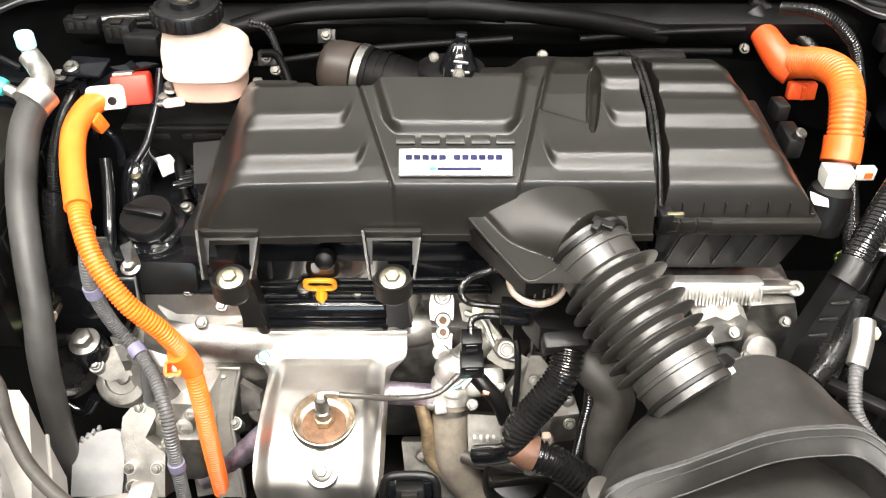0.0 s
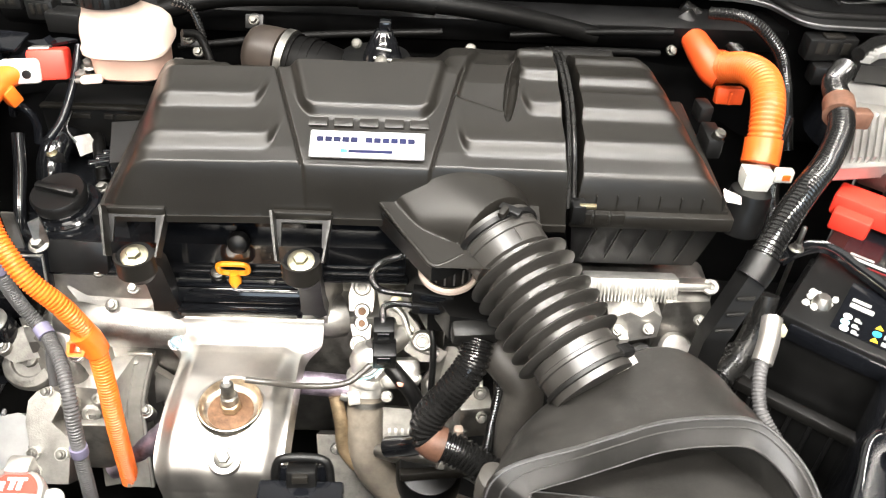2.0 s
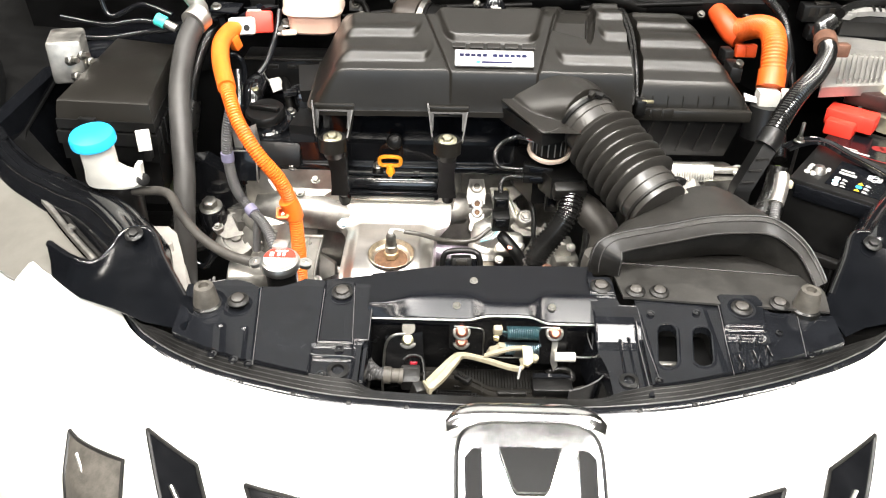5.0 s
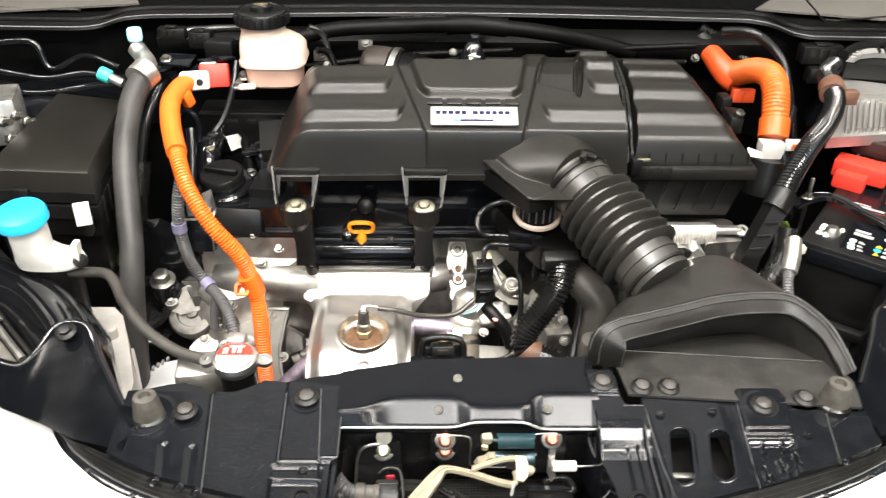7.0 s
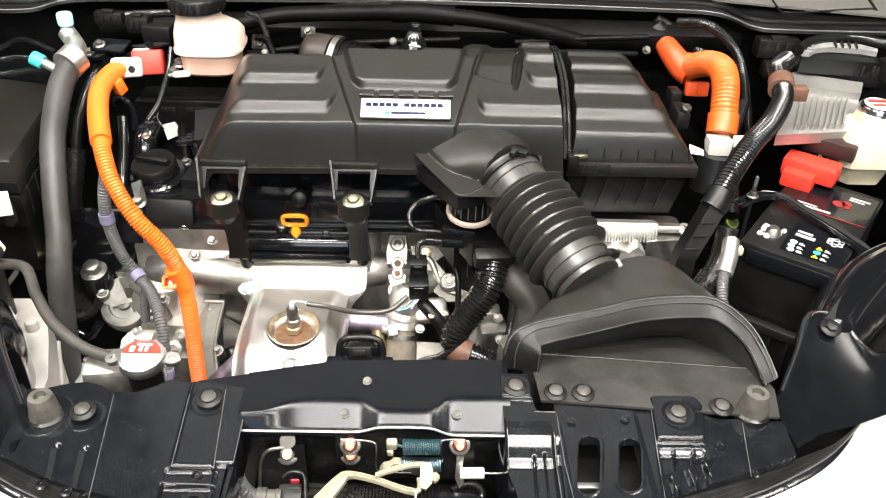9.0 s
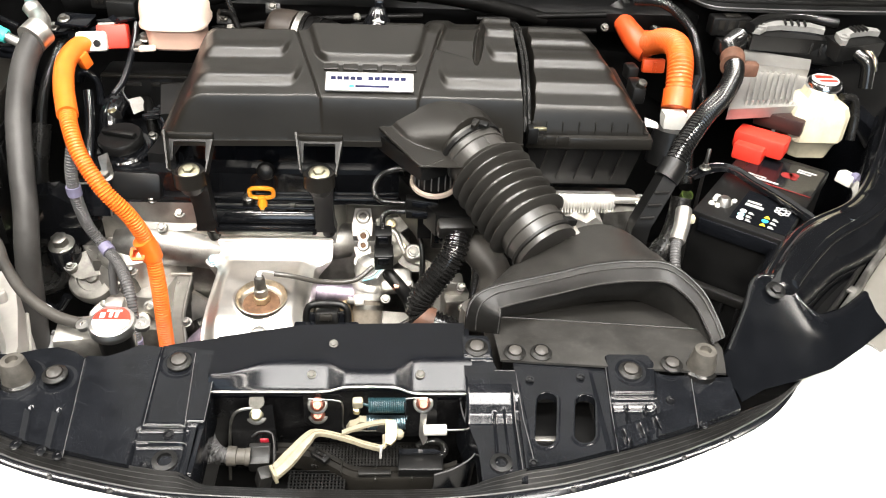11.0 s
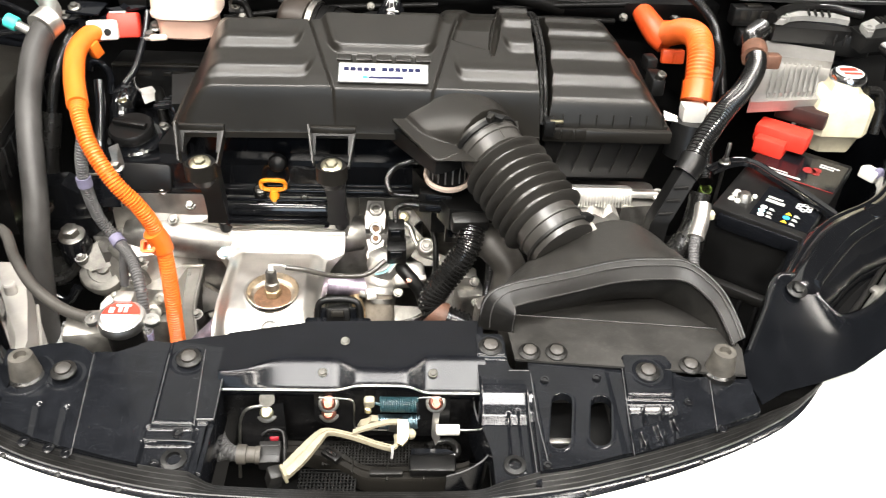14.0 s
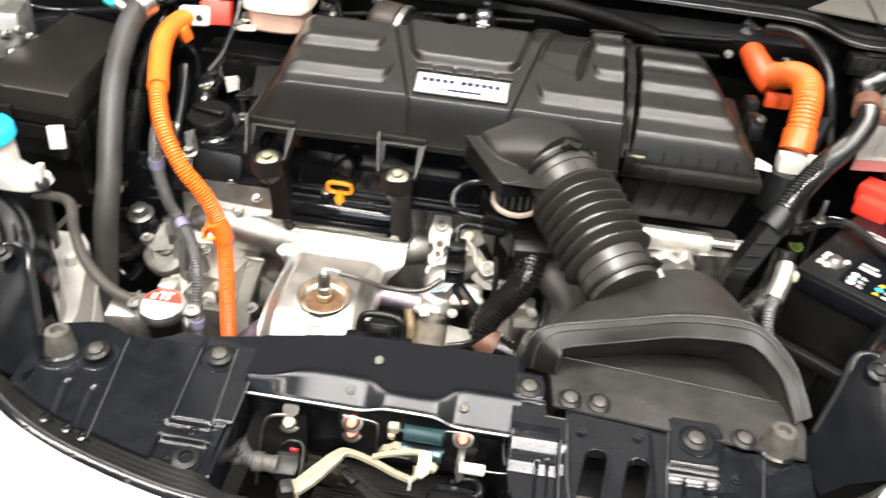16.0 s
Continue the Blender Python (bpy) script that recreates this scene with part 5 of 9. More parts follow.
def ac_line():
    t = thing("refrigerant_hose", "thick grey foam covered hose with an aluminium fitting", "hose")
    part("sleeve", pipe([(-0.503, 0.895, 1.028), (-0.522, 0.873, 0.99), (-0.533, 0.835, 0.925), (-0.526, 0.785, 0.862), (-0.519, 0.745, 0.80), (-0.521, 0.718, 0.74), (-0.528, 0.705, 0.65), (-0.536, 0.695, 0.55), (-0.54, 0.69, 0.45)], 0.0188, 22), RUBBER_GREY, t)
    part("clamp", pipe([(-0.508, 0.885, 1.025), (-0.503, 0.896, 1.029), (-0.498, 0.906, 1.033)], 0.0235, 22, 0.004), ALU, t, "crimped metal ring")
    part("fitting", pipe([(-0.500, 0.902, 1.031), (-0.505, 0.93, 1.037), (-0.52, 0.955, 1.04), (-0.532, 0.966, 1.05)], 0.014, 18, 0.005), ALU, t)
    part("port", lathe([(0.009, 0), (0.0095, 0.02), (0.008, 0.022)], (-0.530, 0.966, 1.043), (0, 0.05, 1), 16), ALU, t)
    part("blue_cap", lathe([(0.0115, 0), (0.012, 0.003), (0.012, 0.016), (0.010, 0.019)], (-0.530, 0.966, 1.062), (0, 0.05, 1), 20), PALE_BLUE, t, "pale blue port cap")
    part("port_low", lathe([(0.008, 0), (0.008, 0.03)], (-0.572, 0.985, 0.98), (-0.75, 0.1, 0.35), 14), ALU, t)
    part("teal_cap", lathe([(0.0115, 0), (0.012, 0.003), (0.012, 0.018), (0.010, 0.02)], (-0.592, 0.988, 0.989), (-0.75, 0.1, 0.35), 20), TEAL, t, "teal port cap")


ac_line()


def fuse_box():
    t = thing("fuse_box", "black plastic fuse box with a smooth lid", "fuse box")
    pts = [(-0.715, 0.752), (-0.557, 0.742), (-0.588, 1.02), (-0.715, 1.05)]

    def ring(k, z, dy=0.0):
        c = (-0.645, 0.89)
        return [V(c[0] + (x - c[0]) * k, c[1] + (y - c[1]) * k + dy, z) for x, y in pts]
    part("lid", bevel(loft([ring(1.05, 0.905), ring(1.04, 0.915), ring(1.0, 0.934), ring(0.96, 0.937)], True, True), 0.004, 3), PLASTIC, t)
    part("lid_rim", bevel(loft([ring(1.07, 0.888), ring(1.07, 0.905)], True, True), 0.003), PLASTIC_DARK, t)
    part("skirt", bevel(loft([ring(1.10, 0.862), ring(1.10, 0.884)], True, True), 0.003), PLASTIC_DARK, t)
    part("skirt_step", bevel(loft([ring(1.06, 0.83), ring(1.06, 0.862)], True, True), 0.003), PLASTIC_DARK, t)
    for k in range(7):
        part("side_rib", box((-0.553 - 0.004 * k, 0.76 + 0.038 * k, 0.862), (0.006, 0.005, 0.05), 0.001, (0, 0, 6)), PLASTIC_DARK, t)
    part("case", loft([ring(0.98, 0.74), ring(1.03, 0.888)], True, True), PLASTIC_DARK, t)
    part("clip", box((-0.662, 0.733, 0.898), (0.03, 0.01, 0.030), 0.003), PLASTIC_DARK, t)
    part("clip_arm", box((-0.662, 0.731, 0.872), (0.016, 0.014, 0.03), 0.003), PLASTIC, t)
    part("tag_stay", box((-0.556, 0.70, 0.87), (0.012, 0.02, 0.03), 0.003), PLASTIC_DARK, t)
    part("tag", box((-0.556, 0.690, 0.895), (0.022, 0.003, 0.036), 0.001, (-10, 0, 20)), WHITE, t, "white paper tag")


fuse_box()


def washer():
    t = thing("washer_filler", "white washer fluid filler neck with a sky blue cap", "filler neck")

    def ring(cx, cy, w, d, z):
        return [V(cx + w * math.copysign(abs(math.cos(a)) ** 0.75, math.cos(a)), cy + d * math.copysign(abs(math.sin(a)) ** 0.75, math.sin(a)), z) for a in [2 * math.pi * i / 28 for i in range(28)]]
    part("lower_neck", loft([ring(-0.585, 0.632, 0.03, 0.02, 0.66), ring(-0.585, 0.632, 0.034, 0.022, 0.856)], True, True), PLASTIC_DARK, t)
    part("neck", loft([ring(-0.586, 0.63, 0.046, 0.028, 0.852), ring(-0.588, 0.628, 0.045, 0.028, 0.862), ring(-0.595, 0.622, 0.034, 0.025, 0.872), ring(-0.601, 0.618, 0.0245, 0.024, 0.884), ring(-0.602, 0.616, 0.0245, 0.024, 0.935)], True, True), WHITE, t)
    part("bracket", slab([(-0.575, 0.615, 0.868), (-0.552, 0.615, 0.874), (-0.541, 0.615, 0.898), (-0.533, 0.615, 0.898), (-0.535, 0.615, 0.866), (-0.55, 0.615, 0.858), (-0.575, 0.615, 0.856)], 0.014, 0.003), WHITE, t, "white bracket arm")
    part("bracket_eye", lathe([(0.010, 0), (0.010, 0.012), (0.006, 0.013)], (-0.540, 0.612, 0.866), (0.5, -0.7, 0.4), 20), PLASTIC_DARK, t)
    part("cap", lathe([(0.0325, 0.0), (0.0345, 0.002), (0.0345, 0.012), (0.032, 0.017), (0.02, 0.021), (0.0, 0.022)], (-0.602, 0.613, 0.928), (-0.03, -0.15, 1), 40), BLUE, t, "sky blue domed cap")


washer()


def radiator_cap():
    t = thing("pressure_cap", "chrome radiator cap with a red and white warning label", "radiator cap")
    c, d = V(-0.289, 0.424, 0.842), V(0.0, -0.1, 1)
    part("cap", lathe([(0.026, -0.006), (0.0285, -0.002), (0.0285, 0.004), (0.0265, 0.009), (0.024, 0.010)], c, d, 40), CAP_METAL, t)
    for s in (-1, 1):
        e = part("ear", lathe([(0.0095, -0.003), (0.0100, 0.0), (0.0095, 0.003), (0.0045, 0.0032), (0.004, 0.0)], (s * 0.0345, 0.001, 0.001), (s * 0.15, 0, 1), 20), CAP_METAL, t)
        e.matrix_basis = frame_to(c, d)
        e = part("ear_neck", box((s * 0.027, 0, 0.001), (0.014, 0.014, 0.005), 0.002), CAP_METAL, t)
        e.matrix_basis = frame_to(c, d)
    half = [V(0.0225 * math.cos(a), 0.0225 * math.sin(a), 0.0115) for a in [math.pi * i / 20 for i in range(21)]]
    lab = part("label_red", slab(half, 0.001), RED, t, "red half of the label")
    lab.matrix_basis = frame_to(c, d)
    half2 = [V(p.x, -p.y, p.z) for p in half[::-1]]
    lab = part("label_white", slab(half2, 0.001), LABEL_WHITE, t, "white half of the label")
    lab.matrix_basis = frame_to(c, d)
    for x, w, y in ((-0.012, 0.006, 0.007), (-0.002, 0.004, 0.008), (0.005, 0.004, 0.008), (0.001, 0.018, 0.0145)):
        bar = part("label_bar", box((x, y, 0.012), (w, 0.009 if y < 0.01 else 0.003, 0.0008)), LABEL_WHITE, t)
        bar.matrix_basis = frame_to(c, d)
    part("neck", lathe([(0.022, -0.045), (0.022, -0.006)], c, d, 28), PLASTIC_DARK, t)
    part("spout", box((-0.292, 0.452, 0.85), (0.024, 0.02, 0.02), 0.004), ALU, t)
    part("hose", pipe([(-0.325, 0.43, 0.838), (-0.37, 0.45, 0.838), (-0.42, 0.49, 0.842), (-0.46, 0.54, 0.848), (-0.50, 0.60, 0.85), (-0.56, 0.62, 0.84)], 0.0074, 14), HOSE_DUSTY, t, "thin dark grey overflow hose")
    r = thing("radiator_tank", "cast grey coolant outlet behind the front panel", "radiator")
    part("body", box((-0.335, 0.45, 0.79), (0.075, 0.05, 0.06), 0.008, (0, 0, 8)), ALU, r)
    ex = thing("overflow_tank", "white plastic overflow tank beside the hose", "reservoir")
    part("tank", prism([(-0.60, 0.42), (-0.445, 0.43), (-0.455, 0.50), (-0.485, 0.58), (-0.515, 0.65), (-0.535, 0.672), (-0.64, 0.672)], 0.58, 0.74, 0.028), TANK_SHADED, ex)
    part("seam", sweep(spline([(-0.447, 0.432, 0.672), (-0.453, 0.50, 0.672), (-0.484, 0.582, 0.672), (-0.514, 0.652, 0.672)], 0.01), 0.003, 8), TANK_SHADED, ex, "moulded seam")
    part("hose_stub", lathe([(0.009, 0), (0.009, 0.02), (0.007, 0.022)], (-0.515, 0.60, 0.735), (0, 0, 1), 18), TANK_SHADED, ex)


radiator_cap()


# ---- hoses in the middle ----
def middle():
    t = thing("coolant_hose", "aged bronze grey coolant hose with a spring clamp", "hose")
    part("hose", pipe([(0.010, 0.740, 0.660), (0.009, 0.722, 0.632), (0.010, 0.70, 0.59), (0.022, 0.682, 0.545), (0.06, 0.665, 0.512), (0.13, 0.648, 0.495), (0.24, 0.62, 0.48)], 0.0255, 24), HOSE_BRONZE, t)
    part("clamp_band", pipe([(0.0112, 0.741, 0.662), (0.0100, 0.731, 0.646)], 0.0300, 30, 0.003), ALU_LIT, t, "bright wide clamp band")
    part("clamp", pipe([(0.0095, 0.726, 0.638), (0.0092, 0.722, 0.632)], 0.0275, 30, 0.003), STEEL, t, "bright spring clamp")
    part("clamp_bridge", box((-0.004, 0.708, 0.660), (0.016, 0.010, 0.018), 0.002, (-40, 0, 12)), ALU_LIT, t)
    part("clamp_ear", box((-0.014, 0.712, 0.655), (0.018, 0.005, 0.010), 0.001, (-30, 10, -10)), STEEL, t)
    part("outlet", lathe([(0.0255, -0.03), (0.026, 0.0), (0.029, 0.004), (0.029, 0.010), (0.024, 0.018), (0.030, 0.032), (0.0275, 0.050), (0.014, 0.062)], (0.0105, 0.738, 0.658), (0.20, 0.25, 0.95), 30), ALU_LIT, t, "cast aluminium outlet")
    part("outlet_arm", pipe([(0.022, 0.752, 0.70), (0.045, 0.775, 0.705), (0.07, 0.80, 0.70)], 0.019, 20, 0.005), ALU, t)
    h = thing("heater_hose", "thick dusty black rubber hose beside the bellows", "hose")
    part("hose", pipe([(0.171, 0.685, 0.792), (0.182, 0.665, 0.793), (0.207, 0.642, 0.768), (0.202, 0.628, 0.724), (0.203, 0.618, 0.664), (0.204, 0.608, 0.608), (0.19799999999999998, 0.602, 0.528)], 0.0255, 24), HOSE_DUSTY, h)
    for k in range(4):
        part("print_mark", box((0.202 + 0.002 * k, 0.628 - 0.0245, 0.724 - 0.020 * k), (0.002, 0.001, 0.008), 0.0003), CONDUIT_GREY, h)
    p = thing("exhaust_pipe", "heat blued steel pipe behind the heat shield", "pipe")
    part("pipe_left", pipe([(-0.35, 0.70, 0.50), (-0.29, 0.71, 0.55), (-0.23, 0.73, 0.60), (-0.15, 0.75, 0.64)], 0.017, 18), PURPLE, p)
    part("pipe_right", pipe([(-0.12, 0.74, 0.655), (-0.05, 0.735, 0.655), (0.01, 0.73, 0.655)], 0.016, 18), PURPLE, p)
    part("small_pipe", pipe([(-0.03, 0.72, 0.65), (-0.022, 0.70, 0.62), (-0.018, 0.69, 0.575), (0.0, 0.68, 0.55)], 0.0095, 14), RUST, p)
    w = thing("wiring_harness", "black corrugated wiring harness with brown tape", "cable")
    part("conduit", corrugated([(0.150, 0.668, 0.822), (0.142, 0.645, 0.80), (0.121, 0.632, 0.768), (0.098, 0.622, 0.738), (0.092, 0.612, 0.715), (0.108, 0.604, 0.704), (0.14, 0.595, 0.694), (0.18, 0.58, 0.672)], 0.0205, 0.0064, 0.0030, 24), CONDUIT, w)
    part("tape", pipe([(0.096, 0.609, 0.710), (0.102, 0.605, 0.7055), (0.112, 0.603, 0.702)], 0.0222, 22, 0.005), BROWN, w, "brown tape wrap")
    part("stub", pipe([(0.098, 0.615, 0.70), (0.075, 0.63, 0.665), (0.045, 0.645, 0.64)], 0.014, 14), GLOSS, w)
    b = thing("wire_box", "black plastic wire branch box above the harness", "wiring box")
    part("case", prism([(0.115, 0.675), (0.165, 0.67), (0.172, 0.72), (0.155, 0.755), (0.10, 0.755), (0.098, 0.71)], 0.812, 0.85, 0.005), PLASTIC_DARK, b)
    part("top", box((0.145, 0.668, 0.832), (0.055, 0.022, 0.028), 0.005, (20, 0, 5)), PLASTIC_DUSTY, b)
    part("stem", prism([(0.06, 0.80), (0.16, 0.80), (0.15, 0.73), (0.09, 0.73)], 0.77, 0.845, 0.006), PLASTIC_DARK, b)
    for n, (c, s, rot) in enumerate((((0.095, 0.712, 0.848), (0.05, 0.016, 0.016), (0, 5, -4)), ((0.036, 0.716, 0.782), (0.026, 0.022, 0.03), (15, 0, 3)), ((0.037, 0.708, 0.748), (0.030, 0.026, 0.034), (15, 0, 3)), ((0.122, 0.705, 0.792), (0.022, 0.018, 0.04), (15, 0, 0)), ((0.095, 0.708, 0.832), (0.05, 0.014, 0.014), (0, 3, 0)))):
        c_t = thing("wire_connector", "small black plastic wire connector", "connector", group="wire connectors")
        part("body", box(c, s, 0.002, rot), PLASTIC_DARK, c_t)
        part("latch", box((c[0], c[1] - s[1] * 0.5 - 0.001, c[2] + 0.002), (s[0] * 0.6, 0.004, s[2] * 0.5), 0.001, rot), SATIN, c_t)
    l = thing("sensor_wire", "black ribbed sensor wire looping out from the elbow", "cable")
    part("loop", corrugated([(0.072, 0.725, 0.900), (0.055, 0.715, 0.905), (0.032, 0.715, 0.893), (0.022, 0.72, 0.868), (0.032, 0.722, 0.845), (0.07, 0.715, 0.845)], 0.0045, 0.003, 0.0008, 10), CONDUIT, l)
    part("second_loop", corrugated([(0.075, 0.71, 0.832), (0.05, 0.712, 0.832), (0.036, 0.717, 0.82), (0.035, 0.718, 0.797)], 0.0045, 0.003, 0.0008, 10), CONDUIT, l)
    for k in range(3):
        part("bare_wire", pipe([(0.068, 0.722 + 0.002 * k, 0.899), (0.080, 0.715 + 0.003 * k, 0.903 - 0.004 * k), (0.09, 0.71, 0.90)], 0.0012, 6, 0.004), (PRINT_WHITE, RED, PRINT_WHITE)[k], l)
    th = thing("throttle_flange", "pale ribbed intake ring under the elbow", "intake ring")
    part("ring", lathe([(0.034, 0), (0.037, 0.003), (0.037, 0.008), (0.033, 0.010), (0.029, 0.006), (0.028, 0.0)], (0.113, 0.728, 0.872), (0, -0.2, 1), 36), CREAM, th)
    part("drum", lathe([(0.030, 0), (0.030, 0.05)], (0.113, 0.73, 0.876), (0, -0.15, 1), 24), PLASTIC_DARK, th)
    for k in range(7):
        a = math.radians(200 + 20 * k)
        part("vane", box((0.113 + 0.031 * math.cos(a), 0.728 + 0.031 * math.sin(a), 0.893), (0.002, 0.002, 0.03)), ALU_DULL, th)
    k = thing("oil_filter_housing", "dark cast housing and pipes low beside the harness", "engine part")
    part("housing", lathe([(0.045, 0), (0.045, 0.05), (0.040, 0.058), (0.022, 0.06)], (0.10, 0.66, 0.55), (0, -0.3, 1), 32), PLASTIC_DARK, k)
    part("shelf", box((0.115, 0.64, 0.60), (0.11, 0.03, 0.012), 0.003, (-25, 0, 6)), PLASTIC, k)
    part("pipe", pipe([(0.03, 0.68, 0.585), (0.06, 0.66, 0.60), (0.10, 0.65, 0.615), (0.15, 0.64, 0.60), (0.19, 0.63, 0.57)], 0.010, 14), STEEL, k)
    part("block", box((0.155, 0.69, 0.66), (0.045, 0.04, 0.06), 0.006, (0, 0, 8)), ALU_DULL, k)
    part("block_top", box((0.15, 0.70, 0.70), (0.03, 0.03, 0.03), 0.005), ALU, k)
    part("clip", box((0.135, 0.655, 0.66), (0.012, 0.012, 0.02), 0.003), CREAM, k)
    part("cable", corrugated([(0.175, 0.66, 0.80), (0.178, 0.64, 0.76), (0.172, 0.625, 0.70), (0.165, 0.61, 0.63)], 0.007, 0.004, 0.001, 12), CONDUIT, k)
    for p in ((0.165, 0.665, 0.68), (0.14, 0.665, 0.645), (0.115, 0.64, 0.612), (0.16, 0.675, 0.715)):
        part("bolt", hexbolt(p, (0, -0.8, 0.6), 0.0055, 0.0085, 0.007), STEEL, k)
    lp = thing("sensor_plug", "black wire plug in a frame behind the latch beam", "connector")
    c = V(-0.034, 0.478, 0.812)
    part("plug", box(c, (0.030, 0.022, 0.024), 0.003, (-20, 0, 3)), PLASTIC_DARK, lp)
    part("plug_rib", box(c + V(0, -0.010, 0.010), (0.016, 0.008, 0.008), 0.001, (-20, 0, 3)), PLASTIC, lp)
    part("frame", pipe([c + V(-0.028, -0.004, -0.03), c + V(-0.027, 0.006, 0.004), c + V(-0.018, 0.010, 0.015), c + V(0.016, 0.010, 0.016), c + V(0.027, 0.006, 0.006), c + V(0.028, -0.004, -0.03)], 0.0045, 10, 0.005), PLASTIC_DARK, lp)
    part("back", box(c + V(0, 0.006, -0.012), (0.05, 0.006, 0.03), 0.002, (-20, 0, 3)), SATIN, lp)
    part("foot", box((-0.034, 0.455, 0.80), (0.085, 0.04, 0.02), 0.003), SATIN, lp)
    e = thing("engine_side_casting", "bright cast aluminium side casting with bolts and bosses", "engine block")
    part("plate", plate_y([(-0.049, 0.80), (0.14, 0.80), (0.17, 0.73), (0.16, 0.56), (0.02, 0.52), (-0.05, 0.60)], 0.865, 0.90, 0.010), CAST_GREY, e)
    part("column", cast_plate([(-0.020, 0.837, 0.724), (-0.017, 0.813, 0.700), (-0.010, 0.792, 0.679), (-0.010, 0.764, 0.651), (0.005, 0.750, 0.637), (0.032, 0.754, 0.641), (0.035, 0.768, 0.655), (0.017, 0.775, 0.662), (0.012, 0.792, 0.679), (0.014, 0.816, 0.703), (0.016, 0.840, 0.727), (0.012, 0.858, 0.745), (-0.015, 0.858, 0.745)], 0.035, 0.005), ALU, e)
    for p, r in (((-0.001, 0.847, 0.734), 0.0095), ((0.0, 0.823, 0.710), 0.0085), ((0.0, 0.811, 0.698), 0.0075), ((-0.004, 0.791, 0.678), 0.0095)):
        part("flange_boss", lathe([(r + 0.003, -0.01), (r + 0.003, 0.004), (r + 0.001, 0.006), (r * 0.75, 0.006), (r * 0.65, 0.002)], p, (0, -0.7, 0.7), 22), ALU, e)
        part("bore", lathe([(r * 0.62, 0.0), (r * 0.62, 0.0035), (r * 0.3, 0.0036)], p, (0, -0.7, 0.7), 16), WELL if r < 0.009 else STEEL, e)
    part("bracket", cast_plate([(0.022, 0.816, 0.751), (0.027, 0.799, 0.734), (0.048, 0.793, 0.728), (0.055, 0.779, 0.714), (0.062, 0.762, 0.697), (0.081, 0.752, 0.687), (0.110, 0.752, 0.687), (0.120, 0.762, 0.697), (0.101, 0.769, 0.704), (0.082, 0.783, 0.718), (0.064, 0.799, 0.734), (0.091, 0.813, 0.748), (0.089, 0.830, 0.765), (0.063, 0.818, 0.753)], 0.016, 0.003), CAST_GREY, e)
    part("bracket_rib", pipe([(0.030, 0.804, 0.745), (0.055, 0.796, 0.737), (0.066, 0.778, 0.719), (0.082, 0.762, 0.703), (0.108, 0.757, 0.698)], 0.0045, 10), ALU, e)
    for p in ((0.068, 0.785, 0.715), (0.085, 0.748, 0.731)):
        part("round_boss", lathe([(0.015, -0.03), (0.014, -0.003), (0.011, 0.0)], p, (0, -0.7, 0.7), 24), ALU, e)
        part("bolt", hexbolt(p, (0, -0.7, 0.7), 0.0062, 0.0095, 0.008), STEEL_GOLD if p[0] < 0.07 else STEEL, e)
    part("black_elbow", pipe([(0.040, 0.735, 0.700), (0.055, 0.722, 0.690), (0.075, 0.710, 0.668), (0.086, 0.70, 0.64)], 0.011, 18), PLASTIC_DARK, e, "glossy black pipe elbow")
    part("lower_panel", cast_plate([(0.034, 0.724, 0.624), (0.036, 0.680, 0.580), (0.080, 0.680, 0.580), (0.084, 0.722, 0.622)], 0.04, 0.006), CAST_GREY, e)
    for k in range(4):
        part("cast_mark", box((0.044 + 0.009 * k, 0.700, 0.6005), (0.004, 0.010, 0.002), 0.0005, (45, 0, 0)), ALU_DULL, e)
    part("boss_block", box((0.055, 0.745, 0.672), (0.055, 0.04, 0.05), 0.010, (45, 0, 8)), ALU, e)
    part("side_arm", cast_plate([(0.085, 0.74, 0.66), (0.090, 0.70, 0.60), (0.135, 0.70, 0.60), (0.150, 0.76, 0.68), (0.125, 0.78, 0.70)], 0.04, 0.010), CAST_GREY, e)
    part("lower_pan", cast_plate([(-0.06, 0.72, 0.565), (-0.05, 0.66, 0.50), (0.06, 0.66, 0.50), (0.05, 0.72, 0.565)], 0.05, 0.008), CAST_GREY, e)
    for p, mm in (((0.058, 0.716, 0.684), COPPER_RED), ((0.040, 0.712, 0.660), STEEL), ((0.078, 0.730, 0.678), STEEL), ((0.10, 0.735, 0.662), STEEL), ((0.125, 0.742, 0.675), STEEL), ((0.118, 0.71, 0.628), STEEL), ((-0.03, 0.70, 0.56), STEEL), ((0.088, 0.705, 0.610), STEEL), ((0.048, 0.805, 0.748), STEEL_GOLD)):
        part("bolt", hexbolt(p, (0, -0.7, 0.7), 0.0055, 0.0085, 0.008), mm, e)
    for k, (pts, r, mm) in enumerate((([(0.022, 0.722, 0.752), (0.030, 0.705, 0.735), (0.018, 0.700, 0.718), (0.0, 0.70, 0.710)], 0.0016, PRINT_WHITE), ([(0.030, 0.722, 0.752), (0.036, 0.704, 0.735), (0.022, 0.698, 0.716), (0.004, 0.698, 0.708)], 0.0016, PALE_BLUE), ([(0.036, 0.722, 0.752), (0.040, 0.704, 0.736), (0.026, 0.697, 0.714)], 0.0016, PRINT_WHITE))):
        part("lead", pipe(pts, r, 6, 0.004), mm, e)
    part("thin_pipe", pipe([(0.06, 0.80, 0.775), (0.085, 0.775, 0.765), (0.098, 0.75, 0.742), (0.10, 0.73, 0.71), (0.098, 0.71, 0.66)], 0.0045, 10), PLASTIC_DARK, e)



middle()


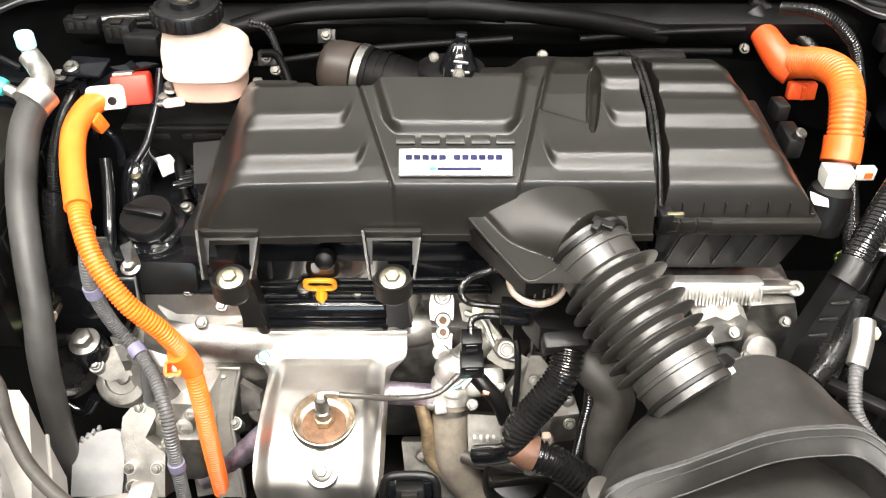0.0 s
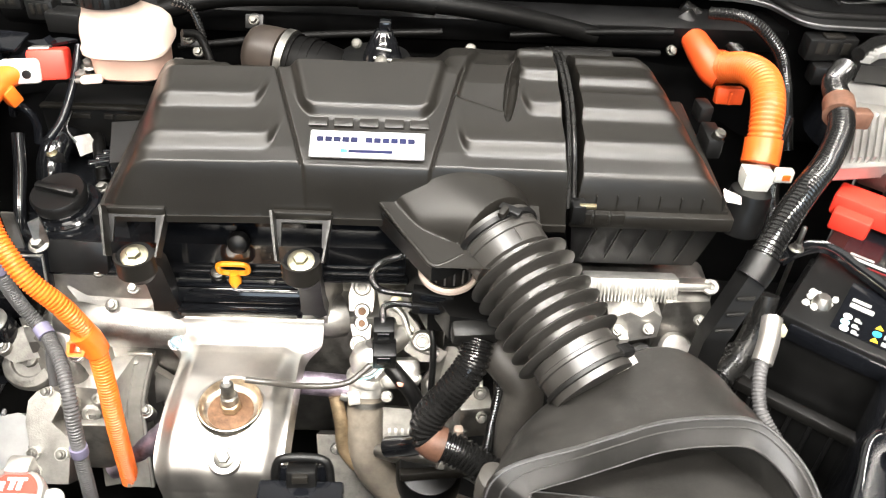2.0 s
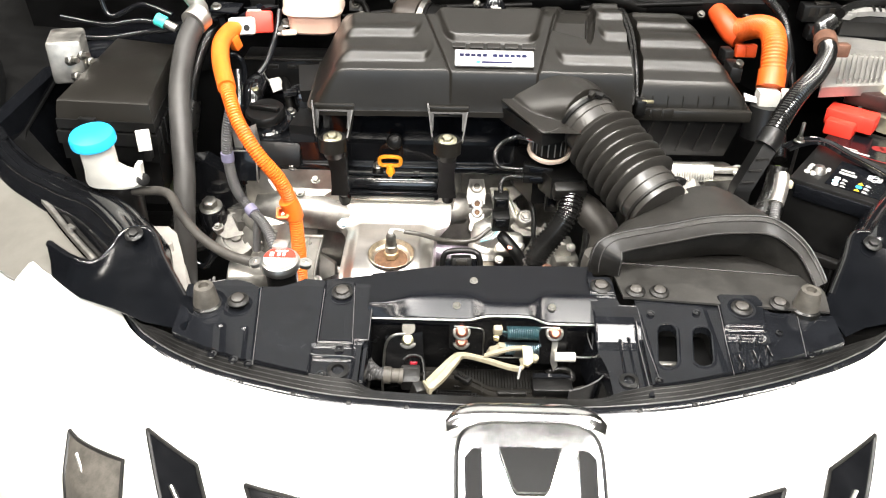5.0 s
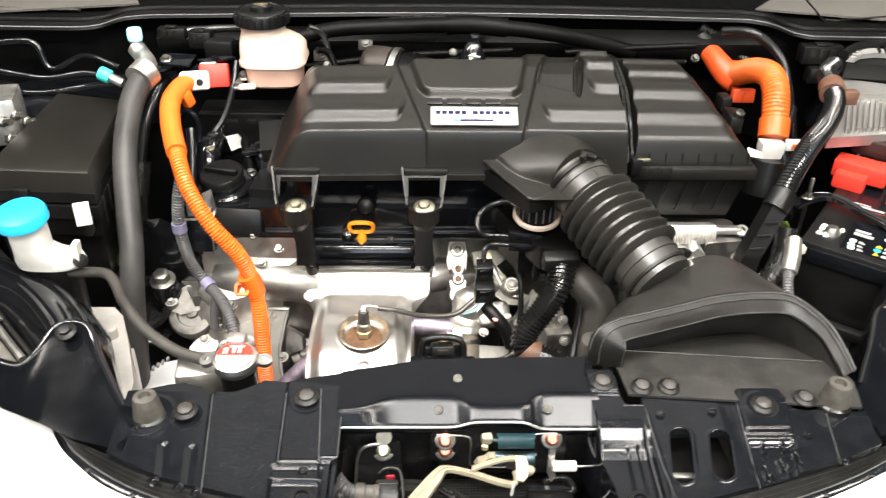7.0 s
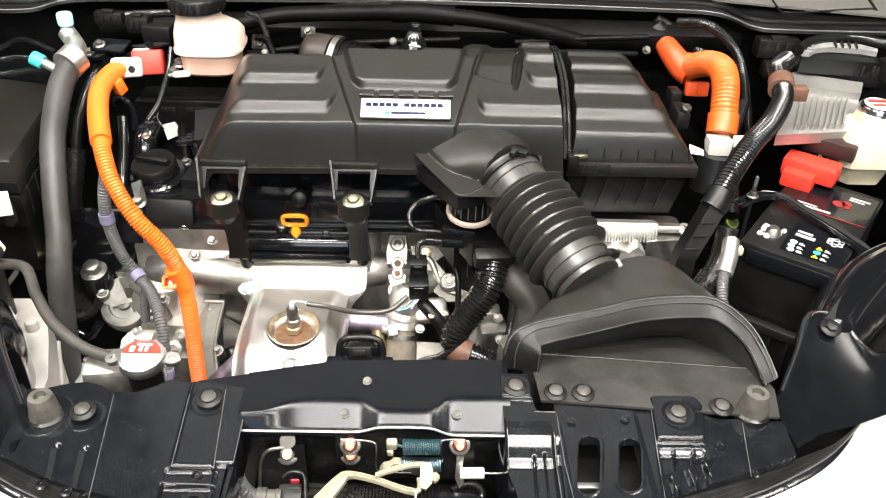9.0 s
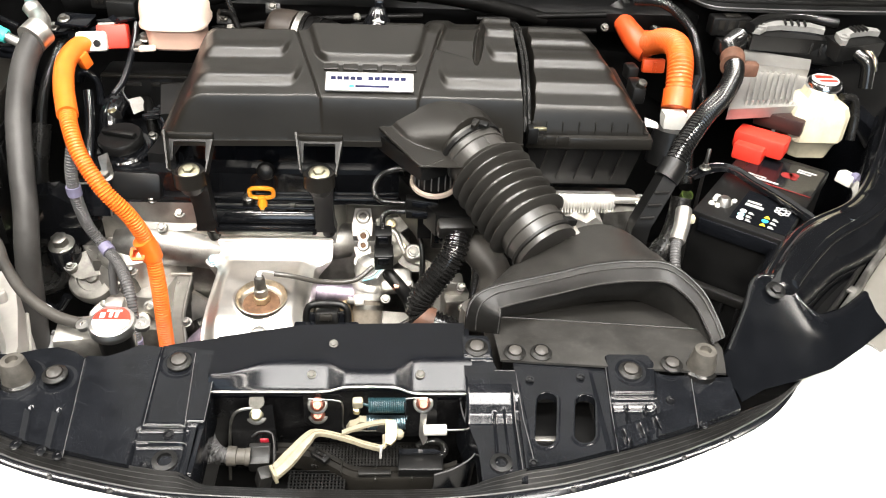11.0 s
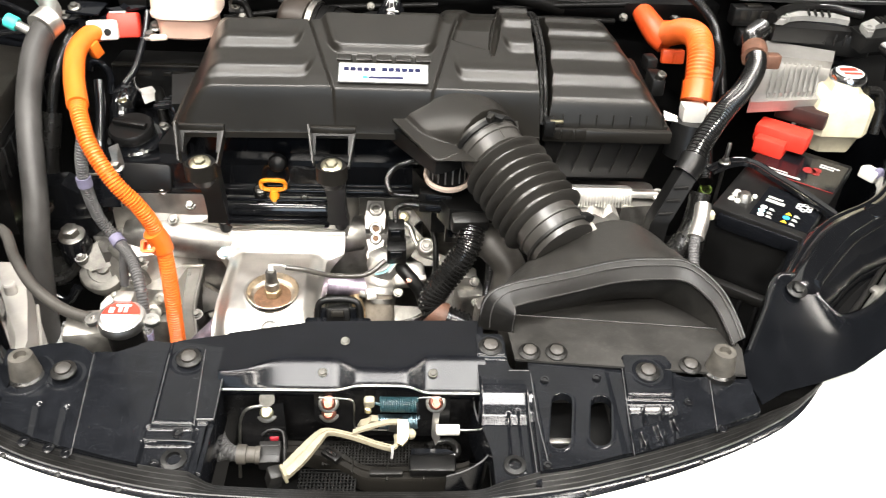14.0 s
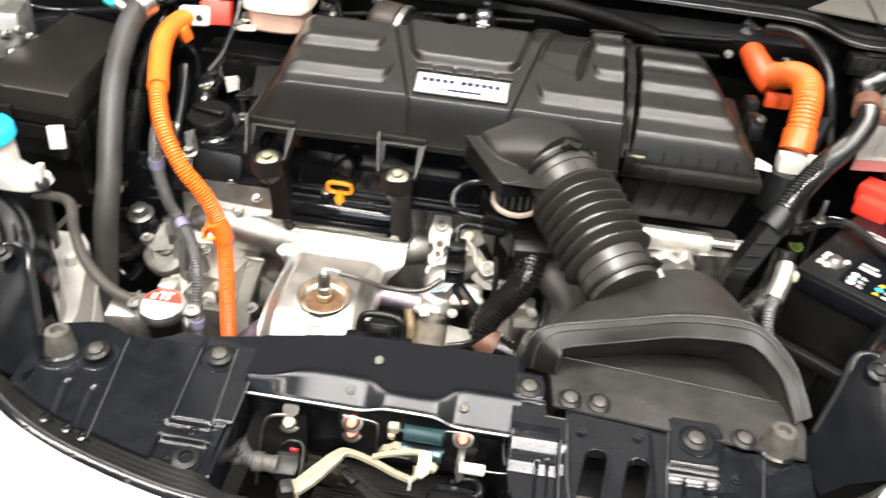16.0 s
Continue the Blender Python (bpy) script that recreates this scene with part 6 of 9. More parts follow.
def lower_right():
    t = thing("transmission_cooler", "bright ribbed aluminium casting below the air box", "engine part")
    part("ribbed_bar", box((0.350, 0.778, 0.818), (0.125, 0.03, 0.026), 0.006, (-20, 0, 0)), ALU_LIT, t)
    for i in range(26):
        part("rib", box((0.2925 + 0.0046 * i, 0.7625, 0.8185 + 0.0006 * math.sin(i)), (0.0026, 0.006, 0.028), 0.0006, (-20, 0, 0)), ALU_LIT, t)
    part("arm", box((0.428, 0.775, 0.822), (0.05, 0.024, 0.012), 0.004, (-20, 0, 0)), ALU, t)
    part("eye", lathe([(0.010, 0), (0.010, 0.006), (0.005, 0.007), (0.004, 0.002)], (0.452, 0.770, 0.822), (0, -0.5, 0.8), 20), ALU_DULL, t)
    part("valve_body", plate_y([(0.322, 0.795), (0.345, 0.808), (0.362, 0.800), (0.375, 0.812), (0.388, 0.800), (0.388, 0.765), (0.35, 0.755), (0.33, 0.765)], 0.735, 0.775, 0.006), ALU_LIT, t)
    part("valve_step", box((0.335, 0.733, 0.762), (0.03, 0.02, 0.02), 0.004), ALU_LIT, t)
    part("black_cap", lathe([(0.020, 0), (0.020, 0.02), (0.017, 0.024)], (0.365, 0.722, 0.735), (0.1, -0.6, 0.8), 26), PLASTIC_DARK, t, "black plug cap")
    part("lower_pipe", pipe([(0.335, 0.73, 0.745), (0.345, 0.71, 0.715), (0.36, 0.70, 0.70), (0.378, 0.70, 0.70)], 0.008, 12), ALU, t)
    part("block", plate_y([(0.395, 0.81), (0.45, 0.815), (0.47, 0.76), (0.45, 0.70), (0.40, 0.69), (0.385, 0.75)], 0.752, 0.80, 0.012), ALU_DULL, t)
    part("block_boss", lathe([(0.024, -0.01), (0.024, 0.012), (0.020, 0.017), (0.008, 0.018)], (0.415, 0.742, 0.735), (0.1, -0.7, 0.7), 28), ALU_DULL, t)
    part("back_block", box((0.37, 0.82, 0.72), (0.2, 0.08, 0.16), 0.015), ALU_DULL, t)
    for p in ((0.333, 0.728, 0.782), (0.372, 0.728, 0.785), (0.392, 0.72, 0.748), (0.31, 0.735, 0.77), (0.44, 0.742, 0.79)):
        part("bolt", hexbolt(p, (0, -0.6, 0.8), 0.0055, 0.008, 0.007), STEEL, t)
    part("clamp_ring", lathe([(0.019, 0), (0.021, 0.003), (0.021, 0.009), (0.019, 0.012)], (0.30, 0.70, 0.74), (0.6, -0.5, 0.5), 26), STEEL, t, "steel band clamp")
    c = thing("cable_duct", "black plastic angled cable duct feeding a corrugated conduit", "cable duct")
    part("lower_duct", loft([[V(x + sx * 0.0135, y + sy * 0.0135, z) for sx, sy in ((-1, -1), (1, -1), (1, 1), (-1, 1))] for x, y, z in ((0.416, 0.655, 0.77), (0.420, 0.658, 0.850), (0.425, 0.661, 0.860), (0.466, 0.697, 0.924))], True, True), CASE, c)
    part("duct_cuff", pipe([(0.456, 0.687, 0.912), (0.463, 0.693, 0.921), (0.470, 0.702, 0.931)], 0.0195, 20, 0.004), PLASTIC_DARK, c)
    for k in range(3):
        part("duct_rib", box((0.426 + 0.011 * k, 0.646 + 0.010 * k, 0.868 + 0.016 * k), (0.022, 0.003, 0.004), 0.001, (0, 0, 8)), PLASTIC_DUSTY, c)
    part("conduit", corrugated([(0.462, 0.692, 0.922), (0.488, 0.725, 0.952), (0.525, 0.77, 0.975), (0.57, 0.825, 0.985), (0.603, 0.88, 0.998), (0.615, 0.93, 1.008), (0.625, 0.975, 1.012), (0.655, 1.02, 1.01)], 0.0165, 0.0056, 0.0015, 18), CONDUIT, c)
    part("tape", pipe([(0.608, 0.905, 1.003), (0.613, 0.92, 1.006), (0.616, 0.933, 1.008)], 0.020, 20, 0.005), BROWN, c, "brown tape band")
    part("tape_tail", box((0.640, 0.915, 0.995), (0.03, 0.02, 0.024), 0.004), BROWN, c)
    g = thing("drain_cap", "small green and black valve cap", "cap")
    part("cap", lathe([(0.010, 0), (0.011, 0.004), (0.011, 0.014), (0.009, 0.016)], (0.585, 0.915, 0.74), (0.1, -0.5, 0.85), 20), PLASTIC_DARK, g)
    part("band", lathe([(0.0115, 0.010), (0.0115, 0.016)], (0.585, 0.915, 0.74), (0.1, -0.5, 0.85), 20), mat("olive green", (0.14, 0.22, 0.03), 0.4), g)
    s = thing("silver_connector", "foil wrapped silver wire connector on a grey lead", "connector")
    part("body", pipe([(0.486, 0.665, 0.872), (0.478, 0.64, 0.858), (0.468, 0.62, 0.845)], 0.012, 10, 0.008), ALU_SHEET, s)
    part("tail", corrugated([(0.468, 0.62, 0.845), (0.462, 0.60, 0.835), (0.462, 0.575, 0.815), (0.478, 0.55, 0.795)], 0.008, 0.004, 0.001, 12), CONDUIT_GREY, s)
    part("clip", box((0.495, 0.655, 0.862), (0.012, 0.012, 0.012), 0.002), CREAM_YELLOW, s)
    h = thing("heater_hose", "short black rubber hoses behind the cable duct", "hose")
    part("hose", pipe([(0.50, 0.72, 0.86), (0.492, 0.70, 0.82), (0.475, 0.68, 0.79), (0.45, 0.66, 0.775)], 0.016, 16), RUBBER, h)
    part("hose_end", corrugated([(0.48, 0.69, 0.79), (0.455, 0.665, 0.775), (0.43, 0.65, 0.77)], 0.018, 0.006, 0.002, 16), CONDUIT, h)


lower_right()


# ---- battery corner ----
def battery():
    t = thing("battery", "black car battery with white print and warning symbols", "battery")
    u, v, o = V(0.6, 0.8, 0), V(0.8, -0.6, 0), V(0.513, 0.690, 0)

    def at(a, b, z):
        return o + u * a + v * b + V(0, 0, z)
    ang = math.degrees(math.atan2(u.y, u.x))

    def bx(a0, a1, b0, b1, z0, z1, r=0.0):
        c = at((a0 + a1) / 2, (b0 + b1) / 2, (z0 + z1) / 2)
        return box(c, (a1 - a0, b1 - b0, z1 - z0), r, (0, 0, ang))
    # v runs against the local y axis, so widths are the same either way
    part("case", bx(0, 0.262, 0, 0.136, 0.66, 0.835, 0.004), PLASTIC_DARK, t)
    part("cover", bx(-0.003, 0.265, -0.003, 0.139, 0.835, 0.857, 0.004), PLASTIC_DARK, t)
    part("front_ledge", bx(-0.006, 0.03, 0.01, 0.13, 0.825, 0.850, 0.003), SATIN, t)
    part("label", bx(0.012, 0.11, 0.05, 0.135, 0.857, 0.8578), SATIN, t, "dark label with symbols")
    part("rear_label", bx(0.15, 0.25, 0.02, 0.135, 0.857, 0.8578), SATIN, t)
    for a, b, mm in ((0.042, 0.062, PRINT_WHITE), (0.030, 0.062, PALE_BLUE), (0.045, 0.098, PRINT_YELLOW), (0.033, 0.098, CYAN), (0.020, 0.098, PRINT_YELLOW), (0.019, 0.064, PRINT_WHITE)):
        part("symbol", lathe([(0.0052, 0), (0.0052, 0.0008)], at(a, b, 0.8578), (0, 0, 1), 14 if mm is not PRINT_YELLOW else 3), mm, t)
        for k in range(2):
            part("print_bar", bx(a - 0.0032 + 0.0038 * k, a - 0.0010 + 0.0038 * k, b + 0.008, b + 0.017 - 0.003 * k, 0.8578, 0.8584), GREY_LABEL, t)
    for a, b0, b1, w in ((0.066, 0.058, 0.086, 0.0040), (0.077, 0.058, 0.080, 0.0026), (0.160, 0.030, 0.082, 0.0026), (0.168, 0.030, 0.060, 0.0018), (0.232, 0.095, 0.125, 0.0022), (0.224, 0.095, 0.118, 0.0022)):
        part("print_bar", bx(a - w, a + w, b0, b1, 0.8578, 0.8584), GREY_LABEL, t)
    for k in range(6):
        q = at(0.078 + 0.0085 * math.cos(k * math.pi / 3), 0.112 + 0.0085 * math.sin(k * math.pi / 3), 0.8578)
        part("emblem", lathe([(0.0046, 0), (0.0046, 0.0008), (0.0034, 0.0008), (0.0034, 0.0)], q, (0, 0, 1), 6, cap=False), PRINT_WHITE, t)
    for a, b, r in ((0.200, 0.085, 0.010), (0.207, 0.095, 0.008), (0.196, 0.097, 0.006)):
        part("emblem", lathe([(r, 0), (r, 0.0008)], at(a, b, 0.8578), (0, 0, 1), 18), PRINT_RED, t)
    part("label_edge", bx(0.149, 0.151, 0.02, 0.135, 0.8578, 0.8584), PRINT_RED, t)
    part("terminal", lathe([(0.012, 0), (0.010, 0.008), (0.007, 0.012)], at(0.045, 0.03, 0.857), (0, 0, 1), 16), ALU_DULL, t)
    rnd = random.Random(5)
    b = bmesh.new()
    for k in range(12):
        q = at(0.046 + rnd.uniform(-0.016, 0.016), 0.030 + rnd.uniform(-0.016, 0.016), 0.859)
        lathe([(rnd.uniform(0.003, 0.006), -0.003), (0.004, 0.001), (0.002, 0.003)], q, (rnd.uniform(-0.4, 0.4), rnd.uniform(-0.4, 0.4), 1), 7, bm=b)
    part("terminal_powder", b, WHITE, t, "white corroded terminal")
    r = thing("terminal_cover", "bright red plastic battery terminal cover", "terminal cover")
    c = at(0.245, 0.022, 0.882)
    part("cover", box(c, (0.042, 0.086, 0.032), 0.005, (0, 0, ang)), RED, r)
    part("step", box(at(0.222, 0.012, 0.870), (0.036, 0.05, 0.028), 0.004, (0, 0, ang)), RED, r)
    part("clip", box(at(0.292, 0.034, 0.908), (0.032, 0.082, 0.028), 0.003, (0, 0, ang)), BROWN_DARK, r, "dark maroon fuse holder")
    s = thing("battery_strap", "black steel battery hold-down strap with a threaded rod", "strap")
    line = spline([(0.531, 0.779, 0.866), (0.561, 0.797, 0.868), (0.592, 0.806, 0.868), (0.612, 0.793, 0.868), (0.628, 0.765, 0.866), (0.648, 0.731, 0.865), (0.668, 0.686, 0.865), (0.682, 0.652, 0.862), (0.69, 0.63, 0.84)], 0.006)
    rows = []
    for i, p in enumerate(line):
        d = line[min(i + 1, len(line) - 1)] - line[max(i - 1, 0)]
        w = V(-d.y, d.x, 0).normalized()
        rows.append([p + w * 0.010 - V(0, 0, 0.003), p + w * 0.009 + V(0, 0, 0.003), p + w * 0.005, p - w * 0.005, p - w * 0.009 + V(0, 0, 0.003), p - w * 0.010 - V(0, 0, 0.003)])
    b = loft(rows)
    part("bar", thicken(b, 0.002), GLOSS, s)
    rod = V(0.558, 0.795, 0)
    part("rod", lathe([(0.003, 0.68), (0.003, 0.868), (0.0034, 0.869), (0.0034, 0.905), (0.002, 0.907)], rod, (0, 0, 1), 12), STEEL, s)
    part("nut", hexbolt(rod + V(0, 0, 0.871), (0, 0, 1), 0.006, 0.0095, 0.008), STEEL, s)
    tr = thing("battery_tray", "black plastic battery tray", "tray")
    part("wall", bx(-0.016, 0.286, -0.016, 0.156, 0.60, 0.728, 0.006), PLASTIC_DARK, tr)
    for a0, a1, b0, b1 in ((-0.022, -0.006, -0.022, 0.162), (0.272, 0.292, -0.022, 0.162), (-0.006, 0.272, -0.022, -0.006), (-0.006, 0.272, 0.144, 0.162)):
        part("rim", bx(a0, a1, b0, b1, 0.726, 0.742, 0.003), PLASTIC_DUSTY, tr)
    for k in range(6):
        part("wall_rib", bx(0.01 + 0.05 * k, 0.016 + 0.05 * k, -0.022, -0.012, 0.62, 0.726, 0.001), PLASTIC_DARK, tr)
        part("wall_rib", bx(-0.022, -0.012, 0.0 + 0.026 * k, 0.005 + 0.026 * k, 0.62, 0.726, 0.001), PLASTIC_DARK, tr)


battery()


def coolant_tank():
    t = thing("coolant_tank", "yellowed white coolant tank with a red and white pressure cap", "reservoir")
    b = loft([[V(0.780 + w * x * 0.95, 0.925 + d * y, z + 0.004) for x, y in ((-1, -0.7), (-0.7, -1), (0.7, -1), (1, -0.7), (1, 0.7), (0.7, 1), (-0.7, 1), (-1, 0.7))] for w, d, z in ((0.036, 0.036, 0.84), (0.044, 0.042, 0.868), (0.052, 0.048, 0.875), (0.052, 0.048, 0.92), (0.046, 0.042, 0.934), (0.026, 0.026, 0.942), (0.022, 0.022, 0.956))], True, True)
    part("tank", bevel(b, 0.003, 2, 20), CREAM_YELLOW, t)
    c = V(0.788, 0.932, 0.961)
    part("cap", lathe([(0.026, -0.004), (0.030, -0.001), (0.030, 0.005), (0.027, 0.010), (0.024, 0.011)], c, (0, -0.05, 1), 36), CHROME, t)
    part("cap_label", lathe([(0.0225, 0.011), (0.0225, 0.0122)], c, (0, -0.05, 1), 28), LABEL_WHITE, t, "white and red warning label")
    part("label_bar", box(c + V(0.002, -0.008, 0.0125), (0.030, 0.007, 0.001), 0, (-3, 0, 0)), RED, t)
    part("label_bar", box(c + V(0, 0.008, 0.0128), (0.030, 0.012, 0.001), 0, (-3, 0, 0)), RED, t)
    part("hose", pipe([(0.82, 0.92, 0.945), (0.845, 0.925, 0.94), (0.855, 0.92, 0.91), (0.855, 0.91, 0.87)], 0.008, 12), RUBBER, t)


coolant_tank()


def control_unit():
    t = thing("engine_control_unit", "finned aluminium control unit with black connectors", "control unit")
    P = [V(0.612, 0.884, 0.935), V(0.745, 0.905, 0.935), V(0.805, 1.03, 0.955), V(0.695, 1.072, 0.955)]
    part("plate", slab(P, 0.02, 0.003), ALU_SMOOTH, t)
    for i in range(9):
        k = 0.22 + 0.078 * i
        a, b = P[0].lerp(P[1], k), P[3].lerp(P[2], k)
        a, b = a.lerp(b, 0.05), a.lerp(b, 0.66)
        part("fin", slab([a + V(-0.002, 0, 0.010), a + V(0.002, 0, 0.010), b + V(0.002, 0, 0.010), b + V(-0.002, 0, 0.010)], 0.012, 0.0008), ALU_SMOOTH, t)
    a, b = P[3].lerp(P[0], 0.28), P[2].lerp(P[1], 0.28)
    part("head_band", slab([a + V(0, 0, 0.014), b + V(0, 0, 0.014), P[2] + V(0, 0, 0.014), P[3] + V(0, 0, 0.014)], 0.016, 0.003), ALU_SMOOTH, t)
    part("connector_block", box((0.79, 1.075, 0.975), (0.17, 0.055, 0.04), 0.005, (0, 0, -14)), PLASTIC_DARK, t)
    part("connector_top", box((0.775, 1.085, 1.0), (0.10, 0.04, 0.014), 0.004, (0, 0, -14)), SATIN, t)
    for k in range(9):
        part("connector_rib", box((0.722 + 0.0165 * k, 1.0635 - 0.0041 * k, 0.985), (0.004, 0.006, 0.022), 0.001, (0, 0, -14)), PLASTIC_DUSTY, t)
    for k in range(5):
        part("connector_slot", box((0.735 + 0.02 * k, 1.0945 - 0.005 * k, 1.0085), (0.011, 0.018, 0.004), 0.001, (0, 0, -14)), PLASTIC_DUSTY, t)
    for (x, y), rz, w in (((0.765, 1.070), -8, 0.13), ((0.880, 1.045), 18, 0.10)):
        m = pose(x, y, 1.012, 8, 0, rz)
        pts = [(-0.5 * w, -0.010), (-0.42 * w, 0.006), (-0.1 * w, 0.016), (0.3 * w, 0.016), (0.5 * w, 0.004), (0.48 * w, -0.008), (0.3 * w, -0.002), (-0.1 * w, -0.002), (-0.3 * w, -0.010), (-0.42 * w, -0.026), (-0.52 * w, -0.024)]
        part("lever", prism(pts, -0.004, 0.006, 0.002, m), LEVER, t, "grey locking lever")
        for k in range(4):
            part("lever_rib", box((-0.05 * w + 0.09 * w * k, 0.006, 0.008), (0.003, 0.018, 0.006), 0.001), PLASTIC_DUSTY, t).matrix_basis = m
        part("lever_eye", lathe([(0.010, 0), (0.010, 0.009), (0.005, 0.0095), (0.004, 0.003)], m @ V(-0.40 * w, -0.012, 0), (0, -0.1, 1), 20), LEVER, t)
        part("connector_shell", prism([(p[0] * 1.0, p[1] - 0.012) for p in ((-0.5 * w, -0.014), (-0.5 * w, 0.03), (0.5 * w, 0.03), (0.5 * w, -0.014))], -0.035, -0.006, 0.004, m), PLASTIC_DARK, t)
    for k in range(5):
        part("side_lead", pipe([(0.895 + 0.004 * k, 1.035, 0.99), (0.905 + 0.004 * k, 1.02, 0.985 - 0.003 * k), (0.905 + 0.003 * k, 1.005, 0.96)], 0.002, 6, 0.006), (CREAM, BROWN, PLASTIC_DARK, STEEL_GOLD, PLASTIC_DUSTY)[k], t)
    part("wire_loom", pipe([(0.69, 1.06, 1.015), (0.73, 1.09, 1.02), (0.80, 1.11, 1.02), (0.87, 1.10, 1.012)], 0.010, 12), CONDUIT, t)
    part("side_sleeve", pipe([(0.88, 1.03, 0.985), (0.90, 1.01, 0.97), (0.905, 1.0, 0.93)], 0.012, 12), CONDUIT, t)
    s = thing("sensor_plug", "small white and lilac wire plug by the fender", "connector")
    part("plug", box((0.815, 0.815, 0.845), (0.024, 0.03, 0.02), 0.003, (0, 10, 30)), WHITE, s)
    part("plug_band", box((0.822, 0.805, 0.852), (0.016, 0.012, 0.016), 0.002, (0, 10, 30)), LILAC, s)


control_unit()


# ---- body structure ----
def inner_fender(pts_in, pts_out, name, label, s0=0.42):
    """A rounded glossy rail from the front corner back along the wing."""
    t = thing(name, label, "body panel")
    a, b = spline(pts_in, 0.012), spline(pts_out, 0.012)
    k = 60
    a = [a[round(i * (len(a) - 1) / (k - 1))] for i in range(k)]
    b = [b[round(i * (len(b) - 1) / (k - 1))] for i in range(k)]
    rows = []
    for p, q in zip(a, b):
        row = []
        for j in range(13):
            s = j / 12
            row.append(p.lerp(q, s) + V(0, 0, 0.044 * math.sin(math.pi * s) ** 0.75))
        rows.append([p + V(0, 0, -0.14), p + V(0, 0, -0.03)] + row + [q + V(0, 0, -0.04), q + V(0, 0, -0.16)])
    c = sum((v for v in rows[0][2:15]), V(0, 0, 0)) / 13 - V(0, 0, 0.03)
    ahead = (rows[0][8] - rows[1][8]).normalized()
    nose = [[c + (v - c) * math.cos(k * math.pi / 12) + ahead * 0.012 * math.sin(k * math.pi / 12) for v in rows[0]] for k in (6, 5, 4, 3, 2, 1)]
    part("rail", loft(nose + rows), GLOSS, t)
    for k in (22, 36):
        q = a[k].lerp(b[k], 0.5) + V(0, 0, 0.041)
        part("dimple", lathe([(0.016, 0.0), (0.015, 0.0025), (0.010, 0.001)], q, (0, -0.1, 1), 28), GLOSS, t)
    # Round beads added to the rail so that lamps leave bright streaks on it.
    for f, r in ((0.24, 0.0065), (0.66, 0.0080)):
        bead = [p.lerp(q, f) + V(0, 0, 0.044 * math.sin(math.pi * f) ** 0.75 - r * 0.55) for p, q in zip(a, b)]
        part("bead", sweep(bead[1:], r, 14), GLOSS, t, "glossy bead added to catch highlights")
    return t


R_IN = [(0.532, 0.495, 0.832), (0.55, 0.535, 0.836), (0.635, 0.640, 0.84), (0.745, 0.705, 0.845), (0.83, 0.815, 0.855), (0.935, 0.985, 0.885)]
R_OUT = [(0.605, 0.475, 0.826), (0.632, 0.50, 0.826), (0.70, 0.565, 0.83), (0.80, 0.64, 0.838), (0.895, 0.76, 0.85), (1.0, 0.94, 0.88)]
inner_fender(R_IN, R_OUT, "inner_wing", "glossy black inner wing rail of the engine bay")
L_IN = [(-0.460, 0.468, 0.812), (-0.482, 0.522, 0.806), (-0.542, 0.596, 0.802), (-0.625, 0.655, 0.802), (-0.745, 0.715, 0.806), (-0.86, 0.83, 0.84), (-0.93, 1.0, 0.90)]
L_OUT = [(-0.545, 0.45, 0.81), (-0.585, 0.50, 0.806), (-0.65, 0.565, 0.805), (-0.72, 0.60, 0.806), (-0.80, 0.665, 0.815), (-0.91, 0.80, 0.84), (-0.99, 0.98, 0.89)]
inner_fender(L_IN, L_OUT, "inner_wing", "glossy black inner wing rail of the engine bay")


def apron(top, lip, bolt):
    """A black sheet that falls from the front end of a wing rail to the bumper lip."""
    t = thing("corner_apron", "glossy black corner apron between wing rail and bumper", "body panel", group="corner aprons")
    k = 40

    def walkline(pts):
        n = [V(*p) for p in pts]
        at = np.linspace(0, len(n) - 1, k + 1)
        return [n[min(int(q), len(n) - 2)].lerp(n[min(int(q), len(n) - 2) + 1], q - min(int(q), len(n) - 2)) for q in at]
    rows = []
    for p, q in zip(walkline(top), walkline(lip)):
        rows.append([p + V(0, 0.016, -0.012), p + V(0, 0.011, -0.002), p + V(0, 0.006, 0.001), p, p.lerp(q, 0.12), p.lerp(q, 0.5) + V(0, 0.002, -0.003), p.lerp(q, 0.85), q])
    part("skin", thicken(loft(rows), 0.002), APRON, t)
    part("fold", sweep(spline([V(*p) + V(0, 0.006, -0.0035) for p in top[1:]], 0.006), 0.0055, 12), GLOSS, t, "rolled glossy top fold")
    part("bolt", hexbolt(bolt, (0, -0.35, 1), 0.008, 0.013, 0.005), PLASTIC_DARK, t)


apron([(0.452, 0.362, 0.8425), (0.470, 0.378, 0.843), (0.513, 0.448, 0.853), (0.536, 0.492, 0.867), (0.556, 0.500, 0.869), (0.578, 0.492, 0.866), (0.592, 0.462, 0.853), (0.615, 0.447, 0.843), (0.655, 0.462, 0.843), (0.698, 0.494, 0.846)], [(0.464, 0.310, 0.8290), (0.50, 0.334, 0.826), (0.55, 0.356, 0.818), (0.61, 0.384, 0.813), (0.67, 0.426, 0.812), (0.725, 0.468, 0.812)], (0.556, 0.476, 0.8665))
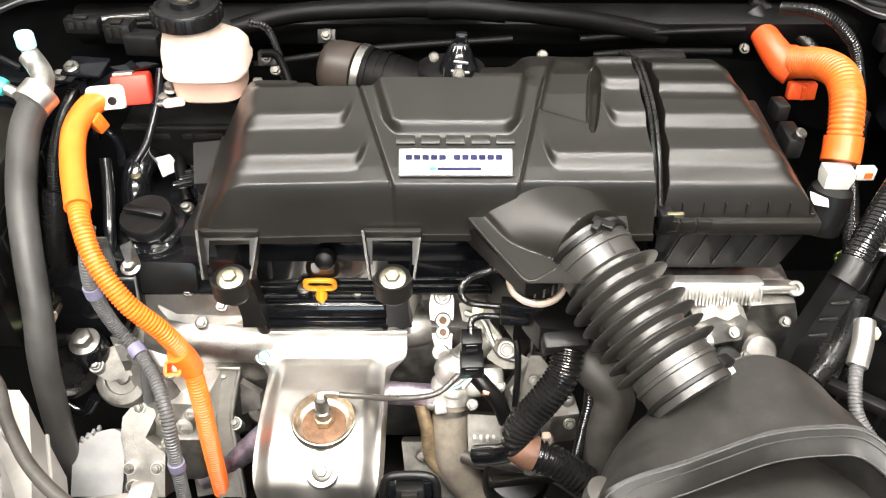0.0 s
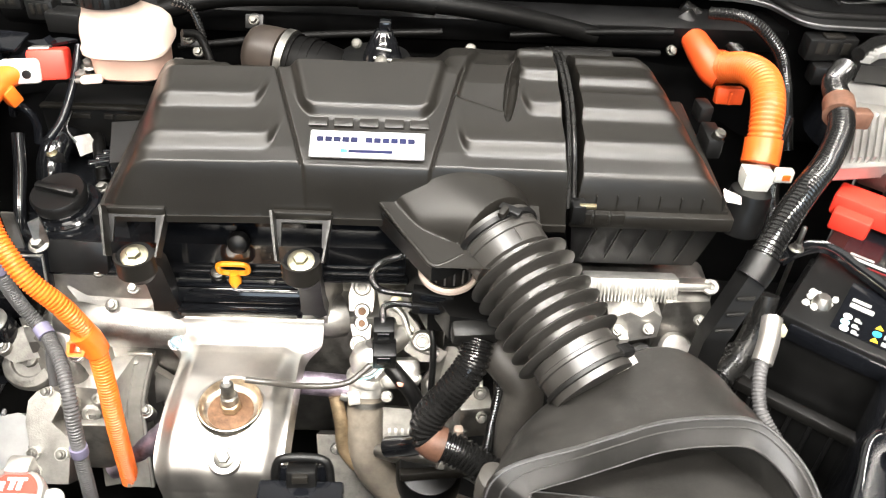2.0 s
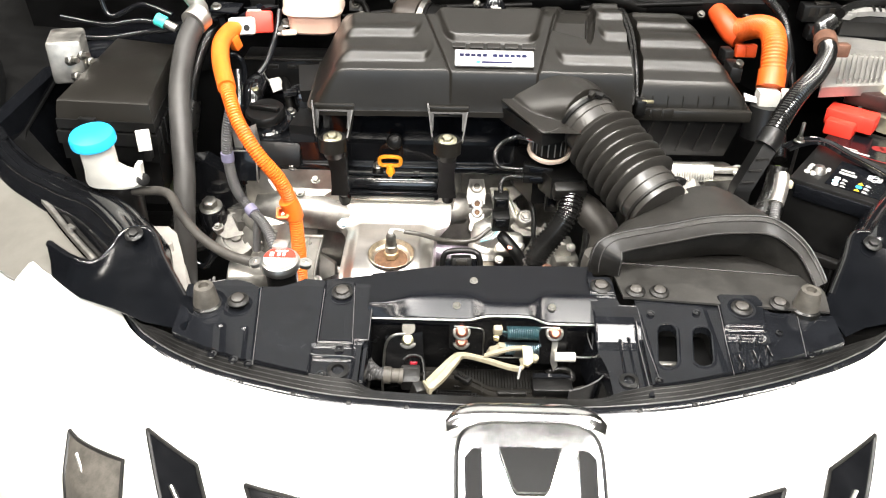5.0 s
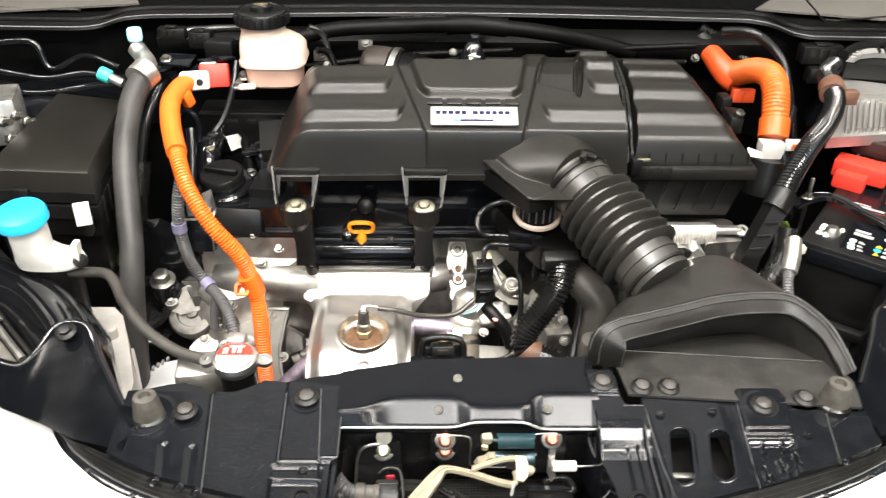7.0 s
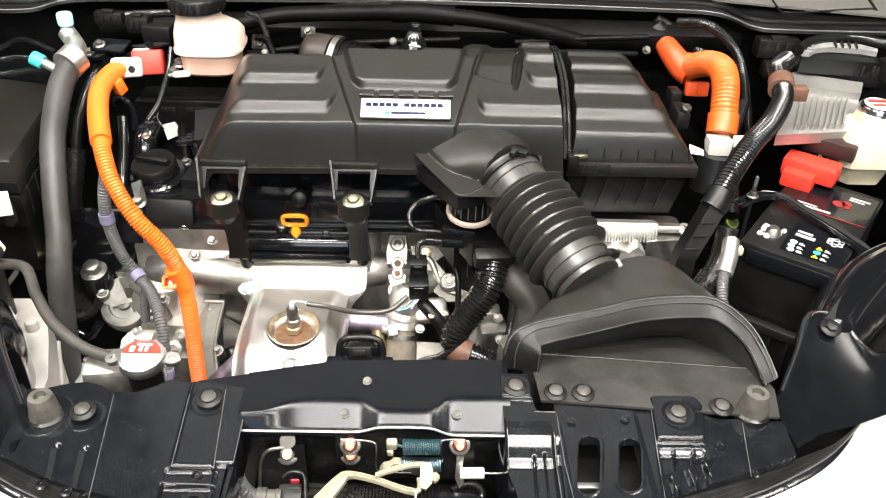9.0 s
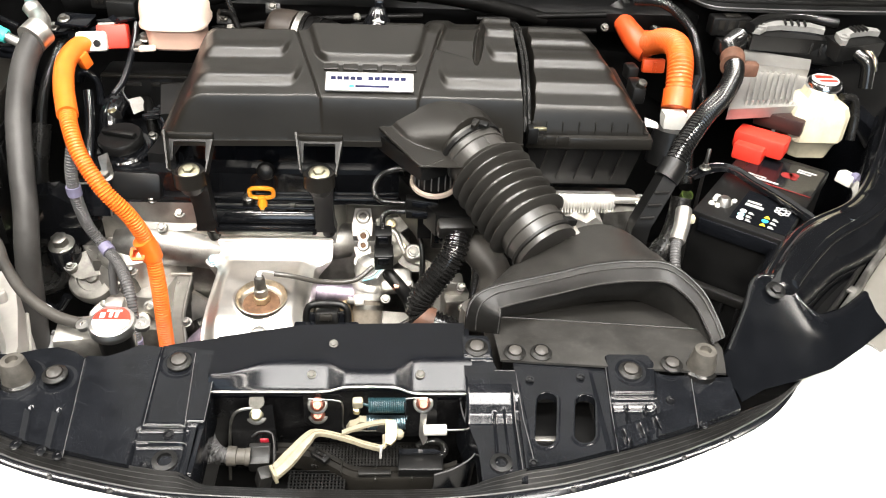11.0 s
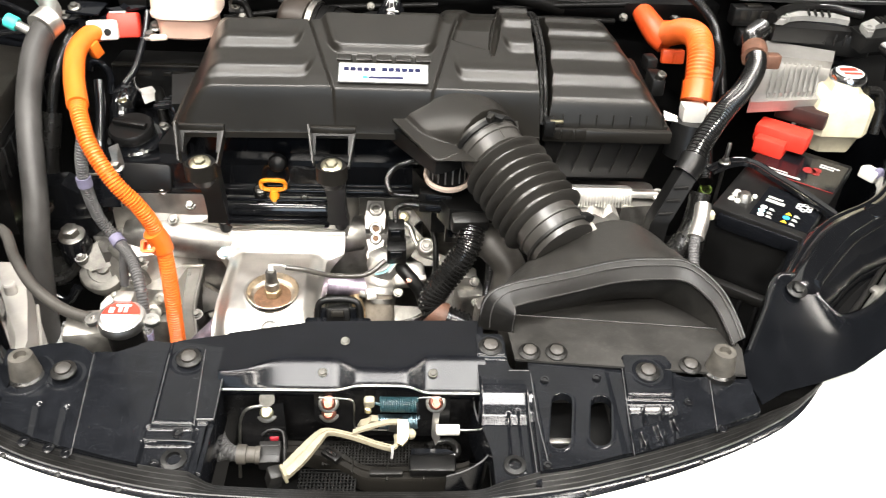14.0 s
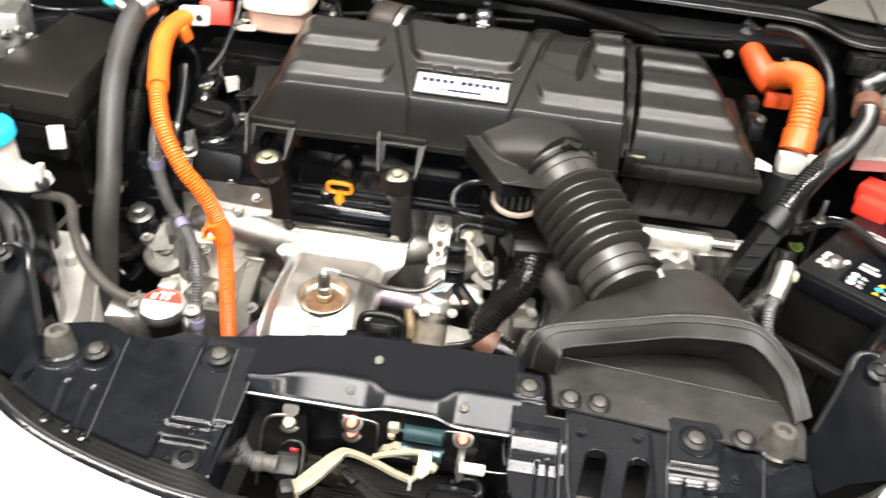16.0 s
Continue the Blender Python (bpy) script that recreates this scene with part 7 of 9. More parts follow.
apron([(-0.385, 0.335, 0.840), (-0.405, 0.345, 0.838), (-0.452, 0.415, 0.852), (-0.475, 0.455, 0.866), (-0.497, 0.465, 0.868), (-0.52, 0.458, 0.864), (-0.531, 0.430, 0.852), (-0.549, 0.412, 0.842), (-0.585, 0.424, 0.842), (-0.63, 0.455, 0.845)], [(-0.388, 0.288, 0.831), (-0.45, 0.312, 0.824), (-0.50, 0.338, 0.824), (-0.56, 0.374, 0.812), (-0.62, 0.426, 0.806)], (-0.495, 0.442, 0.874))


def bay():
    """Dark walls and floor that close the engine bay."""
    t = thing("bay_wall", "dark painted engine bay walls", "body panel", kind="structure")
    part("firewall", box((X0, 1.27, 0.70), (1.7, 0.03, 0.62)), FIREWALL, t)
    part("side_wall", box((-0.86, 0.82, 0.66), (0.03, 0.95, 0.42)), SATIN, t)
    part("side_wall", box((0.93, 0.82, 0.66), (0.03, 0.95, 0.42)), SATIN, t)
    part("under_tray", box((X0, 0.80, 0.40), (1.8, 1.1, 0.02)), PLASTIC_DARK, t)
    part("front_wall", box((X0, 0.36, 0.60), (1.1, 0.02, 0.4)), PLASTIC_DARK, t)
    part("strut_tower", lathe([(0.12, 0.0), (0.11, 0.06), (0.05, 0.07)], (-0.72, 1.08, 0.86), (0, 0, 1), 32), SATIN, t)
    part("strut_tower", lathe([(0.12, 0.0), (0.11, 0.04), (0.05, 0.05)], (0.80, 1.10, 0.86), (0, 0, 1), 32), SATIN, t)


bay()


def cowl():
    t = thing("cowl", "black cowl panel with a rubber bonnet seal", "cowl", kind="structure")
    line = [(-0.95, 1.155, 1.035), (-0.76, 1.145, 1.036), (-0.66, 1.15, 1.037), (-0.60, 1.19, 1.043), (-0.45, 1.20, 1.045), (0.0, 1.215, 1.048), (0.45, 1.21, 1.045), (0.575, 1.20, 1.043), (0.63, 1.145, 1.037), (0.70, 1.135, 1.036), (0.9, 1.14, 1.035), (1.05, 1.15, 1.035)]
    sp = spline(line, 0.012)
    part("seal", sweep(sp, 0.0095, 12), HOSE_BLACK, t, "black rubber bonnet seal")
    part("seal_lip", loft([[p + V(0, -0.006, 0.002), p + V(0, -0.022, -0.004), p + V(0, -0.024, -0.010), p + V(0, -0.004, -0.012)] for p in sp]), CASE, t)
    # Pale line put in as the highlight along the seal lip.
    part("seal_edge", sweep([p + V(0, -0.0225, -0.0045) for p in sp], 0.0016, 6), CONDUIT_GREY, t, "pale line drawn as a highlight on the seal")
    part("drop", loft([[p + V(0, 0.0, -0.004), p + V(0, 0.03, -0.05), p + V(0, 0.06, -0.25)] for p in sp]), FIREWALL, t)
    part("top_panel", loft([[p + V(0, 0.004, 0.0), V(p.x, max(p.y + 0.03, 1.30), 1.035), V(p.x, 1.42, 1.045), V(p.x, 1.47, 1.075)] for p in sp]), FIREWALL, t)
    part("cross_rail", box((X0, 1.19, 0.985), (1.2, 0.05, 0.05), 0.012, (20, 0, 0)), FIREWALL, t)
    for s, pts in ((-1, [(-0.93, 1.17, 1.040), (-0.595, 1.205, 1.052), (-0.64, 1.30, 1.062), (-0.73, 1.40, 1.072), (-0.93, 1.46, 1.08)]), (1, [(0.575, 1.215, 1.052), (1.0, 1.15, 1.040), (1.0, 1.46, 1.08), (0.78, 1.41, 1.072), (0.66, 1.30, 1.062)])):
        part("corner_panel", slab(pts, 0.004), PAINT_SHADED, t, "white cowl corner panel coloured grey for shade")
        seam = [(-0.93, 1.200), (-0.715, 1.188), (-0.705, 1.196), (-0.70, 1.33), (-0.71, 1.40)] if s < 0 else [(0.690, 1.40), (0.690, 1.185), (0.697, 1.172), (0.72, 1.170), (0.80, 1.186), (0.868, 1.196), (0.876, 1.206), (0.895, 1.44)]
        part("panel_seam", sweep(spline([(x, y, 1.0445 + 0.135 * (y - 1.17) - 0.004 * (x < 0)) for x, y in seam], 0.008), 0.0022, 6), CASE, t, "dark panel gap")
    w = thing("windscreen", "dark raked windscreen glass", "windscreen", kind="structure")
    part("glass", slab([(-0.75, 1.47, 1.07), (0.82, 1.47, 1.07), (0.72, 2.1, 1.50), (-0.65, 2.1, 1.50)], 0.005), GLASS, w)
    wp = thing("wiper", "black windscreen wiper resting on the cowl", "wiper")
    part("blade", pipe([(-0.55, 1.52, 1.11), (-0.2, 1.44, 1.085), (0.04, 1.40, 1.072), (0.4, 1.43, 1.085), (0.95, 1.52, 1.11)], 0.009, 10), RUBBER, wp)
    part("arm", pipe([(0.45, 1.38, 1.07), (0.50, 1.43, 1.10), (0.40, 1.47, 1.11), (0.2, 1.49, 1.12)], 0.010, 10), PLASTIC_DARK, wp)


cowl()


# Unseen bonnet, assumed open; its dark pad blocks light and darkens reflections.
def bonnet():
    t = thing("bonnet", "raised white bonnet with a black insulation pad", "bonnet")
    rows = []
    for i in range(15):
        k = i / 14
        y, z = 1.41 - 0.55 * k, 1.17 + 0.84 * k + 0.05 * math.sin(k * math.pi)
        w = 0.76 - 0.14 * k * k
        rows.append([V(X0 + w * u, y - 0.06 * k * u * u, z - 0.03 * u * u) for u in np.linspace(-1, 1, 21)])
    part("inner_skin", thicken(loft(rows[2:]), 0.012), PAINT_WHITE, t)
    part("insulation_pad", thicken(loft([r[1:-1] for r in rows[:-1]]), -0.016), PLASTIC_DARK, t, "black insulation pad")


bonnet()


def rear_parts():
    t = thing("intake_pipe", "dark rubber intake hose with a metal clamp behind the cover", "hose")
    part("hose", lathe([(0.030, -0.030), (0.036, -0.026), (0.0395, -0.016), (0.0405, 0.0), (0.0405, 0.020)], (-0.136, 1.033, 0.991), (0.94, -0.33, -0.03), 36), HOSE_DARK, t)
    part("clamp", pipe([(-0.116, 1.026, 0.990), (-0.106, 1.023, 0.989)], 0.0425, 32, 0.003), STEEL, t, "metal hose clamp")
    for k in range(4):
        part("ring", pipe([(-0.104 + 0.012 * k, 1.022 - 0.004 * k, 0.988 - 0.001 * k), (-0.099 + 0.012 * k, 1.0205 - 0.004 * k, 0.9876 - 0.001 * k)], 0.0405 - 0.0015 * (k % 2), 32, 0.003), HOSE_BLACK, t)
    part("neck", pipe([(-0.104, 1.022, 0.988), (-0.06, 1.006, 0.984), (-0.02, 0.99, 0.972)], 0.038, 28, 0.006), HOSE_BLACK, t)
    m = thing("air_flow_sensor", "black sensor housing with a wire plug behind the cover", "sensor")
    part("housing", lathe([(0.05, -0.06), (0.05, 0.02), (0.045, 0.03), (0.03, 0.034)], (0.01, 1.0, 0.985), (0, 0.1, 1), 32), PLASTIC_DARK, m)
    part("plug", lathe([(0.030, -0.012), (0.029, 0.0), (0.025, 0.014), (0.018, 0.030), (0.012, 0.044), (0.009, 0.046)], (0.02, 0.982, 1.012), (0.05, 0.12, 1), 24), GLOSS, m)
    part("plug_top", box((0.024, 0.988, 1.062), (0.016, 0.014, 0.016), 0.003), GLOSS, m)
    # Three bright bars draw the glints on the glossy plug.
    for k in range(3):
        part("plug_rib", box((0.021 + 0.001 * k, 0.956 + 0.0050 * k, 1.018 + 0.011 * k), (0.030 - 0.005 * k, 0.004, 0.0035), 0.001, (-15, 8, 0)), CAP_METAL, m, "small bright metallic piece")
    part("bolt", hexbolt((0.02, 0.958, 1.026), (0, -0.8, 0.5), 0.006, 0.009, 0.006), BOLT_DULL, m)
    part("bolt", hexbolt((-0.012, 0.97, 1.045), (0, -0.8, 0.5), 0.005, 0.007, 0.005), BOLT_DULL, m)
    h = thing("vacuum_hose", "thick black hose along the firewall", "hose")
    part("hose", pipe([(-0.30, 1.10, 1.02), (-0.22, 1.12, 1.034), (-0.1, 1.13, 1.038), (0.0, 1.12, 1.044), (0.09, 1.115, 1.041), (0.17, 1.12, 1.030), (0.25, 1.13, 1.012), (0.33, 1.14, 0.99)], 0.014, 18), HOSE_BLACK, h)
    part("sleeve", pipe([(-0.02, 1.122, 1.043), (0.03, 1.118, 1.045), (0.09, 1.115, 1.041)], 0.0170, 18), HOSE_BLACK, h)
    for n, pts in enumerate(([(-0.27, 1.06, 0.985), (-0.1, 1.08, 1.0), (0.1, 1.10, 1.005)], [(0.2, 1.12, 0.995), (0.32, 1.13, 1.0), (0.44, 1.12, 1.01)], [(0.22, 1.10, 0.98), (0.3, 1.09, 0.99), (0.42, 1.10, 0.985)], [(-0.24, 0.99, 1.04), (-0.22, 1.0, 1.03), (-0.205, 0.98, 0.99), (-0.21, 0.95, 0.97)])):
        w = thing("rear_wire", "thin black wire lead behind the engine", "cable", group="rear wires")
        part("lead", pipe(pts, 0.0055, 10), HOSE_BLACK, w)
    b = thing("rear_bracket", "small steel brackets with bolts along the firewall", "bracket")
    part("white_block", box((0.30, 1.07, 0.985), (0.09, 0.02, 0.028), 0.005), PLASTIC_DUSTY, b)
    for p, mm in (((-0.225, 1.0, 1.01), BOLT_DULL), ((0.14, 1.06, 1.0), BOLT_DULL), ((0.43, 1.08, 1.0), BOLT_DULL)):
        part("bolt", hexbolt(p, (0, -0.8, 0.6), 0.005, 0.008, 0.007), mm, b)
    part("clip", box((-0.165, 1.09, 1.01), (0.014, 0.01, 0.03), 0.003), ALU_DULL, b)
    l = thing("injector_block", "small connectors along the air box side", "connector")
    part("block", box((0.462, 0.93, 0.945), (0.022, 0.05, 0.03), 0.004), PLASTIC_DARK, l)
    part("cap", lathe([(0.008, 0), (0.008, 0.012), (0.006, 0.014)], (0.463, 0.915, 0.958), (0.2, -0.4, 0.9), 18), BOLT_DULL, l)
    part("side_block", box((0.468, 1.0, 0.95), (0.02, 0.03, 0.025), 0.004, (0, 0, 8)), PLASTIC_DARK, l)
    br = thing("cable_bracket", "black stamped bracket holding the orange plug", "bracket")
    part("shelf", box((-0.475, 0.99, 1.02), (0.055, 0.04, 0.005), 0.002, (8, 0, -8)), SATIN, br)
    part("leg", slab([(-0.44, 0.985, 1.02), (-0.395, 0.99, 1.025), (-0.375, 0.985, 1.025), (-0.42, 0.975, 1.018)], 0.004, 0.001), SATIN, br)
    part("strut", pipe([(-0.375, 0.985, 1.02), (-0.378, 0.955, 0.99), (-0.39, 0.92, 0.95), (-0.405, 0.90, 0.93)], 0.0055, 10), SATIN, br)
    part("bolt", hexbolt((-0.492, 0.985, 1.023), (0, -0.3, 1), 0.006, 0.010, 0.006), STEEL, br)
    for p in ((-0.37, 0.958, 0.988), (-0.362, 0.972, 0.998)):
        part("bolt", hexbolt(p, (0, -0.3, 1), 0.0075, 0.011, 0.008), STEEL, br)
    for k, pts in enumerate(([(-0.83, 1.10, 1.01), (-0.76, 1.10, 1.01), (-0.735, 1.09, 0.965), (-0.67, 1.09, 0.99), (-0.60, 1.06, 0.98)], [(-0.83, 1.08, 0.965), (-0.74, 1.07, 0.955), (-0.67, 1.07, 0.965), (-0.60, 1.05, 0.965), (-0.51, 1.02, 0.99)], [(-0.83, 1.05, 0.94), (-0.74, 1.05, 0.935), (-0.65, 1.05, 0.95), (-0.58, 1.03, 0.965), (-0.48, 1.0, 1.0)])):
        q = thing("brake_line", "thin black metal brake pipe along the firewall", "pipe", group="brake pipes")
        part("line", pipe(pts, 0.0055, 10), GLOSS, q)
    a = thing("brake_modulator", "cast brake modulator block with pipe fittings", "modulator")
    part("block", box((-0.765, 0.94, 0.94), (0.06, 0.08, 0.08), 0.006, (0, 0, 15)), ALU, a)
    for p in ((-0.735, 0.915, 0.95), (-0.73, 0.935, 0.93), (-0.745, 0.90, 0.915), (-0.75, 0.90, 0.945)):
        part("fitting", lathe([(0.009, 0), (0.009, 0.01), (0.006, 0.012), (0.006, 0.025)], p, (0.8, -0.4, 0.2), 6), STEEL, a)
    j = thing("wire_connector", "black wire connector on the firewall", "connector", group="wire connectors")
    part("body", box((-0.42, 1.07, 1.015), (0.05, 0.03, 0.03), 0.004, (0, 0, -5)), PLASTIC_DARK, j)
    part("wire", pipe([(-0.50, 1.09, 1.035), (-0.46, 1.10, 1.037), (-0.38, 1.10, 1.04), (-0.34, 1.08, 1.035)], 0.007, 10), CONDUIT, j)


rear_parts()


def firewall_wiring():
    def lead(name, label, pts, r, mm, ribbed=False):
        w = thing("wire_loom", label, "cable", group="firewall wiring")
        part("sleeve", corrugated(pts, r, 0.0046, 0.0011, 12) if ribbed else pipe(pts, r, 12), mm, w)
        return w
    lead("", "black ribbed wire loom dropping behind the orange cable", [(0.50, 1.16, 1.025), (0.549, 1.13, 1.03), (0.599, 1.12, 0.993), (0.626, 1.12, 0.946), (0.64, 1.11, 0.90), (0.65, 1.08, 0.84)], 0.0095, CONDUIT, True)
    lead("", "black rubber wire loom crossing above the orange cable", [(0.47, 1.20, 1.02), (0.52, 1.19, 0.99), (0.57, 1.16, 0.955), (0.61, 1.12, 0.91), (0.625, 1.08, 0.87)], 0.010, RUBBER)
    lead("", "black ribbed wire loom beneath the cable duct", [(0.60, 1.02, 0.93), (0.575, 0.97, 0.90), (0.56, 0.90, 0.86), (0.545, 0.82, 0.82)], 0.012, CONDUIT, True)
    w = lead("", "black taped wire loom with white stripes along the firewall", [(-0.20, 1.13, 1.03), (-0.12, 1.15, 1.036), (-0.02, 1.155, 1.04), (0.06, 1.15, 1.04)], 0.011, RUBBER)
    for x in (-0.13, -0.08, -0.02):
        part("stripe", box((x, 1.141, 1.046), (0.04, 0.002, 0.002), 0.0005), GREY_PRINT, w)
    lead("", "thin black wire loom beside the reservoir", [(-0.255, 1.02, 1.07), (-0.235, 1.03, 1.055), (-0.222, 1.02, 1.02), (-0.215, 1.0, 0.98)], 0.0055, CONDUIT, True)
    for x, y, z, w, d, h, rz in ((-0.505, 1.085, 1.035, 0.05, 0.02, 0.022, -4), (-0.455, 1.085, 1.026, 0.04, 0.03, 0.03, -4), (0.672, 1.115, 1.0, 0.075, 0.03, 0.035, 3), (0.70, 1.10, 0.965, 0.10, 0.03, 0.03, 0)):
        c = thing("wire_connector", "black wire connector on the firewall", "connector", group="wire connectors")
        part("body", box((x, y, z), (w, d, h), 0.004, (0, 0, rz)), PLASTIC_DARK, c)
        for k in range(3):
            part("slot", box((x + w * (k - 1) * 0.25, y - d / 2 - 0.0005, z + h * 0.1), (w * 0.16, 0.002, h * 0.5), 0.0005, (0, 0, rz)), PLASTIC, c)
        part("latch", box((x, y - d * 0.2, z + h / 2 + 0.002), (w * 0.4, d * 0.5, 0.004), 0.001, (0, 0, rz)), PLASTIC, c)
    for p, mm in (((0.70, 1.075, 0.99), BOLT_DULL), ((0.60, 1.05, 0.905), BOLT_DULL), ((-0.235, 1.0, 1.028), BOLT_DULL), ((-0.165, 1.08, 1.02), BOLT_DULL)):
        c = thing("firewall_bolt", "small plated bolt with a clip on the firewall", "bolt", group="firewall bolts")
        part("seat", box(V(*p) + V(0, 0.006, -0.004), (0.026, 0.006, 0.02), 0.002, (-30, 0, 0)), PLASTIC_DARK, c)
        part("head", hexbolt(p, (0, -0.7, 0.7), 0.005, 0.008, 0.007), mm, c)
    b = thing("pipe_bracket", "black stepped steel bracket over the orange plug", "bracket")
    part("top", box((-0.512, 1.0, 1.0), (0.045, 0.03, 0.006), 0.002, (5, 0, -6)), SATIN, b)
    part("drop", slab([(-0.49, 0.985, 1.003), (-0.478, 0.985, 1.003), (-0.47, 0.975, 0.975), (-0.482, 0.975, 0.975)], 0.004, 0.001), SATIN, b)
    part("arm", slab([(-0.478, 0.985, 0.99), (-0.41, 0.99, 1.028), (-0.40, 0.98, 1.026), (-0.47, 0.97, 0.985)], 0.004, 0.001), SATIN, b)
    part("bolt", hexbolt((-0.515, 0.995, 1.004), (0, -0.3, 1), 0.006, 0.009, 0.007), STEEL, b)


firewall_wiring()


# ---- front panel ----
def clip_at(p, r=0.014):
    t = thing("push_clip", "round black plastic push clip in the front panel", "clip", group="push clips")
    part("head", lathe([(r, 0), (r, 0.002), (r * 0.72, 0.0045), (r * 0.66, 0.003)], p, (0, -0.12, 1), 26), PLASTIC_DUSTY, t)
    part("pin", lathe([(r * 0.62, 0.002), (r * 0.6, 0.006), (r * 0.3, 0.008)], p, (0, -0.12, 1), 22), HOSE_DUSTY, t)


def front():
    t = thing("radiator_cover", "black radiator support cover panels", "body panel")
    lip = [(-0.494, 0.354, 0.808), (-0.47, 0.329, 0.807), (-0.452, 0.309, 0.806), (-0.412, 0.279, 0.806), (-0.363, 0.252, 0.806), (-0.303, 0.230, 0.806), (-0.215, 0.207, 0.806), (-0.15, 0.198, 0.806), (-0.05, 0.192, 0.806), (0.04, 0.190, 0.806), (0.13, 0.193, 0.806), (0.223, 0.206, 0.806), (0.286, 0.222, 0.806), (0.353, 0.243, 0.806), (0.425, 0.272, 0.806), (0.489, 0.306, 0.806), (0.526, 0.332, 0.807), (0.565, 0.369, 0.808)]
    sp = spline(lip, 0.010)
    lx, ly = np.array([p.x for p in sp]), np.array([p.y for p in sp])

    def strip_width(x):
        return np.interp(x, [-0.49, -0.47, -0.418, -0.38, -0.17, -0.145, 0.135, 0.20, 0.353, 0.427, 0.489, 0.562], [0.0005, 0.002, 0.015, 0.0175, 0.0175, 0.006, 0.006, 0.0185, 0.0185, 0.0145, 0.009, 0.0005])

    def front_y(x):
        return np.interp(x, lx, ly) + strip_width(x) - 0.003

    def base_z(y):
        return 0.842 - 0.125 * np.clip(0.362 - y, -0.01, 1)

    def seat(x, y, spots):
        """Shallow round seats pressed round the clips."""
        out = 0
        for cx, cy in spots:
            r = np.sqrt((x - cx) ** 2 + (y - cy) ** 2)
            out = out + 0.0006 * np.exp(-((r - 0.0185) / 0.0022) ** 2)
        return out
    slots = [(0.2225, 0.2305, 0.256, 0.305), (0.2675, 0.2745, 0.260, 0.302)]

    def slot_gap(x, y):
        d = np.full_like(x, 1.0)
        for xa, xb, ya, yb in slots:
            c = xa + (y - ya) * (xb - xa) / (yb - ya)
            d = np.minimum(d, np.sqrt((x - c) ** 2 + np.maximum(0, np.maximum(ya - y, y - yb)) ** 2) - 0.0118)
        return d

    def right_in(x, y):
        back = 0.3605 + 0.009 * band(x, 0.306, 0.365, 0.0022) - 0.018 * sig((x - 0.368) / 0.003)
        return np.minimum(np.minimum(np.minimum(back - y, y - front_y(x)), np.minimum(x - 0.197, 0.457 - x)), slot_gap(x, y))

    def right_z(x, y):
        a, b = line_x(y, (0.308, 0.353), (0.304, 0.293)), line_x(y, (0.366, 0.350), (0.357, 0.300))
        on = band(x, a, b, 0.0007)
        z = base_z(y) + 0.0056 * on * sig((y - 0.3105) / 0.0009) - 0.0050 * on * sig((0.2985 - y) / 0.0016)
        z = z + 0.0050 * on * sig((0.2965 - y) / 0.001) * (ridge(x, y, (0.322, 0.30), (0.318, 0.245), 0.0012) + ridge(x, y, (0.344, 0.30), (0.339, 0.25), 0.0012))
        z = z - 0.0022 * sig((x - line_x(y, (0.409, 0.339), (0.399, 0.266))) / 0.0006)
        z = z + 0.0007 * np.exp(-((slot_gap(x, y) - 0.0018) / 0.0013) ** 2)
        z = z - 0.0012 * sig((x - line_x(y, (0.288, 0.36), (0.291, 0.24))) / 0.0008) * sig((line_x(y, (0.306, 0.36), (0.300, 0.24)) - x) / 0.0008)
        return z + seat(x, y, ((0.335, 0.344),)) + 0.0008 * ridge(x, y, (0.200, 0.335), (0.205, 0.235), 0.0012)
    part("tray", stamped(0.195, 0.459, 0.19, 0.378, 0.0014, right_z, right_in), TRAY, t)

    def column_in(x, y):
        left = line_x(y, (0.138, 0.40), (0.138, 0.30)) + 0.012 * sig((0.268 - y) / 0.010)
        back = 0.402 - 0.052 * sig((x - 0.173) / 0.0012)
        return np.minimum(np.minimum(back - y, y - 0.206), np.minimum(x - left, 0.1985 - x))

    def column_z(x, y):
        z = np.interp(y, [0.20, 0.25, 0.284, 0.296, 0.306, 0.318, 0.328, 0.336, 0.345, 0.40], [0.810, 0.815, 0.818, 0.8225, 0.8285, 0.8345, 0.8380, 0.8395, 0.8405, 0.8425])
        z = z + 0.0065 * sig((y - 0.3665) / 0.0007) * sig((0.1725 - x) / 0.0007)
        z = z + 0.0050 * sig((x - 0.1915) / 0.0007) * sig((0.322 - y) / 0.003)
        z = z + 0.0022 * (ridge(x, y, (0.170, 0.297), (0.168, 0.235), 0.0012) + ridge(x, y, (0.181, 0.300), (0.182, 0.225), 0.0010))
        return z + 0.0022 * sig((0.1395 - x) / 0.0006) * sig((0.34 - y) / 0.004) + seat(x, y, ((0.154, 0.380),))
    part("tray", stamped(0.136, 0.200, 0.205, 0.404, 0.0011, column_z, column_in, 0.03), TRAY, t)
    part("column_socket", lathe([(0.012, 0), (0.012, 0.003), (0.007, 0.004), (0.006, -0.004)], (0.172, 0.232, 0.813), (0, -0.1, 1), 22), PLASTIC_DARK, t)

    def left_in(x, y):
        back = np.interp(x, [-0.42, -0.385, -0.362, -0.342, -0.322, -0.307, -0.279, -0.262, -0.248, -0.214, -0.15], [0.372, 0.376, 0.384, 0.387, 0.380, 0.369, 0.369, 0.378, 0.389, 0.384, 0.378])
        edge = -0.1515 - 0.009 * sig((0.276 - y) / 0.0008)
        return np.minimum(np.minimum(back - y, y - front_y(x)), np.minimum(x + 0.405, edge - x))

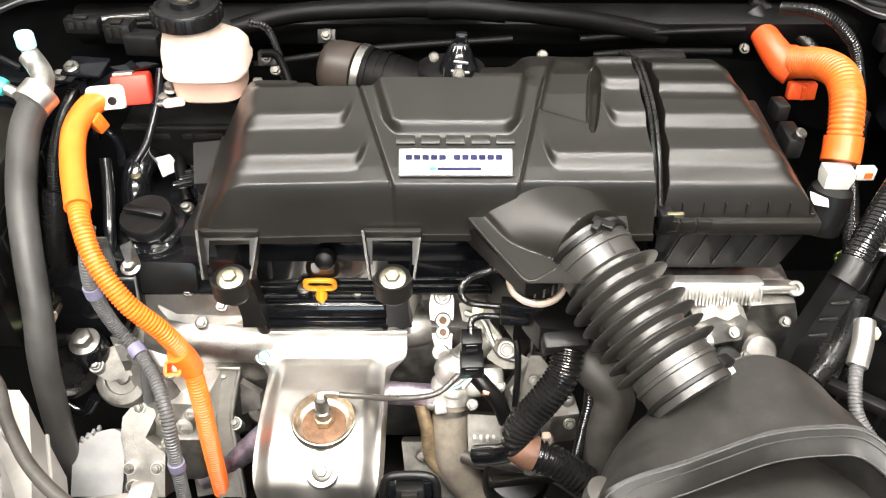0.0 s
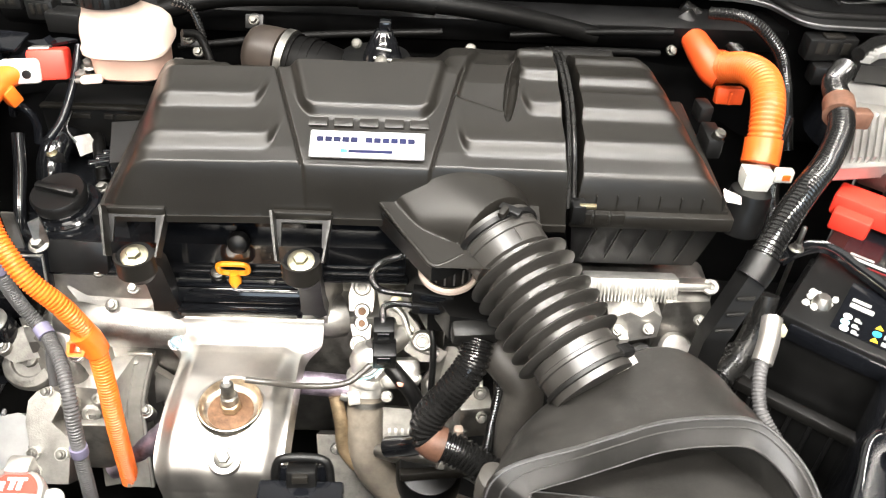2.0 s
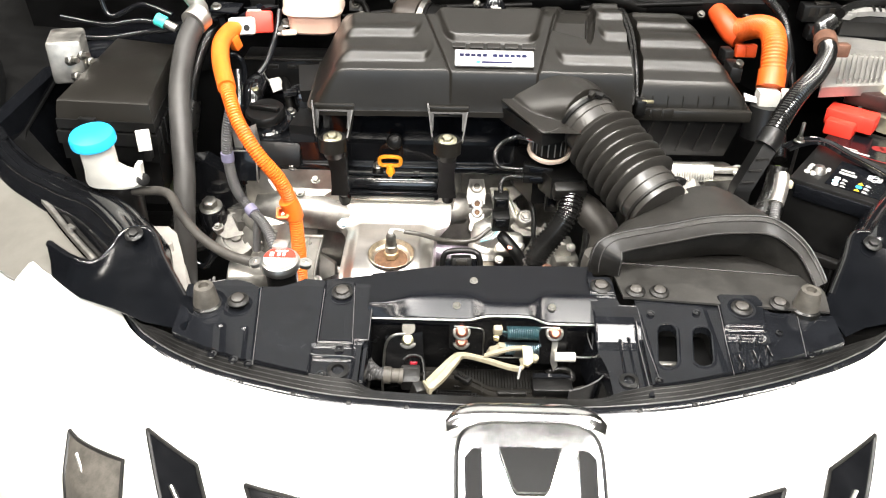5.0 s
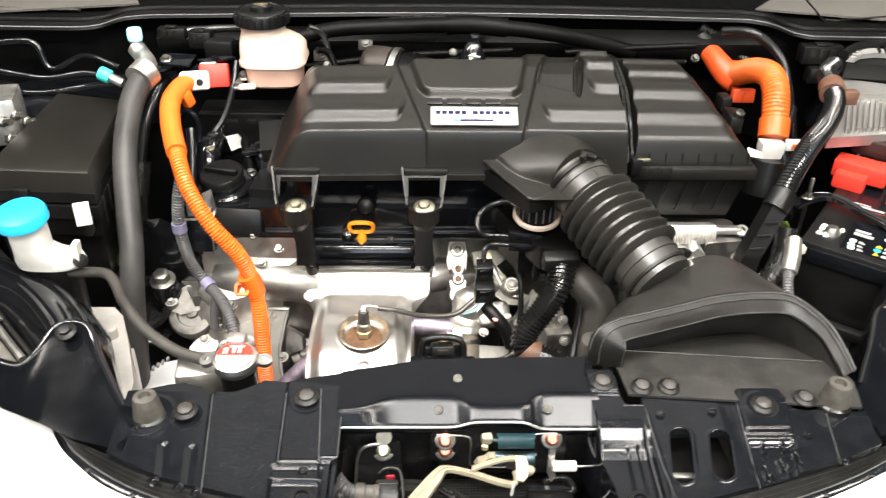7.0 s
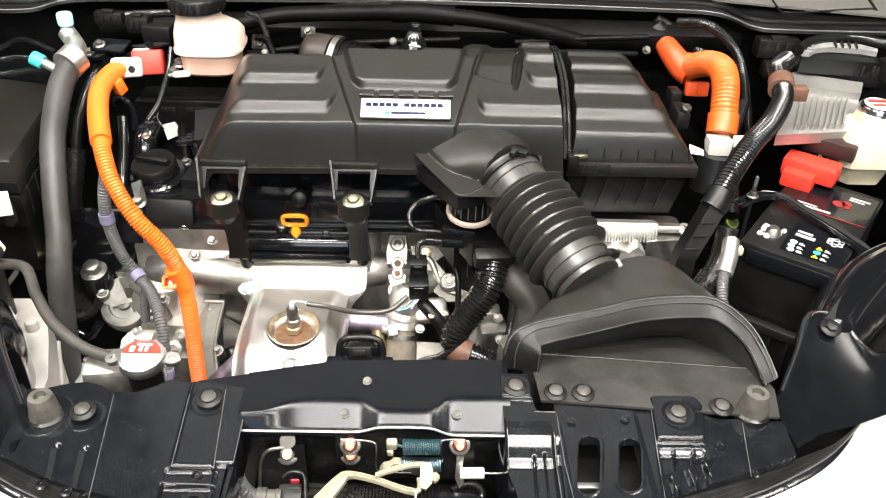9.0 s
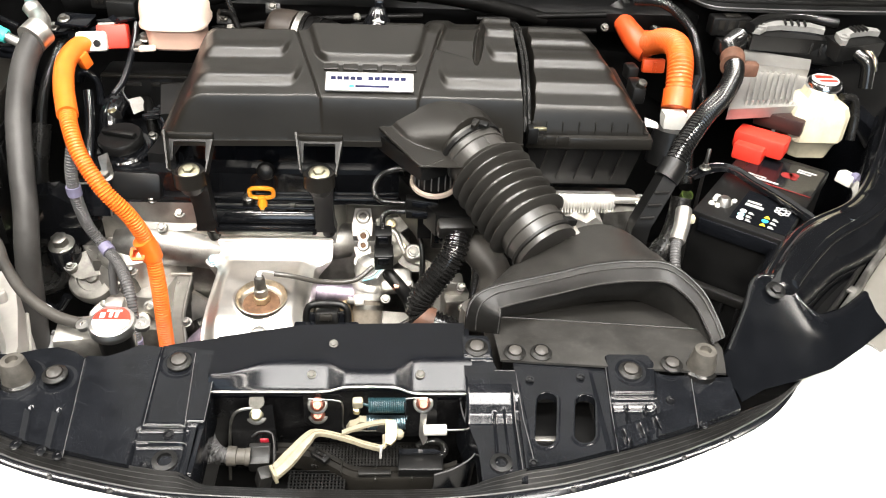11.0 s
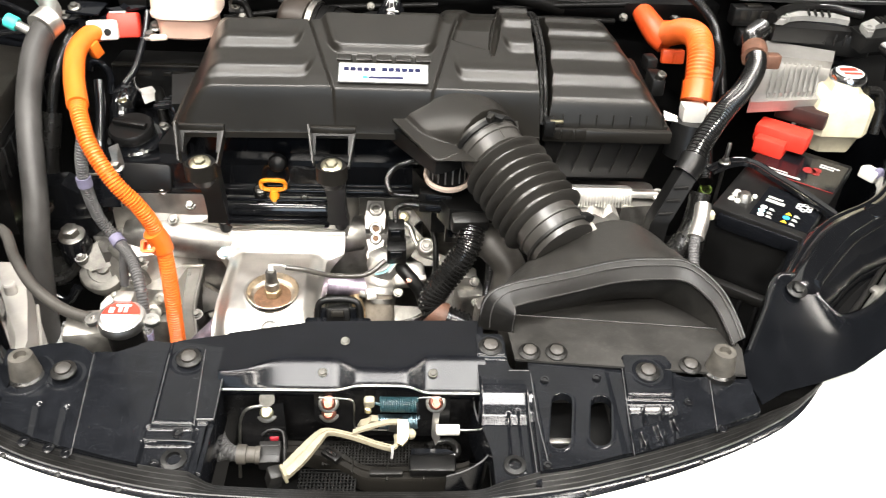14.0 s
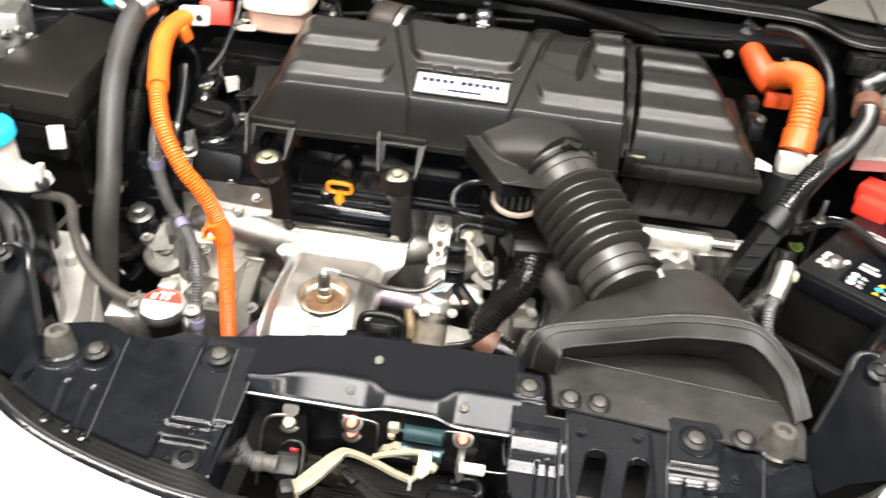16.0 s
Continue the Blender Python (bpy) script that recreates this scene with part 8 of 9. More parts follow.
    def left_z(x, y):
        a, b = line_x(y, (-0.2185, 0.365), (-0.2160, 0.269)), line_x(y, (-0.1790, 0.373), (-0.1720, 0.269))
        on = band(x, a, b, 0.0007)
        z = base_z(y) + 0.0024 * on * sig((y - 0.2705) / 0.0007) - 0.0035 * band(x, -0.2215, -0.169, 0.0007) * sig((0.2675 - y) / 0.0008) - 0.0040 * band(x, -0.2215, -0.169, 0.0007) * sig((0.250 - y) / 0.0008)
        z = z + 0.0010 * (ridge(x, y, (-0.2215, 0.2525), (-0.168, 0.2515), 0.0012) + ridge(x, y, (-0.2165, 0.270), (-0.172, 0.270), 0.0009))
        z = z - 0.0045 * sig((x - b) / 0.0008) * sig((0.276 - y) / 0.0008)
        z = z - 0.0028 * sig((line_x(y, (-0.3045, 0.36), (-0.2900, 0.229)) - x) / 0.0006)
        z = z + 0.0012 * ridge(x, y, (-0.3045, 0.362), (-0.2900, 0.229), 0.0011)
        z = z - 0.0022 * (ridge(x, y, (-0.345, 0.296), (-0.336, 0.245), 0.0034) + ridge(x, y, (-0.314, 0.293), (-0.308, 0.241), 0.0030))
        return z + seat(x, y, ((-0.329, 0.337), (-0.194, 0.356))) + 0.0006 * np.exp(-((np.sqrt((x + 0.372) ** 2 + (y - 0.338) ** 2) - 0.0265) / 0.0025) ** 2)
    part("tray", stamped(-0.407, -0.150, 0.19, 0.392, 0.0014, left_z, left_in), TRAY, t)
    # ribbed rubber strip along the lip, and the black skirt outside it
    rows, skirt = [], []
    for p in sp:
        w = float(strip_width(p.x))
        f = min(1.0, w / 0.010)
        row = [p + V(0, w * (1 - j / 16), 0.002 + 0.012 * (1 - j / 16) * f + (0.0014 * f if j % 4 in (1, 2) else 0)) for j in range(17)]
        rows.append(row + [p + V(0, -0.001, -0.002), p + V(0, 0.002, -0.012)])
        k = float(np.interp(p.x, [-0.494, -0.44, 0.50, 0.565], [0.1, 1, 1, 0.1]))
        skirt.append([p + V(0, 0.001, 0.0008), p + V(0, -0.002 * k, 0.0006), p + V(0, -0.010 * k, -0.002), p + V(0, -0.0145 * k, -0.0045), p + V(0, -0.0150 * k, -0.012)])
    part("ribbed_strip", loft(rows), STRIP, t, "ribbed black edging strip")
    part("lip_skirt", loft(skirt), TRAY, t, "glossy black outer lip")
    part("strip_edge", sweep([p + V(0, -0.0005, 0.0018) for p in sp], 0.0009, 6), CONDUIT_GREY, t, "thin pale strip edge")
    for k in range(9, len(sp) - 9, 7):
        part("rivet", lathe([(0.0032, -0.001), (0.0030, 0.0008), (0.0015, 0.0014)], sp[k] + V(0, -0.008, -0.0006), (0, -0.3, 1), 14), PLASTIC_DARK, t)
    # Thin pale lines laid along the tray edges and steps.
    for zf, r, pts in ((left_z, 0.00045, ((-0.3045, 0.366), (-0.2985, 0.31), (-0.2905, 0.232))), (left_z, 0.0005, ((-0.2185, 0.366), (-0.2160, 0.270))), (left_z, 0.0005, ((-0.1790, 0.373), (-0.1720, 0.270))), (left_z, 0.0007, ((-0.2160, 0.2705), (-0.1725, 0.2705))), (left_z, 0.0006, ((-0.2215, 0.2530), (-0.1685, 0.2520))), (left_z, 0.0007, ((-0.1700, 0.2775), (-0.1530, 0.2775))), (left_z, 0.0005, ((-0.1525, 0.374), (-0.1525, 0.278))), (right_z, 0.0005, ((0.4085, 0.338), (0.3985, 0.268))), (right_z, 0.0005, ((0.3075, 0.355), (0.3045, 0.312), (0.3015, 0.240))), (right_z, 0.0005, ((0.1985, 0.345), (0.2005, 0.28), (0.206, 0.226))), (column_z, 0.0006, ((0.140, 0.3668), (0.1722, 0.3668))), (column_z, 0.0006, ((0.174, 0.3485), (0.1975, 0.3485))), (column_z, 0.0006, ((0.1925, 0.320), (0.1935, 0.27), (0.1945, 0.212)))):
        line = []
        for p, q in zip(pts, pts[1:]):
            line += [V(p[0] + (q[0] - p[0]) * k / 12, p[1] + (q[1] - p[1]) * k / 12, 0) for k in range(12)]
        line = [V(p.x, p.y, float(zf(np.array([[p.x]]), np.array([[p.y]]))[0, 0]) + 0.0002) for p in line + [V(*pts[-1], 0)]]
        part("worn_edge", sweep(line, r, 6), CONDUIT_GREY, t, "thin pale edge line")
    part("side_wall", box((-0.156, 0.27, 0.80), (0.006, 0.12, 0.05), 0.002), TRAY, t)
    for k in range(5):
        q = ((-0.344, 0.249, 0.8255), (-0.316, 0.241, 0.8245), (-0.296, 0.235, 0.8240), (-0.188, 0.262, 0.8262), (-0.206, 0.226, 0.8178))[k]
        part("drain_hole", lathe([(0.006, 0), (0.006, 0.0015), (0.0035, 0.0018), (0.003, 0.0005)], q, (0, -0.12, 1), 16), GLOSS, t)
    part("socket", lathe([(0.0135, -0.003), (0.0135, 0.003), (0.008, 0.004), (0.007, -0.004)], (-0.186, 0.232, 0.8185), (0, -0.1, 1), 24), PLASTIC_DARK, t)
    part("louvre", slab([(0.301, 0.264, 0.834), (0.304, 0.243, 0.822), (0.362, 0.271, 0.826), (0.373, 0.291, 0.838)], 0.002, 0.0006), TRAY, t)
    for k in range(3):
        part("louvre_rib", box((0.312 + 0.020 * k, 0.256 + 0.0085 * k, 0.8300 + 0.001 * k), (0.002, 0.016, 0.008), 0.0006, (30, 0, 22)), TRAY, t)
    for q in ((0.214, 0.334, 0.8405), (0.275, 0.338, 0.8405), (0.405, 0.272, 0.8300), (0.375, 0.305, 0.8362), (0.205, 0.222, 0.8255)):
        part("drain_hole", lathe([(0.005, 0), (0.005, 0.0015), (0.003, 0.0018), (0.0025, 0.0005)], q, (0, -0.1, 1), 16), GLOSS, t)
    part("slot_bar", box((0.228, 0.268, 0.812), (0.030, 0.008, 0.003), 0.001), ALU_DULL, t)
    part("slot_back", box((0.246, 0.29, 0.795), (0.09, 0.10, 0.004)), PLASTIC_DARK, t)
    for p in ((-0.329, 0.337, 0.843), (-0.194, 0.356, 0.846), (0.154, 0.380, 0.848), (0.335, 0.344, 0.845)):
        clip_at(p)
    for p in ((0.200, 0.373, 0.847), (0.232, 0.373, 0.847), (0.387, 0.353, 0.847)):
        clip_at(p, 0.013)
    for p in ((0.423, 0.352, 0.845), (-0.372, 0.338, 0.838)):
        b = thing("rubber_buffer", "grey rubber bonnet buffer stop", "buffer", group="bonnet buffers")
        part("base", lathe([(0.0205, -0.010), (0.0200, -0.002), (0.017, 0.0005)], p, (0, 0, 1), 28), RUBBER, b)
        part("post", lathe([(0.0172, 0.0), (0.0160, 0.008), (0.0135, 0.024), (0.0125, 0.027), (0.007, 0.0275), (0.006, 0.021)], p, (0, 0, 1), 28), BUFFER, b)
    m = thing("latch_crossmember", "glossy black steel bonnet latch crossmember", "crossmember")
    top = [(-0.215, 0.388), (-0.11, 0.412), (-0.06, 0.424), (0.04, 0.428), (0.147, 0.430)]
    rows = []
    def lift(x):
        """The lip is pressed up over the hooks."""
        return 0.0082 * band(x, -0.012, 0.066, 0.0050) - 0.0030 * sig((x - 0.069) / 0.004)

    def beam_z(x, y):
        steep = 0.50 + 1.6 * sig((-0.128 - x) / 0.010)
        slope = 0.8285 + lift(x) + steep * (y - 0.3265)
        return float(smin(np.array(0.8458), np.array(slope), 0.004))
    for i in range(121):
        x = -0.1575 + 0.3045 * i / 120
        yb = np.interp(x, [p[0] for p in top], [p[1] for p in top])
        z0 = 0.8285 + lift(x)
        row = [V(x, yb + 0.012, 0.80), V(x, yb + 0.004, 0.842)]
        row += [V(x, y, beam_z(x, y)) for y in np.concatenate([np.linspace(yb, 0.385, 5), np.linspace(0.380, 0.328, 22)])]
        rows.append(row + [V(x, 0.3268, z0 - 0.0005), V(x, 0.3265, z0 - 0.002), V(x, 0.3275, z0 - 0.009), V(x, 0.3315, z0 - 0.016)])
    part("beam", thicken(loft(rows), 0.002), BEAM, m)
    part("beam_end", slab([(-0.215, 0.391, 0.837), (-0.158, 0.403, 0.838), (-0.158, 0.366, 0.838), (-0.215, 0.366, 0.837)], 0.004, 0.001), BEAM, m)
    part("edge", sweep([V(-0.157 + 0.303 * k / 60, 0.3262, 0.8276 + lift(-0.157 + 0.303 * k / 60)) for k in range(61)], 0.0014, 8), ALU, m, "bare steel edge")
    for p in ((-0.041, 0.3445, 0.8375), (0.086, 0.3455, 0.8375), (-0.018, 0.388, 0.847)):
        part("bolt", lathe([(0.0056, -0.002), (0.0054, 0.0012), (0.0040, 0.0016), (0.0034, 0.0030), (0.0, 0.0031)], p, (0, -0.35, 0.94), 18), BOLT_DULL, m)
    part("face", box((0.0, 0.335, 0.757), (0.33, 0.006, 0.12)), SPECKLED, m)


front()


def latch():
    t = thing("bonnet_latch", "steel bonnet latch with springs and an ivory release lever", "latch")
    d = (0, -0.75, 0.66)
    for x, z, mm, big in ((-0.105, 0.794, BOLT_PALE, 1), (-0.0335, 0.810, COPPER_RED, 0), (-0.0335, 0.794, COPPER_RED, 0), (0.0895, 0.812, COPPER_RED, 0)):
        w = 0.0128 if big else 0.0120
        part("washer", lathe([(w, -0.002), (w, 0.0012), (w - 0.001, 0.002), (0.006, 0.0022)], (x, 0.324, z), d, 28), STEEL, t, "plain steel washer")
        part("bolt", lathe([(0.0085, 0.001), (0.0085, 0.004), (0.0072, 0.0050), (0.0072, 0.0095), (0.0052, 0.0105), (0.0046, 0.0085), (0.0, 0.0085)], (x, 0.324, z), d, 24), mm, t)
    part("plate", slab([(-0.050, 0.331, 0.826), (0.106, 0.331, 0.826), (0.106, 0.318, 0.765), (-0.016, 0.318, 0.765), (-0.050, 0.322, 0.785)], 0.003, 0.001), SPECKLED, t, "black latch base plate")
    rim = spline([(-0.044, 0.322, 0.8205), (-0.012, 0.321, 0.819), (-0.0045, 0.320, 0.813), (-0.0045, 0.318, 0.782), (0.0, 0.317, 0.775), (0.027, 0.317, 0.773), (0.059, 0.317, 0.775), (0.0675, 0.318, 0.783), (0.068, 0.320, 0.818), (0.072, 0.321, 0.8225), (0.095, 0.322, 0.8225)], 0.004)
    part("plate_rim", sweep(rim, 0.0011, 8), STEEL, t, "thin pale plate edge")
    part("side_flange", slab([(0.0685, 0.319, 0.818), (0.0700, 0.309, 0.805), (0.0695, 0.306, 0.781), (0.0680, 0.318, 0.781)], 0.0016, 0.0004), SPECKLED, t)
    for z, y, mm, x0, x1, r in ((0.8185, 0.314, SPRING, 0.026, 0.068, 0.0080), (0.7960, 0.309, SPRING_PALE, 0.024, 0.070, 0.0074)):
        n = 260
        coil = [V(x0 + (x1 - x0) * i / n, y + r * math.cos(i * 0.42), z + r * math.sin(i * 0.42)) for i in range(n)]
        part("spring", sweep(coil, 0.0012, 6), mm, t)
        part("spring_arm", pipe([(x0, y, z), (x0 - 0.006, y + 0.001, z + 0.001), (x0 - 0.012, y + 0.002, z + 0.0005)], 0.0016, 8, 0.003), mm, t)
    part("hook_block", box((0.0135, 0.316, 0.8205), (0.0125, 0.010, 0.014), 0.003, (15, 0, 4)), IVORY, t, "cream plated hook tab")
    part("hook_tail", box((0.0120, 0.314, 0.8095), (0.0080, 0.007, 0.010), 0.0025, (15, 0, -8)), STEEL_GOLD, t)
    part("hook", plate_y([(0.0, 0.788), (0.004, 0.796), (0.011, 0.798), (0.016, 0.804), (0.024, 0.803), (0.0245, 0.794), (0.018, 0.790), (0.011, 0.787)], 0.302, 0.312, 0.0025), IVORY, t, "cream plated hook")
    part("catch", plate_y([(0.035, 0.790), (0.038, 0.801), (0.046, 0.801), (0.050, 0.805), (0.056, 0.801), (0.057, 0.790), (0.046, 0.787)], 0.300, 0.309, 0.002), STEEL, t)
    left = spline([(-0.079, 0.256, 0.786), (-0.065, 0.272, 0.791), (-0.047, 0.291, 0.797), (-0.034, 0.2965, 0.799), (-0.004, 0.291, 0.797), (0.022, 0.282, 0.795), (0.041, 0.276, 0.795)], 0.003)
    right = spline([(-0.071, 0.239, 0.786), (-0.055, 0.255, 0.791), (-0.038, 0.280, 0.797), (-0.030, 0.2895, 0.799), (-0.003, 0.2845, 0.797), (0.022, 0.276, 0.795), (0.041, 0.270, 0.795)], 0.003)
    rows = []
    for i in range(49):
        p, q = left[round(i * (len(left) - 1) / 48)], right[round(i * (len(right) - 1) / 48)]
        rows.append([p + V(0, 0, -0.006), p + V(0, 0, -0.0005), p.lerp(q, 0.06), p.lerp(q, 0.40), p.lerp(q, 0.46) + V(0, 0, -0.0016), p.lerp(q, 0.54) + V(0, 0, -0.0016), p.lerp(q, 0.60), p.lerp(q, 0.94), q + V(0, 0, -0.0005), q + V(0, 0, -0.006)])
    part("lever", thicken(loft(rows), 0.0015), IVORY, t, "ivory release lever")
    part("lever_end", box((-0.0765, 0.2455, 0.7815), (0.0205, 0.004, 0.012), 0.0012, (0, -10, -64)), IVORY, t)
    part("lever_grip", box((-0.0885, 0.2500, 0.7700), (0.016, 0.017, 0.026), 0.003, (12, 8, 25)), PLASTIC_DUSTY, t, "dark plastic lever grip")
    part("lever_curl", sweep(spline([(0.038, 0.272, 0.794), (0.044, 0.274, 0.794), (0.0455, 0.282, 0.794), (0.0445, 0.290, 0.794)], 0.002), 0.0030, 8), IVORY, t)
    part("cap_strip", thicken(loft([[p + V(0, 0.0035, -0.002), p + V(0, 0.003, 0.001), p + V(0, -0.003, 0.001), p + V(0, -0.0035, -0.002)] for p in spline([(-0.004, 0.290, 0.799), (0.012, 0.296, 0.801), (0.034, 0.302, 0.803), (0.050, 0.303, 0.803), (0.0555, 0.300, 0.803)], 0.003)]), 0.0012), IVORY, t)
    part("cap_plate", slab([(0.046, 0.304, 0.803), (0.057, 0.303, 0.803), (0.0595, 0.293, 0.801), (0.058, 0.279, 0.797), (0.052, 0.273, 0.795), (0.046, 0.276, 0.795)], 0.004, 0.0015), STEEL_GOLD, t)
    part("pivot", lathe([(0.0055, -0.004), (0.0055, 0.002), (0.0035, 0.004), (0.0, 0.0042)], (0.0615, 0.290, 0.797), (0.2, -0.3, 1), 18), IVORY, t)
    part("pin", lathe([(0.0015, -0.012), (0.0015, 0.008), (0.001, 0.009)], (0.0410, 0.270, 0.790), (0.05, -0.1, 1), 10), PRINT_WHITE, t)
    part("cable_end", lathe([(0.0062, -0.0135), (0.0064, -0.012), (0.0064, 0.0125), (0.0055, 0.0135), (0.002, 0.0136)], (0.104, 0.306, 0.786), (1, 0, 0.02), 16), WHITE, t, "white cable end")
    part("cable", pipe([(0.116, 0.306, 0.786), (0.132, 0.306, 0.786), (0.158, 0.309, 0.785)], 0.0012, 8), STEEL, t)
    part("cable_hanger", slab([(0.0865, 0.319, 0.801), (0.0945, 0.319, 0.801), (0.0925, 0.313, 0.780), (0.0955, 0.308, 0.770), (0.0905, 0.305, 0.762), (0.0850, 0.309, 0.775)], 0.002, 0.0006), ALU_SHEET, t, "bent bright cable hanger")
    h = thing("horn_bracket", "black horn and bracket beneath the latch beam", "horn")
    part("stay", pipe([(-0.108, 0.322, 0.806), (-0.124, 0.321, 0.803), (-0.1325, 0.320, 0.793), (-0.136, 0.315, 0.775), (-0.138, 0.304, 0.740), (-0.139, 0.296, 0.712)], 0.0020, 8, 0.004), STEEL, h, "bent steel wire stay")
    part("plate", slab([(-0.135, 0.325, 0.800), (-0.086, 0.328, 0.806), (-0.080, 0.303, 0.735), (-0.132, 0.300, 0.730)], 0.003, 0.001), SPECKLED, h)
    part("stud_plate", lathe([(0.0090, 0), (0.0090, 0.0012)], (-0.104, 0.3265, 0.812), d, 20), BOLT_DULL, h)
    part("body", box((-0.100, 0.293, 0.755), (0.026, 0.028, 0.022), 0.003, (15, 0, 2)), PLASTIC_DUSTY, h)
    for k in range(2):
        part("body_rib", box((-0.1005, 0.286 + 0.012 * k, 0.7665 - 0.0035 * (1 - k)), (0.0235, 0.002, 0.003), 0.0006, (15, 0, 2)), PLASTIC_DARK, h)
    part("wire_bow", pipe([(-0.110, 0.308, 0.772), (-0.103, 0.312, 0.776), (-0.090, 0.312, 0.776), (-0.084, 0.304, 0.774), (-0.081, 0.278, 0.764), (-0.081, 0.262, 0.750)], 0.0020, 8, 0.004), PLASTIC_DARK, h)
    part("red_button", lathe([(0.0085, -0.006), (0.0085, 0.0), (0.0070, 0.0028), (0.0, 0.0035)], (-0.097, 0.316, 0.765), (0, -0.2, 1), 22), BROWN_RED, h, "dull red plug")
    part("hose", corrugated([(-0.171, 0.345, 0.772), (-0.167, 0.327, 0.770), (-0.160, 0.306, 0.768), (-0.147, 0.291, 0.765), (-0.131, 0.286, 0.763)], 0.0090, 0.0042, 0.0011, 16), CONDUIT_GREY, h, "grey corrugated hose")
    part("hose_cuff", lathe([(0.0115, 0.0), (0.0115, 0.010), (0.0095, 0.011), (0.0095, 0.020), (0.0105, 0.021), (0.0105, 0.026)], (-0.136, 0.287, 0.764), (1, 0.03, -0.1), 22), BUFFER, h, "grey hose cuff")
    part("hose_low", corrugated([(-0.186, 0.252, 0.772), (-0.174, 0.269, 0.768), (-0.165, 0.280, 0.764), (-0.148, 0.290, 0.760)], 0.0062, 0.0034, 0.0009, 14), CONDUIT_GREY, h)
    part("hose_ring", lathe([(0.0105, 0.0), (0.0115, 0.002), (0.0115, 0.004), (0.0095, 0.005)], (-0.171, 0.349, 0.785), (0, 0.2, 1), 22, cap=False), PLASTIC_DUSTY, h)
    g = thing("air_guide", "black plastic air guide with mesh in front of the radiator", "air guide")
    part("base", box((0.0, 0.27, 0.695), (0.32, 0.12, 0.01), 0.002), PLASTIC_DARK, g)
    line = spline([(-0.119, 0.311, 0.750), (-0.085, 0.310, 0.750), (-0.059, 0.308, 0.750), (-0.033, 0.300, 0.750), (-0.011, 0.287, 0.749), (0.012, 0.275, 0.748), (0.060, 0.274, 0.748), (0.107, 0.275, 0.749), (0.130, 0.280, 0.752)], 0.006)
    part("beam", thicken(loft([[p + V(0, 0.012, -0.02), p + V(0, 0.011, -0.002), p + V(0, 0.009, 0.001), p + V(0, 0.003, 0.001), p + V(0, 0.002, -0.001), p + V(0, -0.002, -0.001), p + V(0, -0.003, 0.001), p + V(0, -0.008, 0.001), p + V(0, -0.010, -0.002), p + V(0, -0.011, -0.02)] for p in line]), 0.0015), PLASTIC, g, "ribbed plastic air guide beam")
    for k in (14, 20, 27, 34):
        q = line[min(k, len(line) - 1)]
        part("beam_rib", box(q + V(0, -0.001, 0.0015), (0.002, 0.020, 0.004), 0.0006), PLASTIC, g)
    part("clip", box((-0.030, 0.2935, 0.755), (0.024, 0.011, 0.008), 0.002, (0, 0, -38)), PLASTIC_DARK, g)
    part("clip_tongue", box((-0.030, 0.2935, 0.7595), (0.015, 0.005, 0.003), 0.0006, (0, 0, -38)), CONDUIT, g)
    part("clip_long", box((0.034, 0.271, 0.752), (0.038, 0.008, 0.006), 0.0015, (0, 0, 1)), PLASTIC_DUSTY, g)
    part("block", box((0.087, 0.2790, 0.755), (0.053, 0.024, 0.014), 0.003), PLASTIC_DARK, g)
    part("block_top", slab([(0.062, 0.296, 0.7625), (0.104, 0.295, 0.7625), (0.112, 0.291, 0.7625), (0.062, 0.288, 0.7625)], 0.003, 0.001), TRAY, g)
    part("guard", corrugated([(0.082, 0.309, 0.752), (0.092, 0.316, 0.753), (0.104, 0.318, 0.754), (0.1145, 0.311, 0.754), (0.1155, 0.300, 0.753), (0.106, 0.293, 0.752)], 0.0052, 0.0034, 0.0008, 12), CONDUIT, g)
    edge = spline([(0.1375, 0.350, 0.815), (0.1345, 0.330, 0.805), (0.139, 0.306, 0.800), (0.1475, 0.286, 0.799), (0.1490, 0.268, 0.798), (0.142, 0.254, 0.797), (0.122, 0.240, 0.796), (0.100, 0.232, 0.795)], 0.004)
    part("side_panel", thicken(loft([[p, p + V(0.0, 0.002, -0.02), p + V(-0.002, 0.006, -0.06)] for p in edge]), 0.0015), TRAY, g)
    part("side_edge", sweep(edge, 0.0009, 6), CONDUIT_GREY, g, "thin pale edge line")
    b = bmesh.new()
    for i in range(38):
        box((-0.040 + 0.0040 * i, 0.306, 0.742), (0.0022, 0.034, 0.003), bm=b)
    for i in range(9):
        box((0.036, 0.291 + 0.0042 * i, 0.7425), (0.155, 0.0010, 0.003), bm=b)
    part("mesh", b, PLASTIC_DUSTY, g)
    b = bmesh.new()
    for i in range(16):
        box((-0.064 + 0.0042 * i, 0.262 - 0.0005 * i, 0.742), (0.0018, 0.040, 0.003), bm=b)
    for i in range(9):
        box((-0.033, 0.245 + 0.0046 * i, 0.7425), (0.066, 0.0010, 0.003), bm=b)
    part("mesh", b, PLASTIC_DARK, g)


latch()


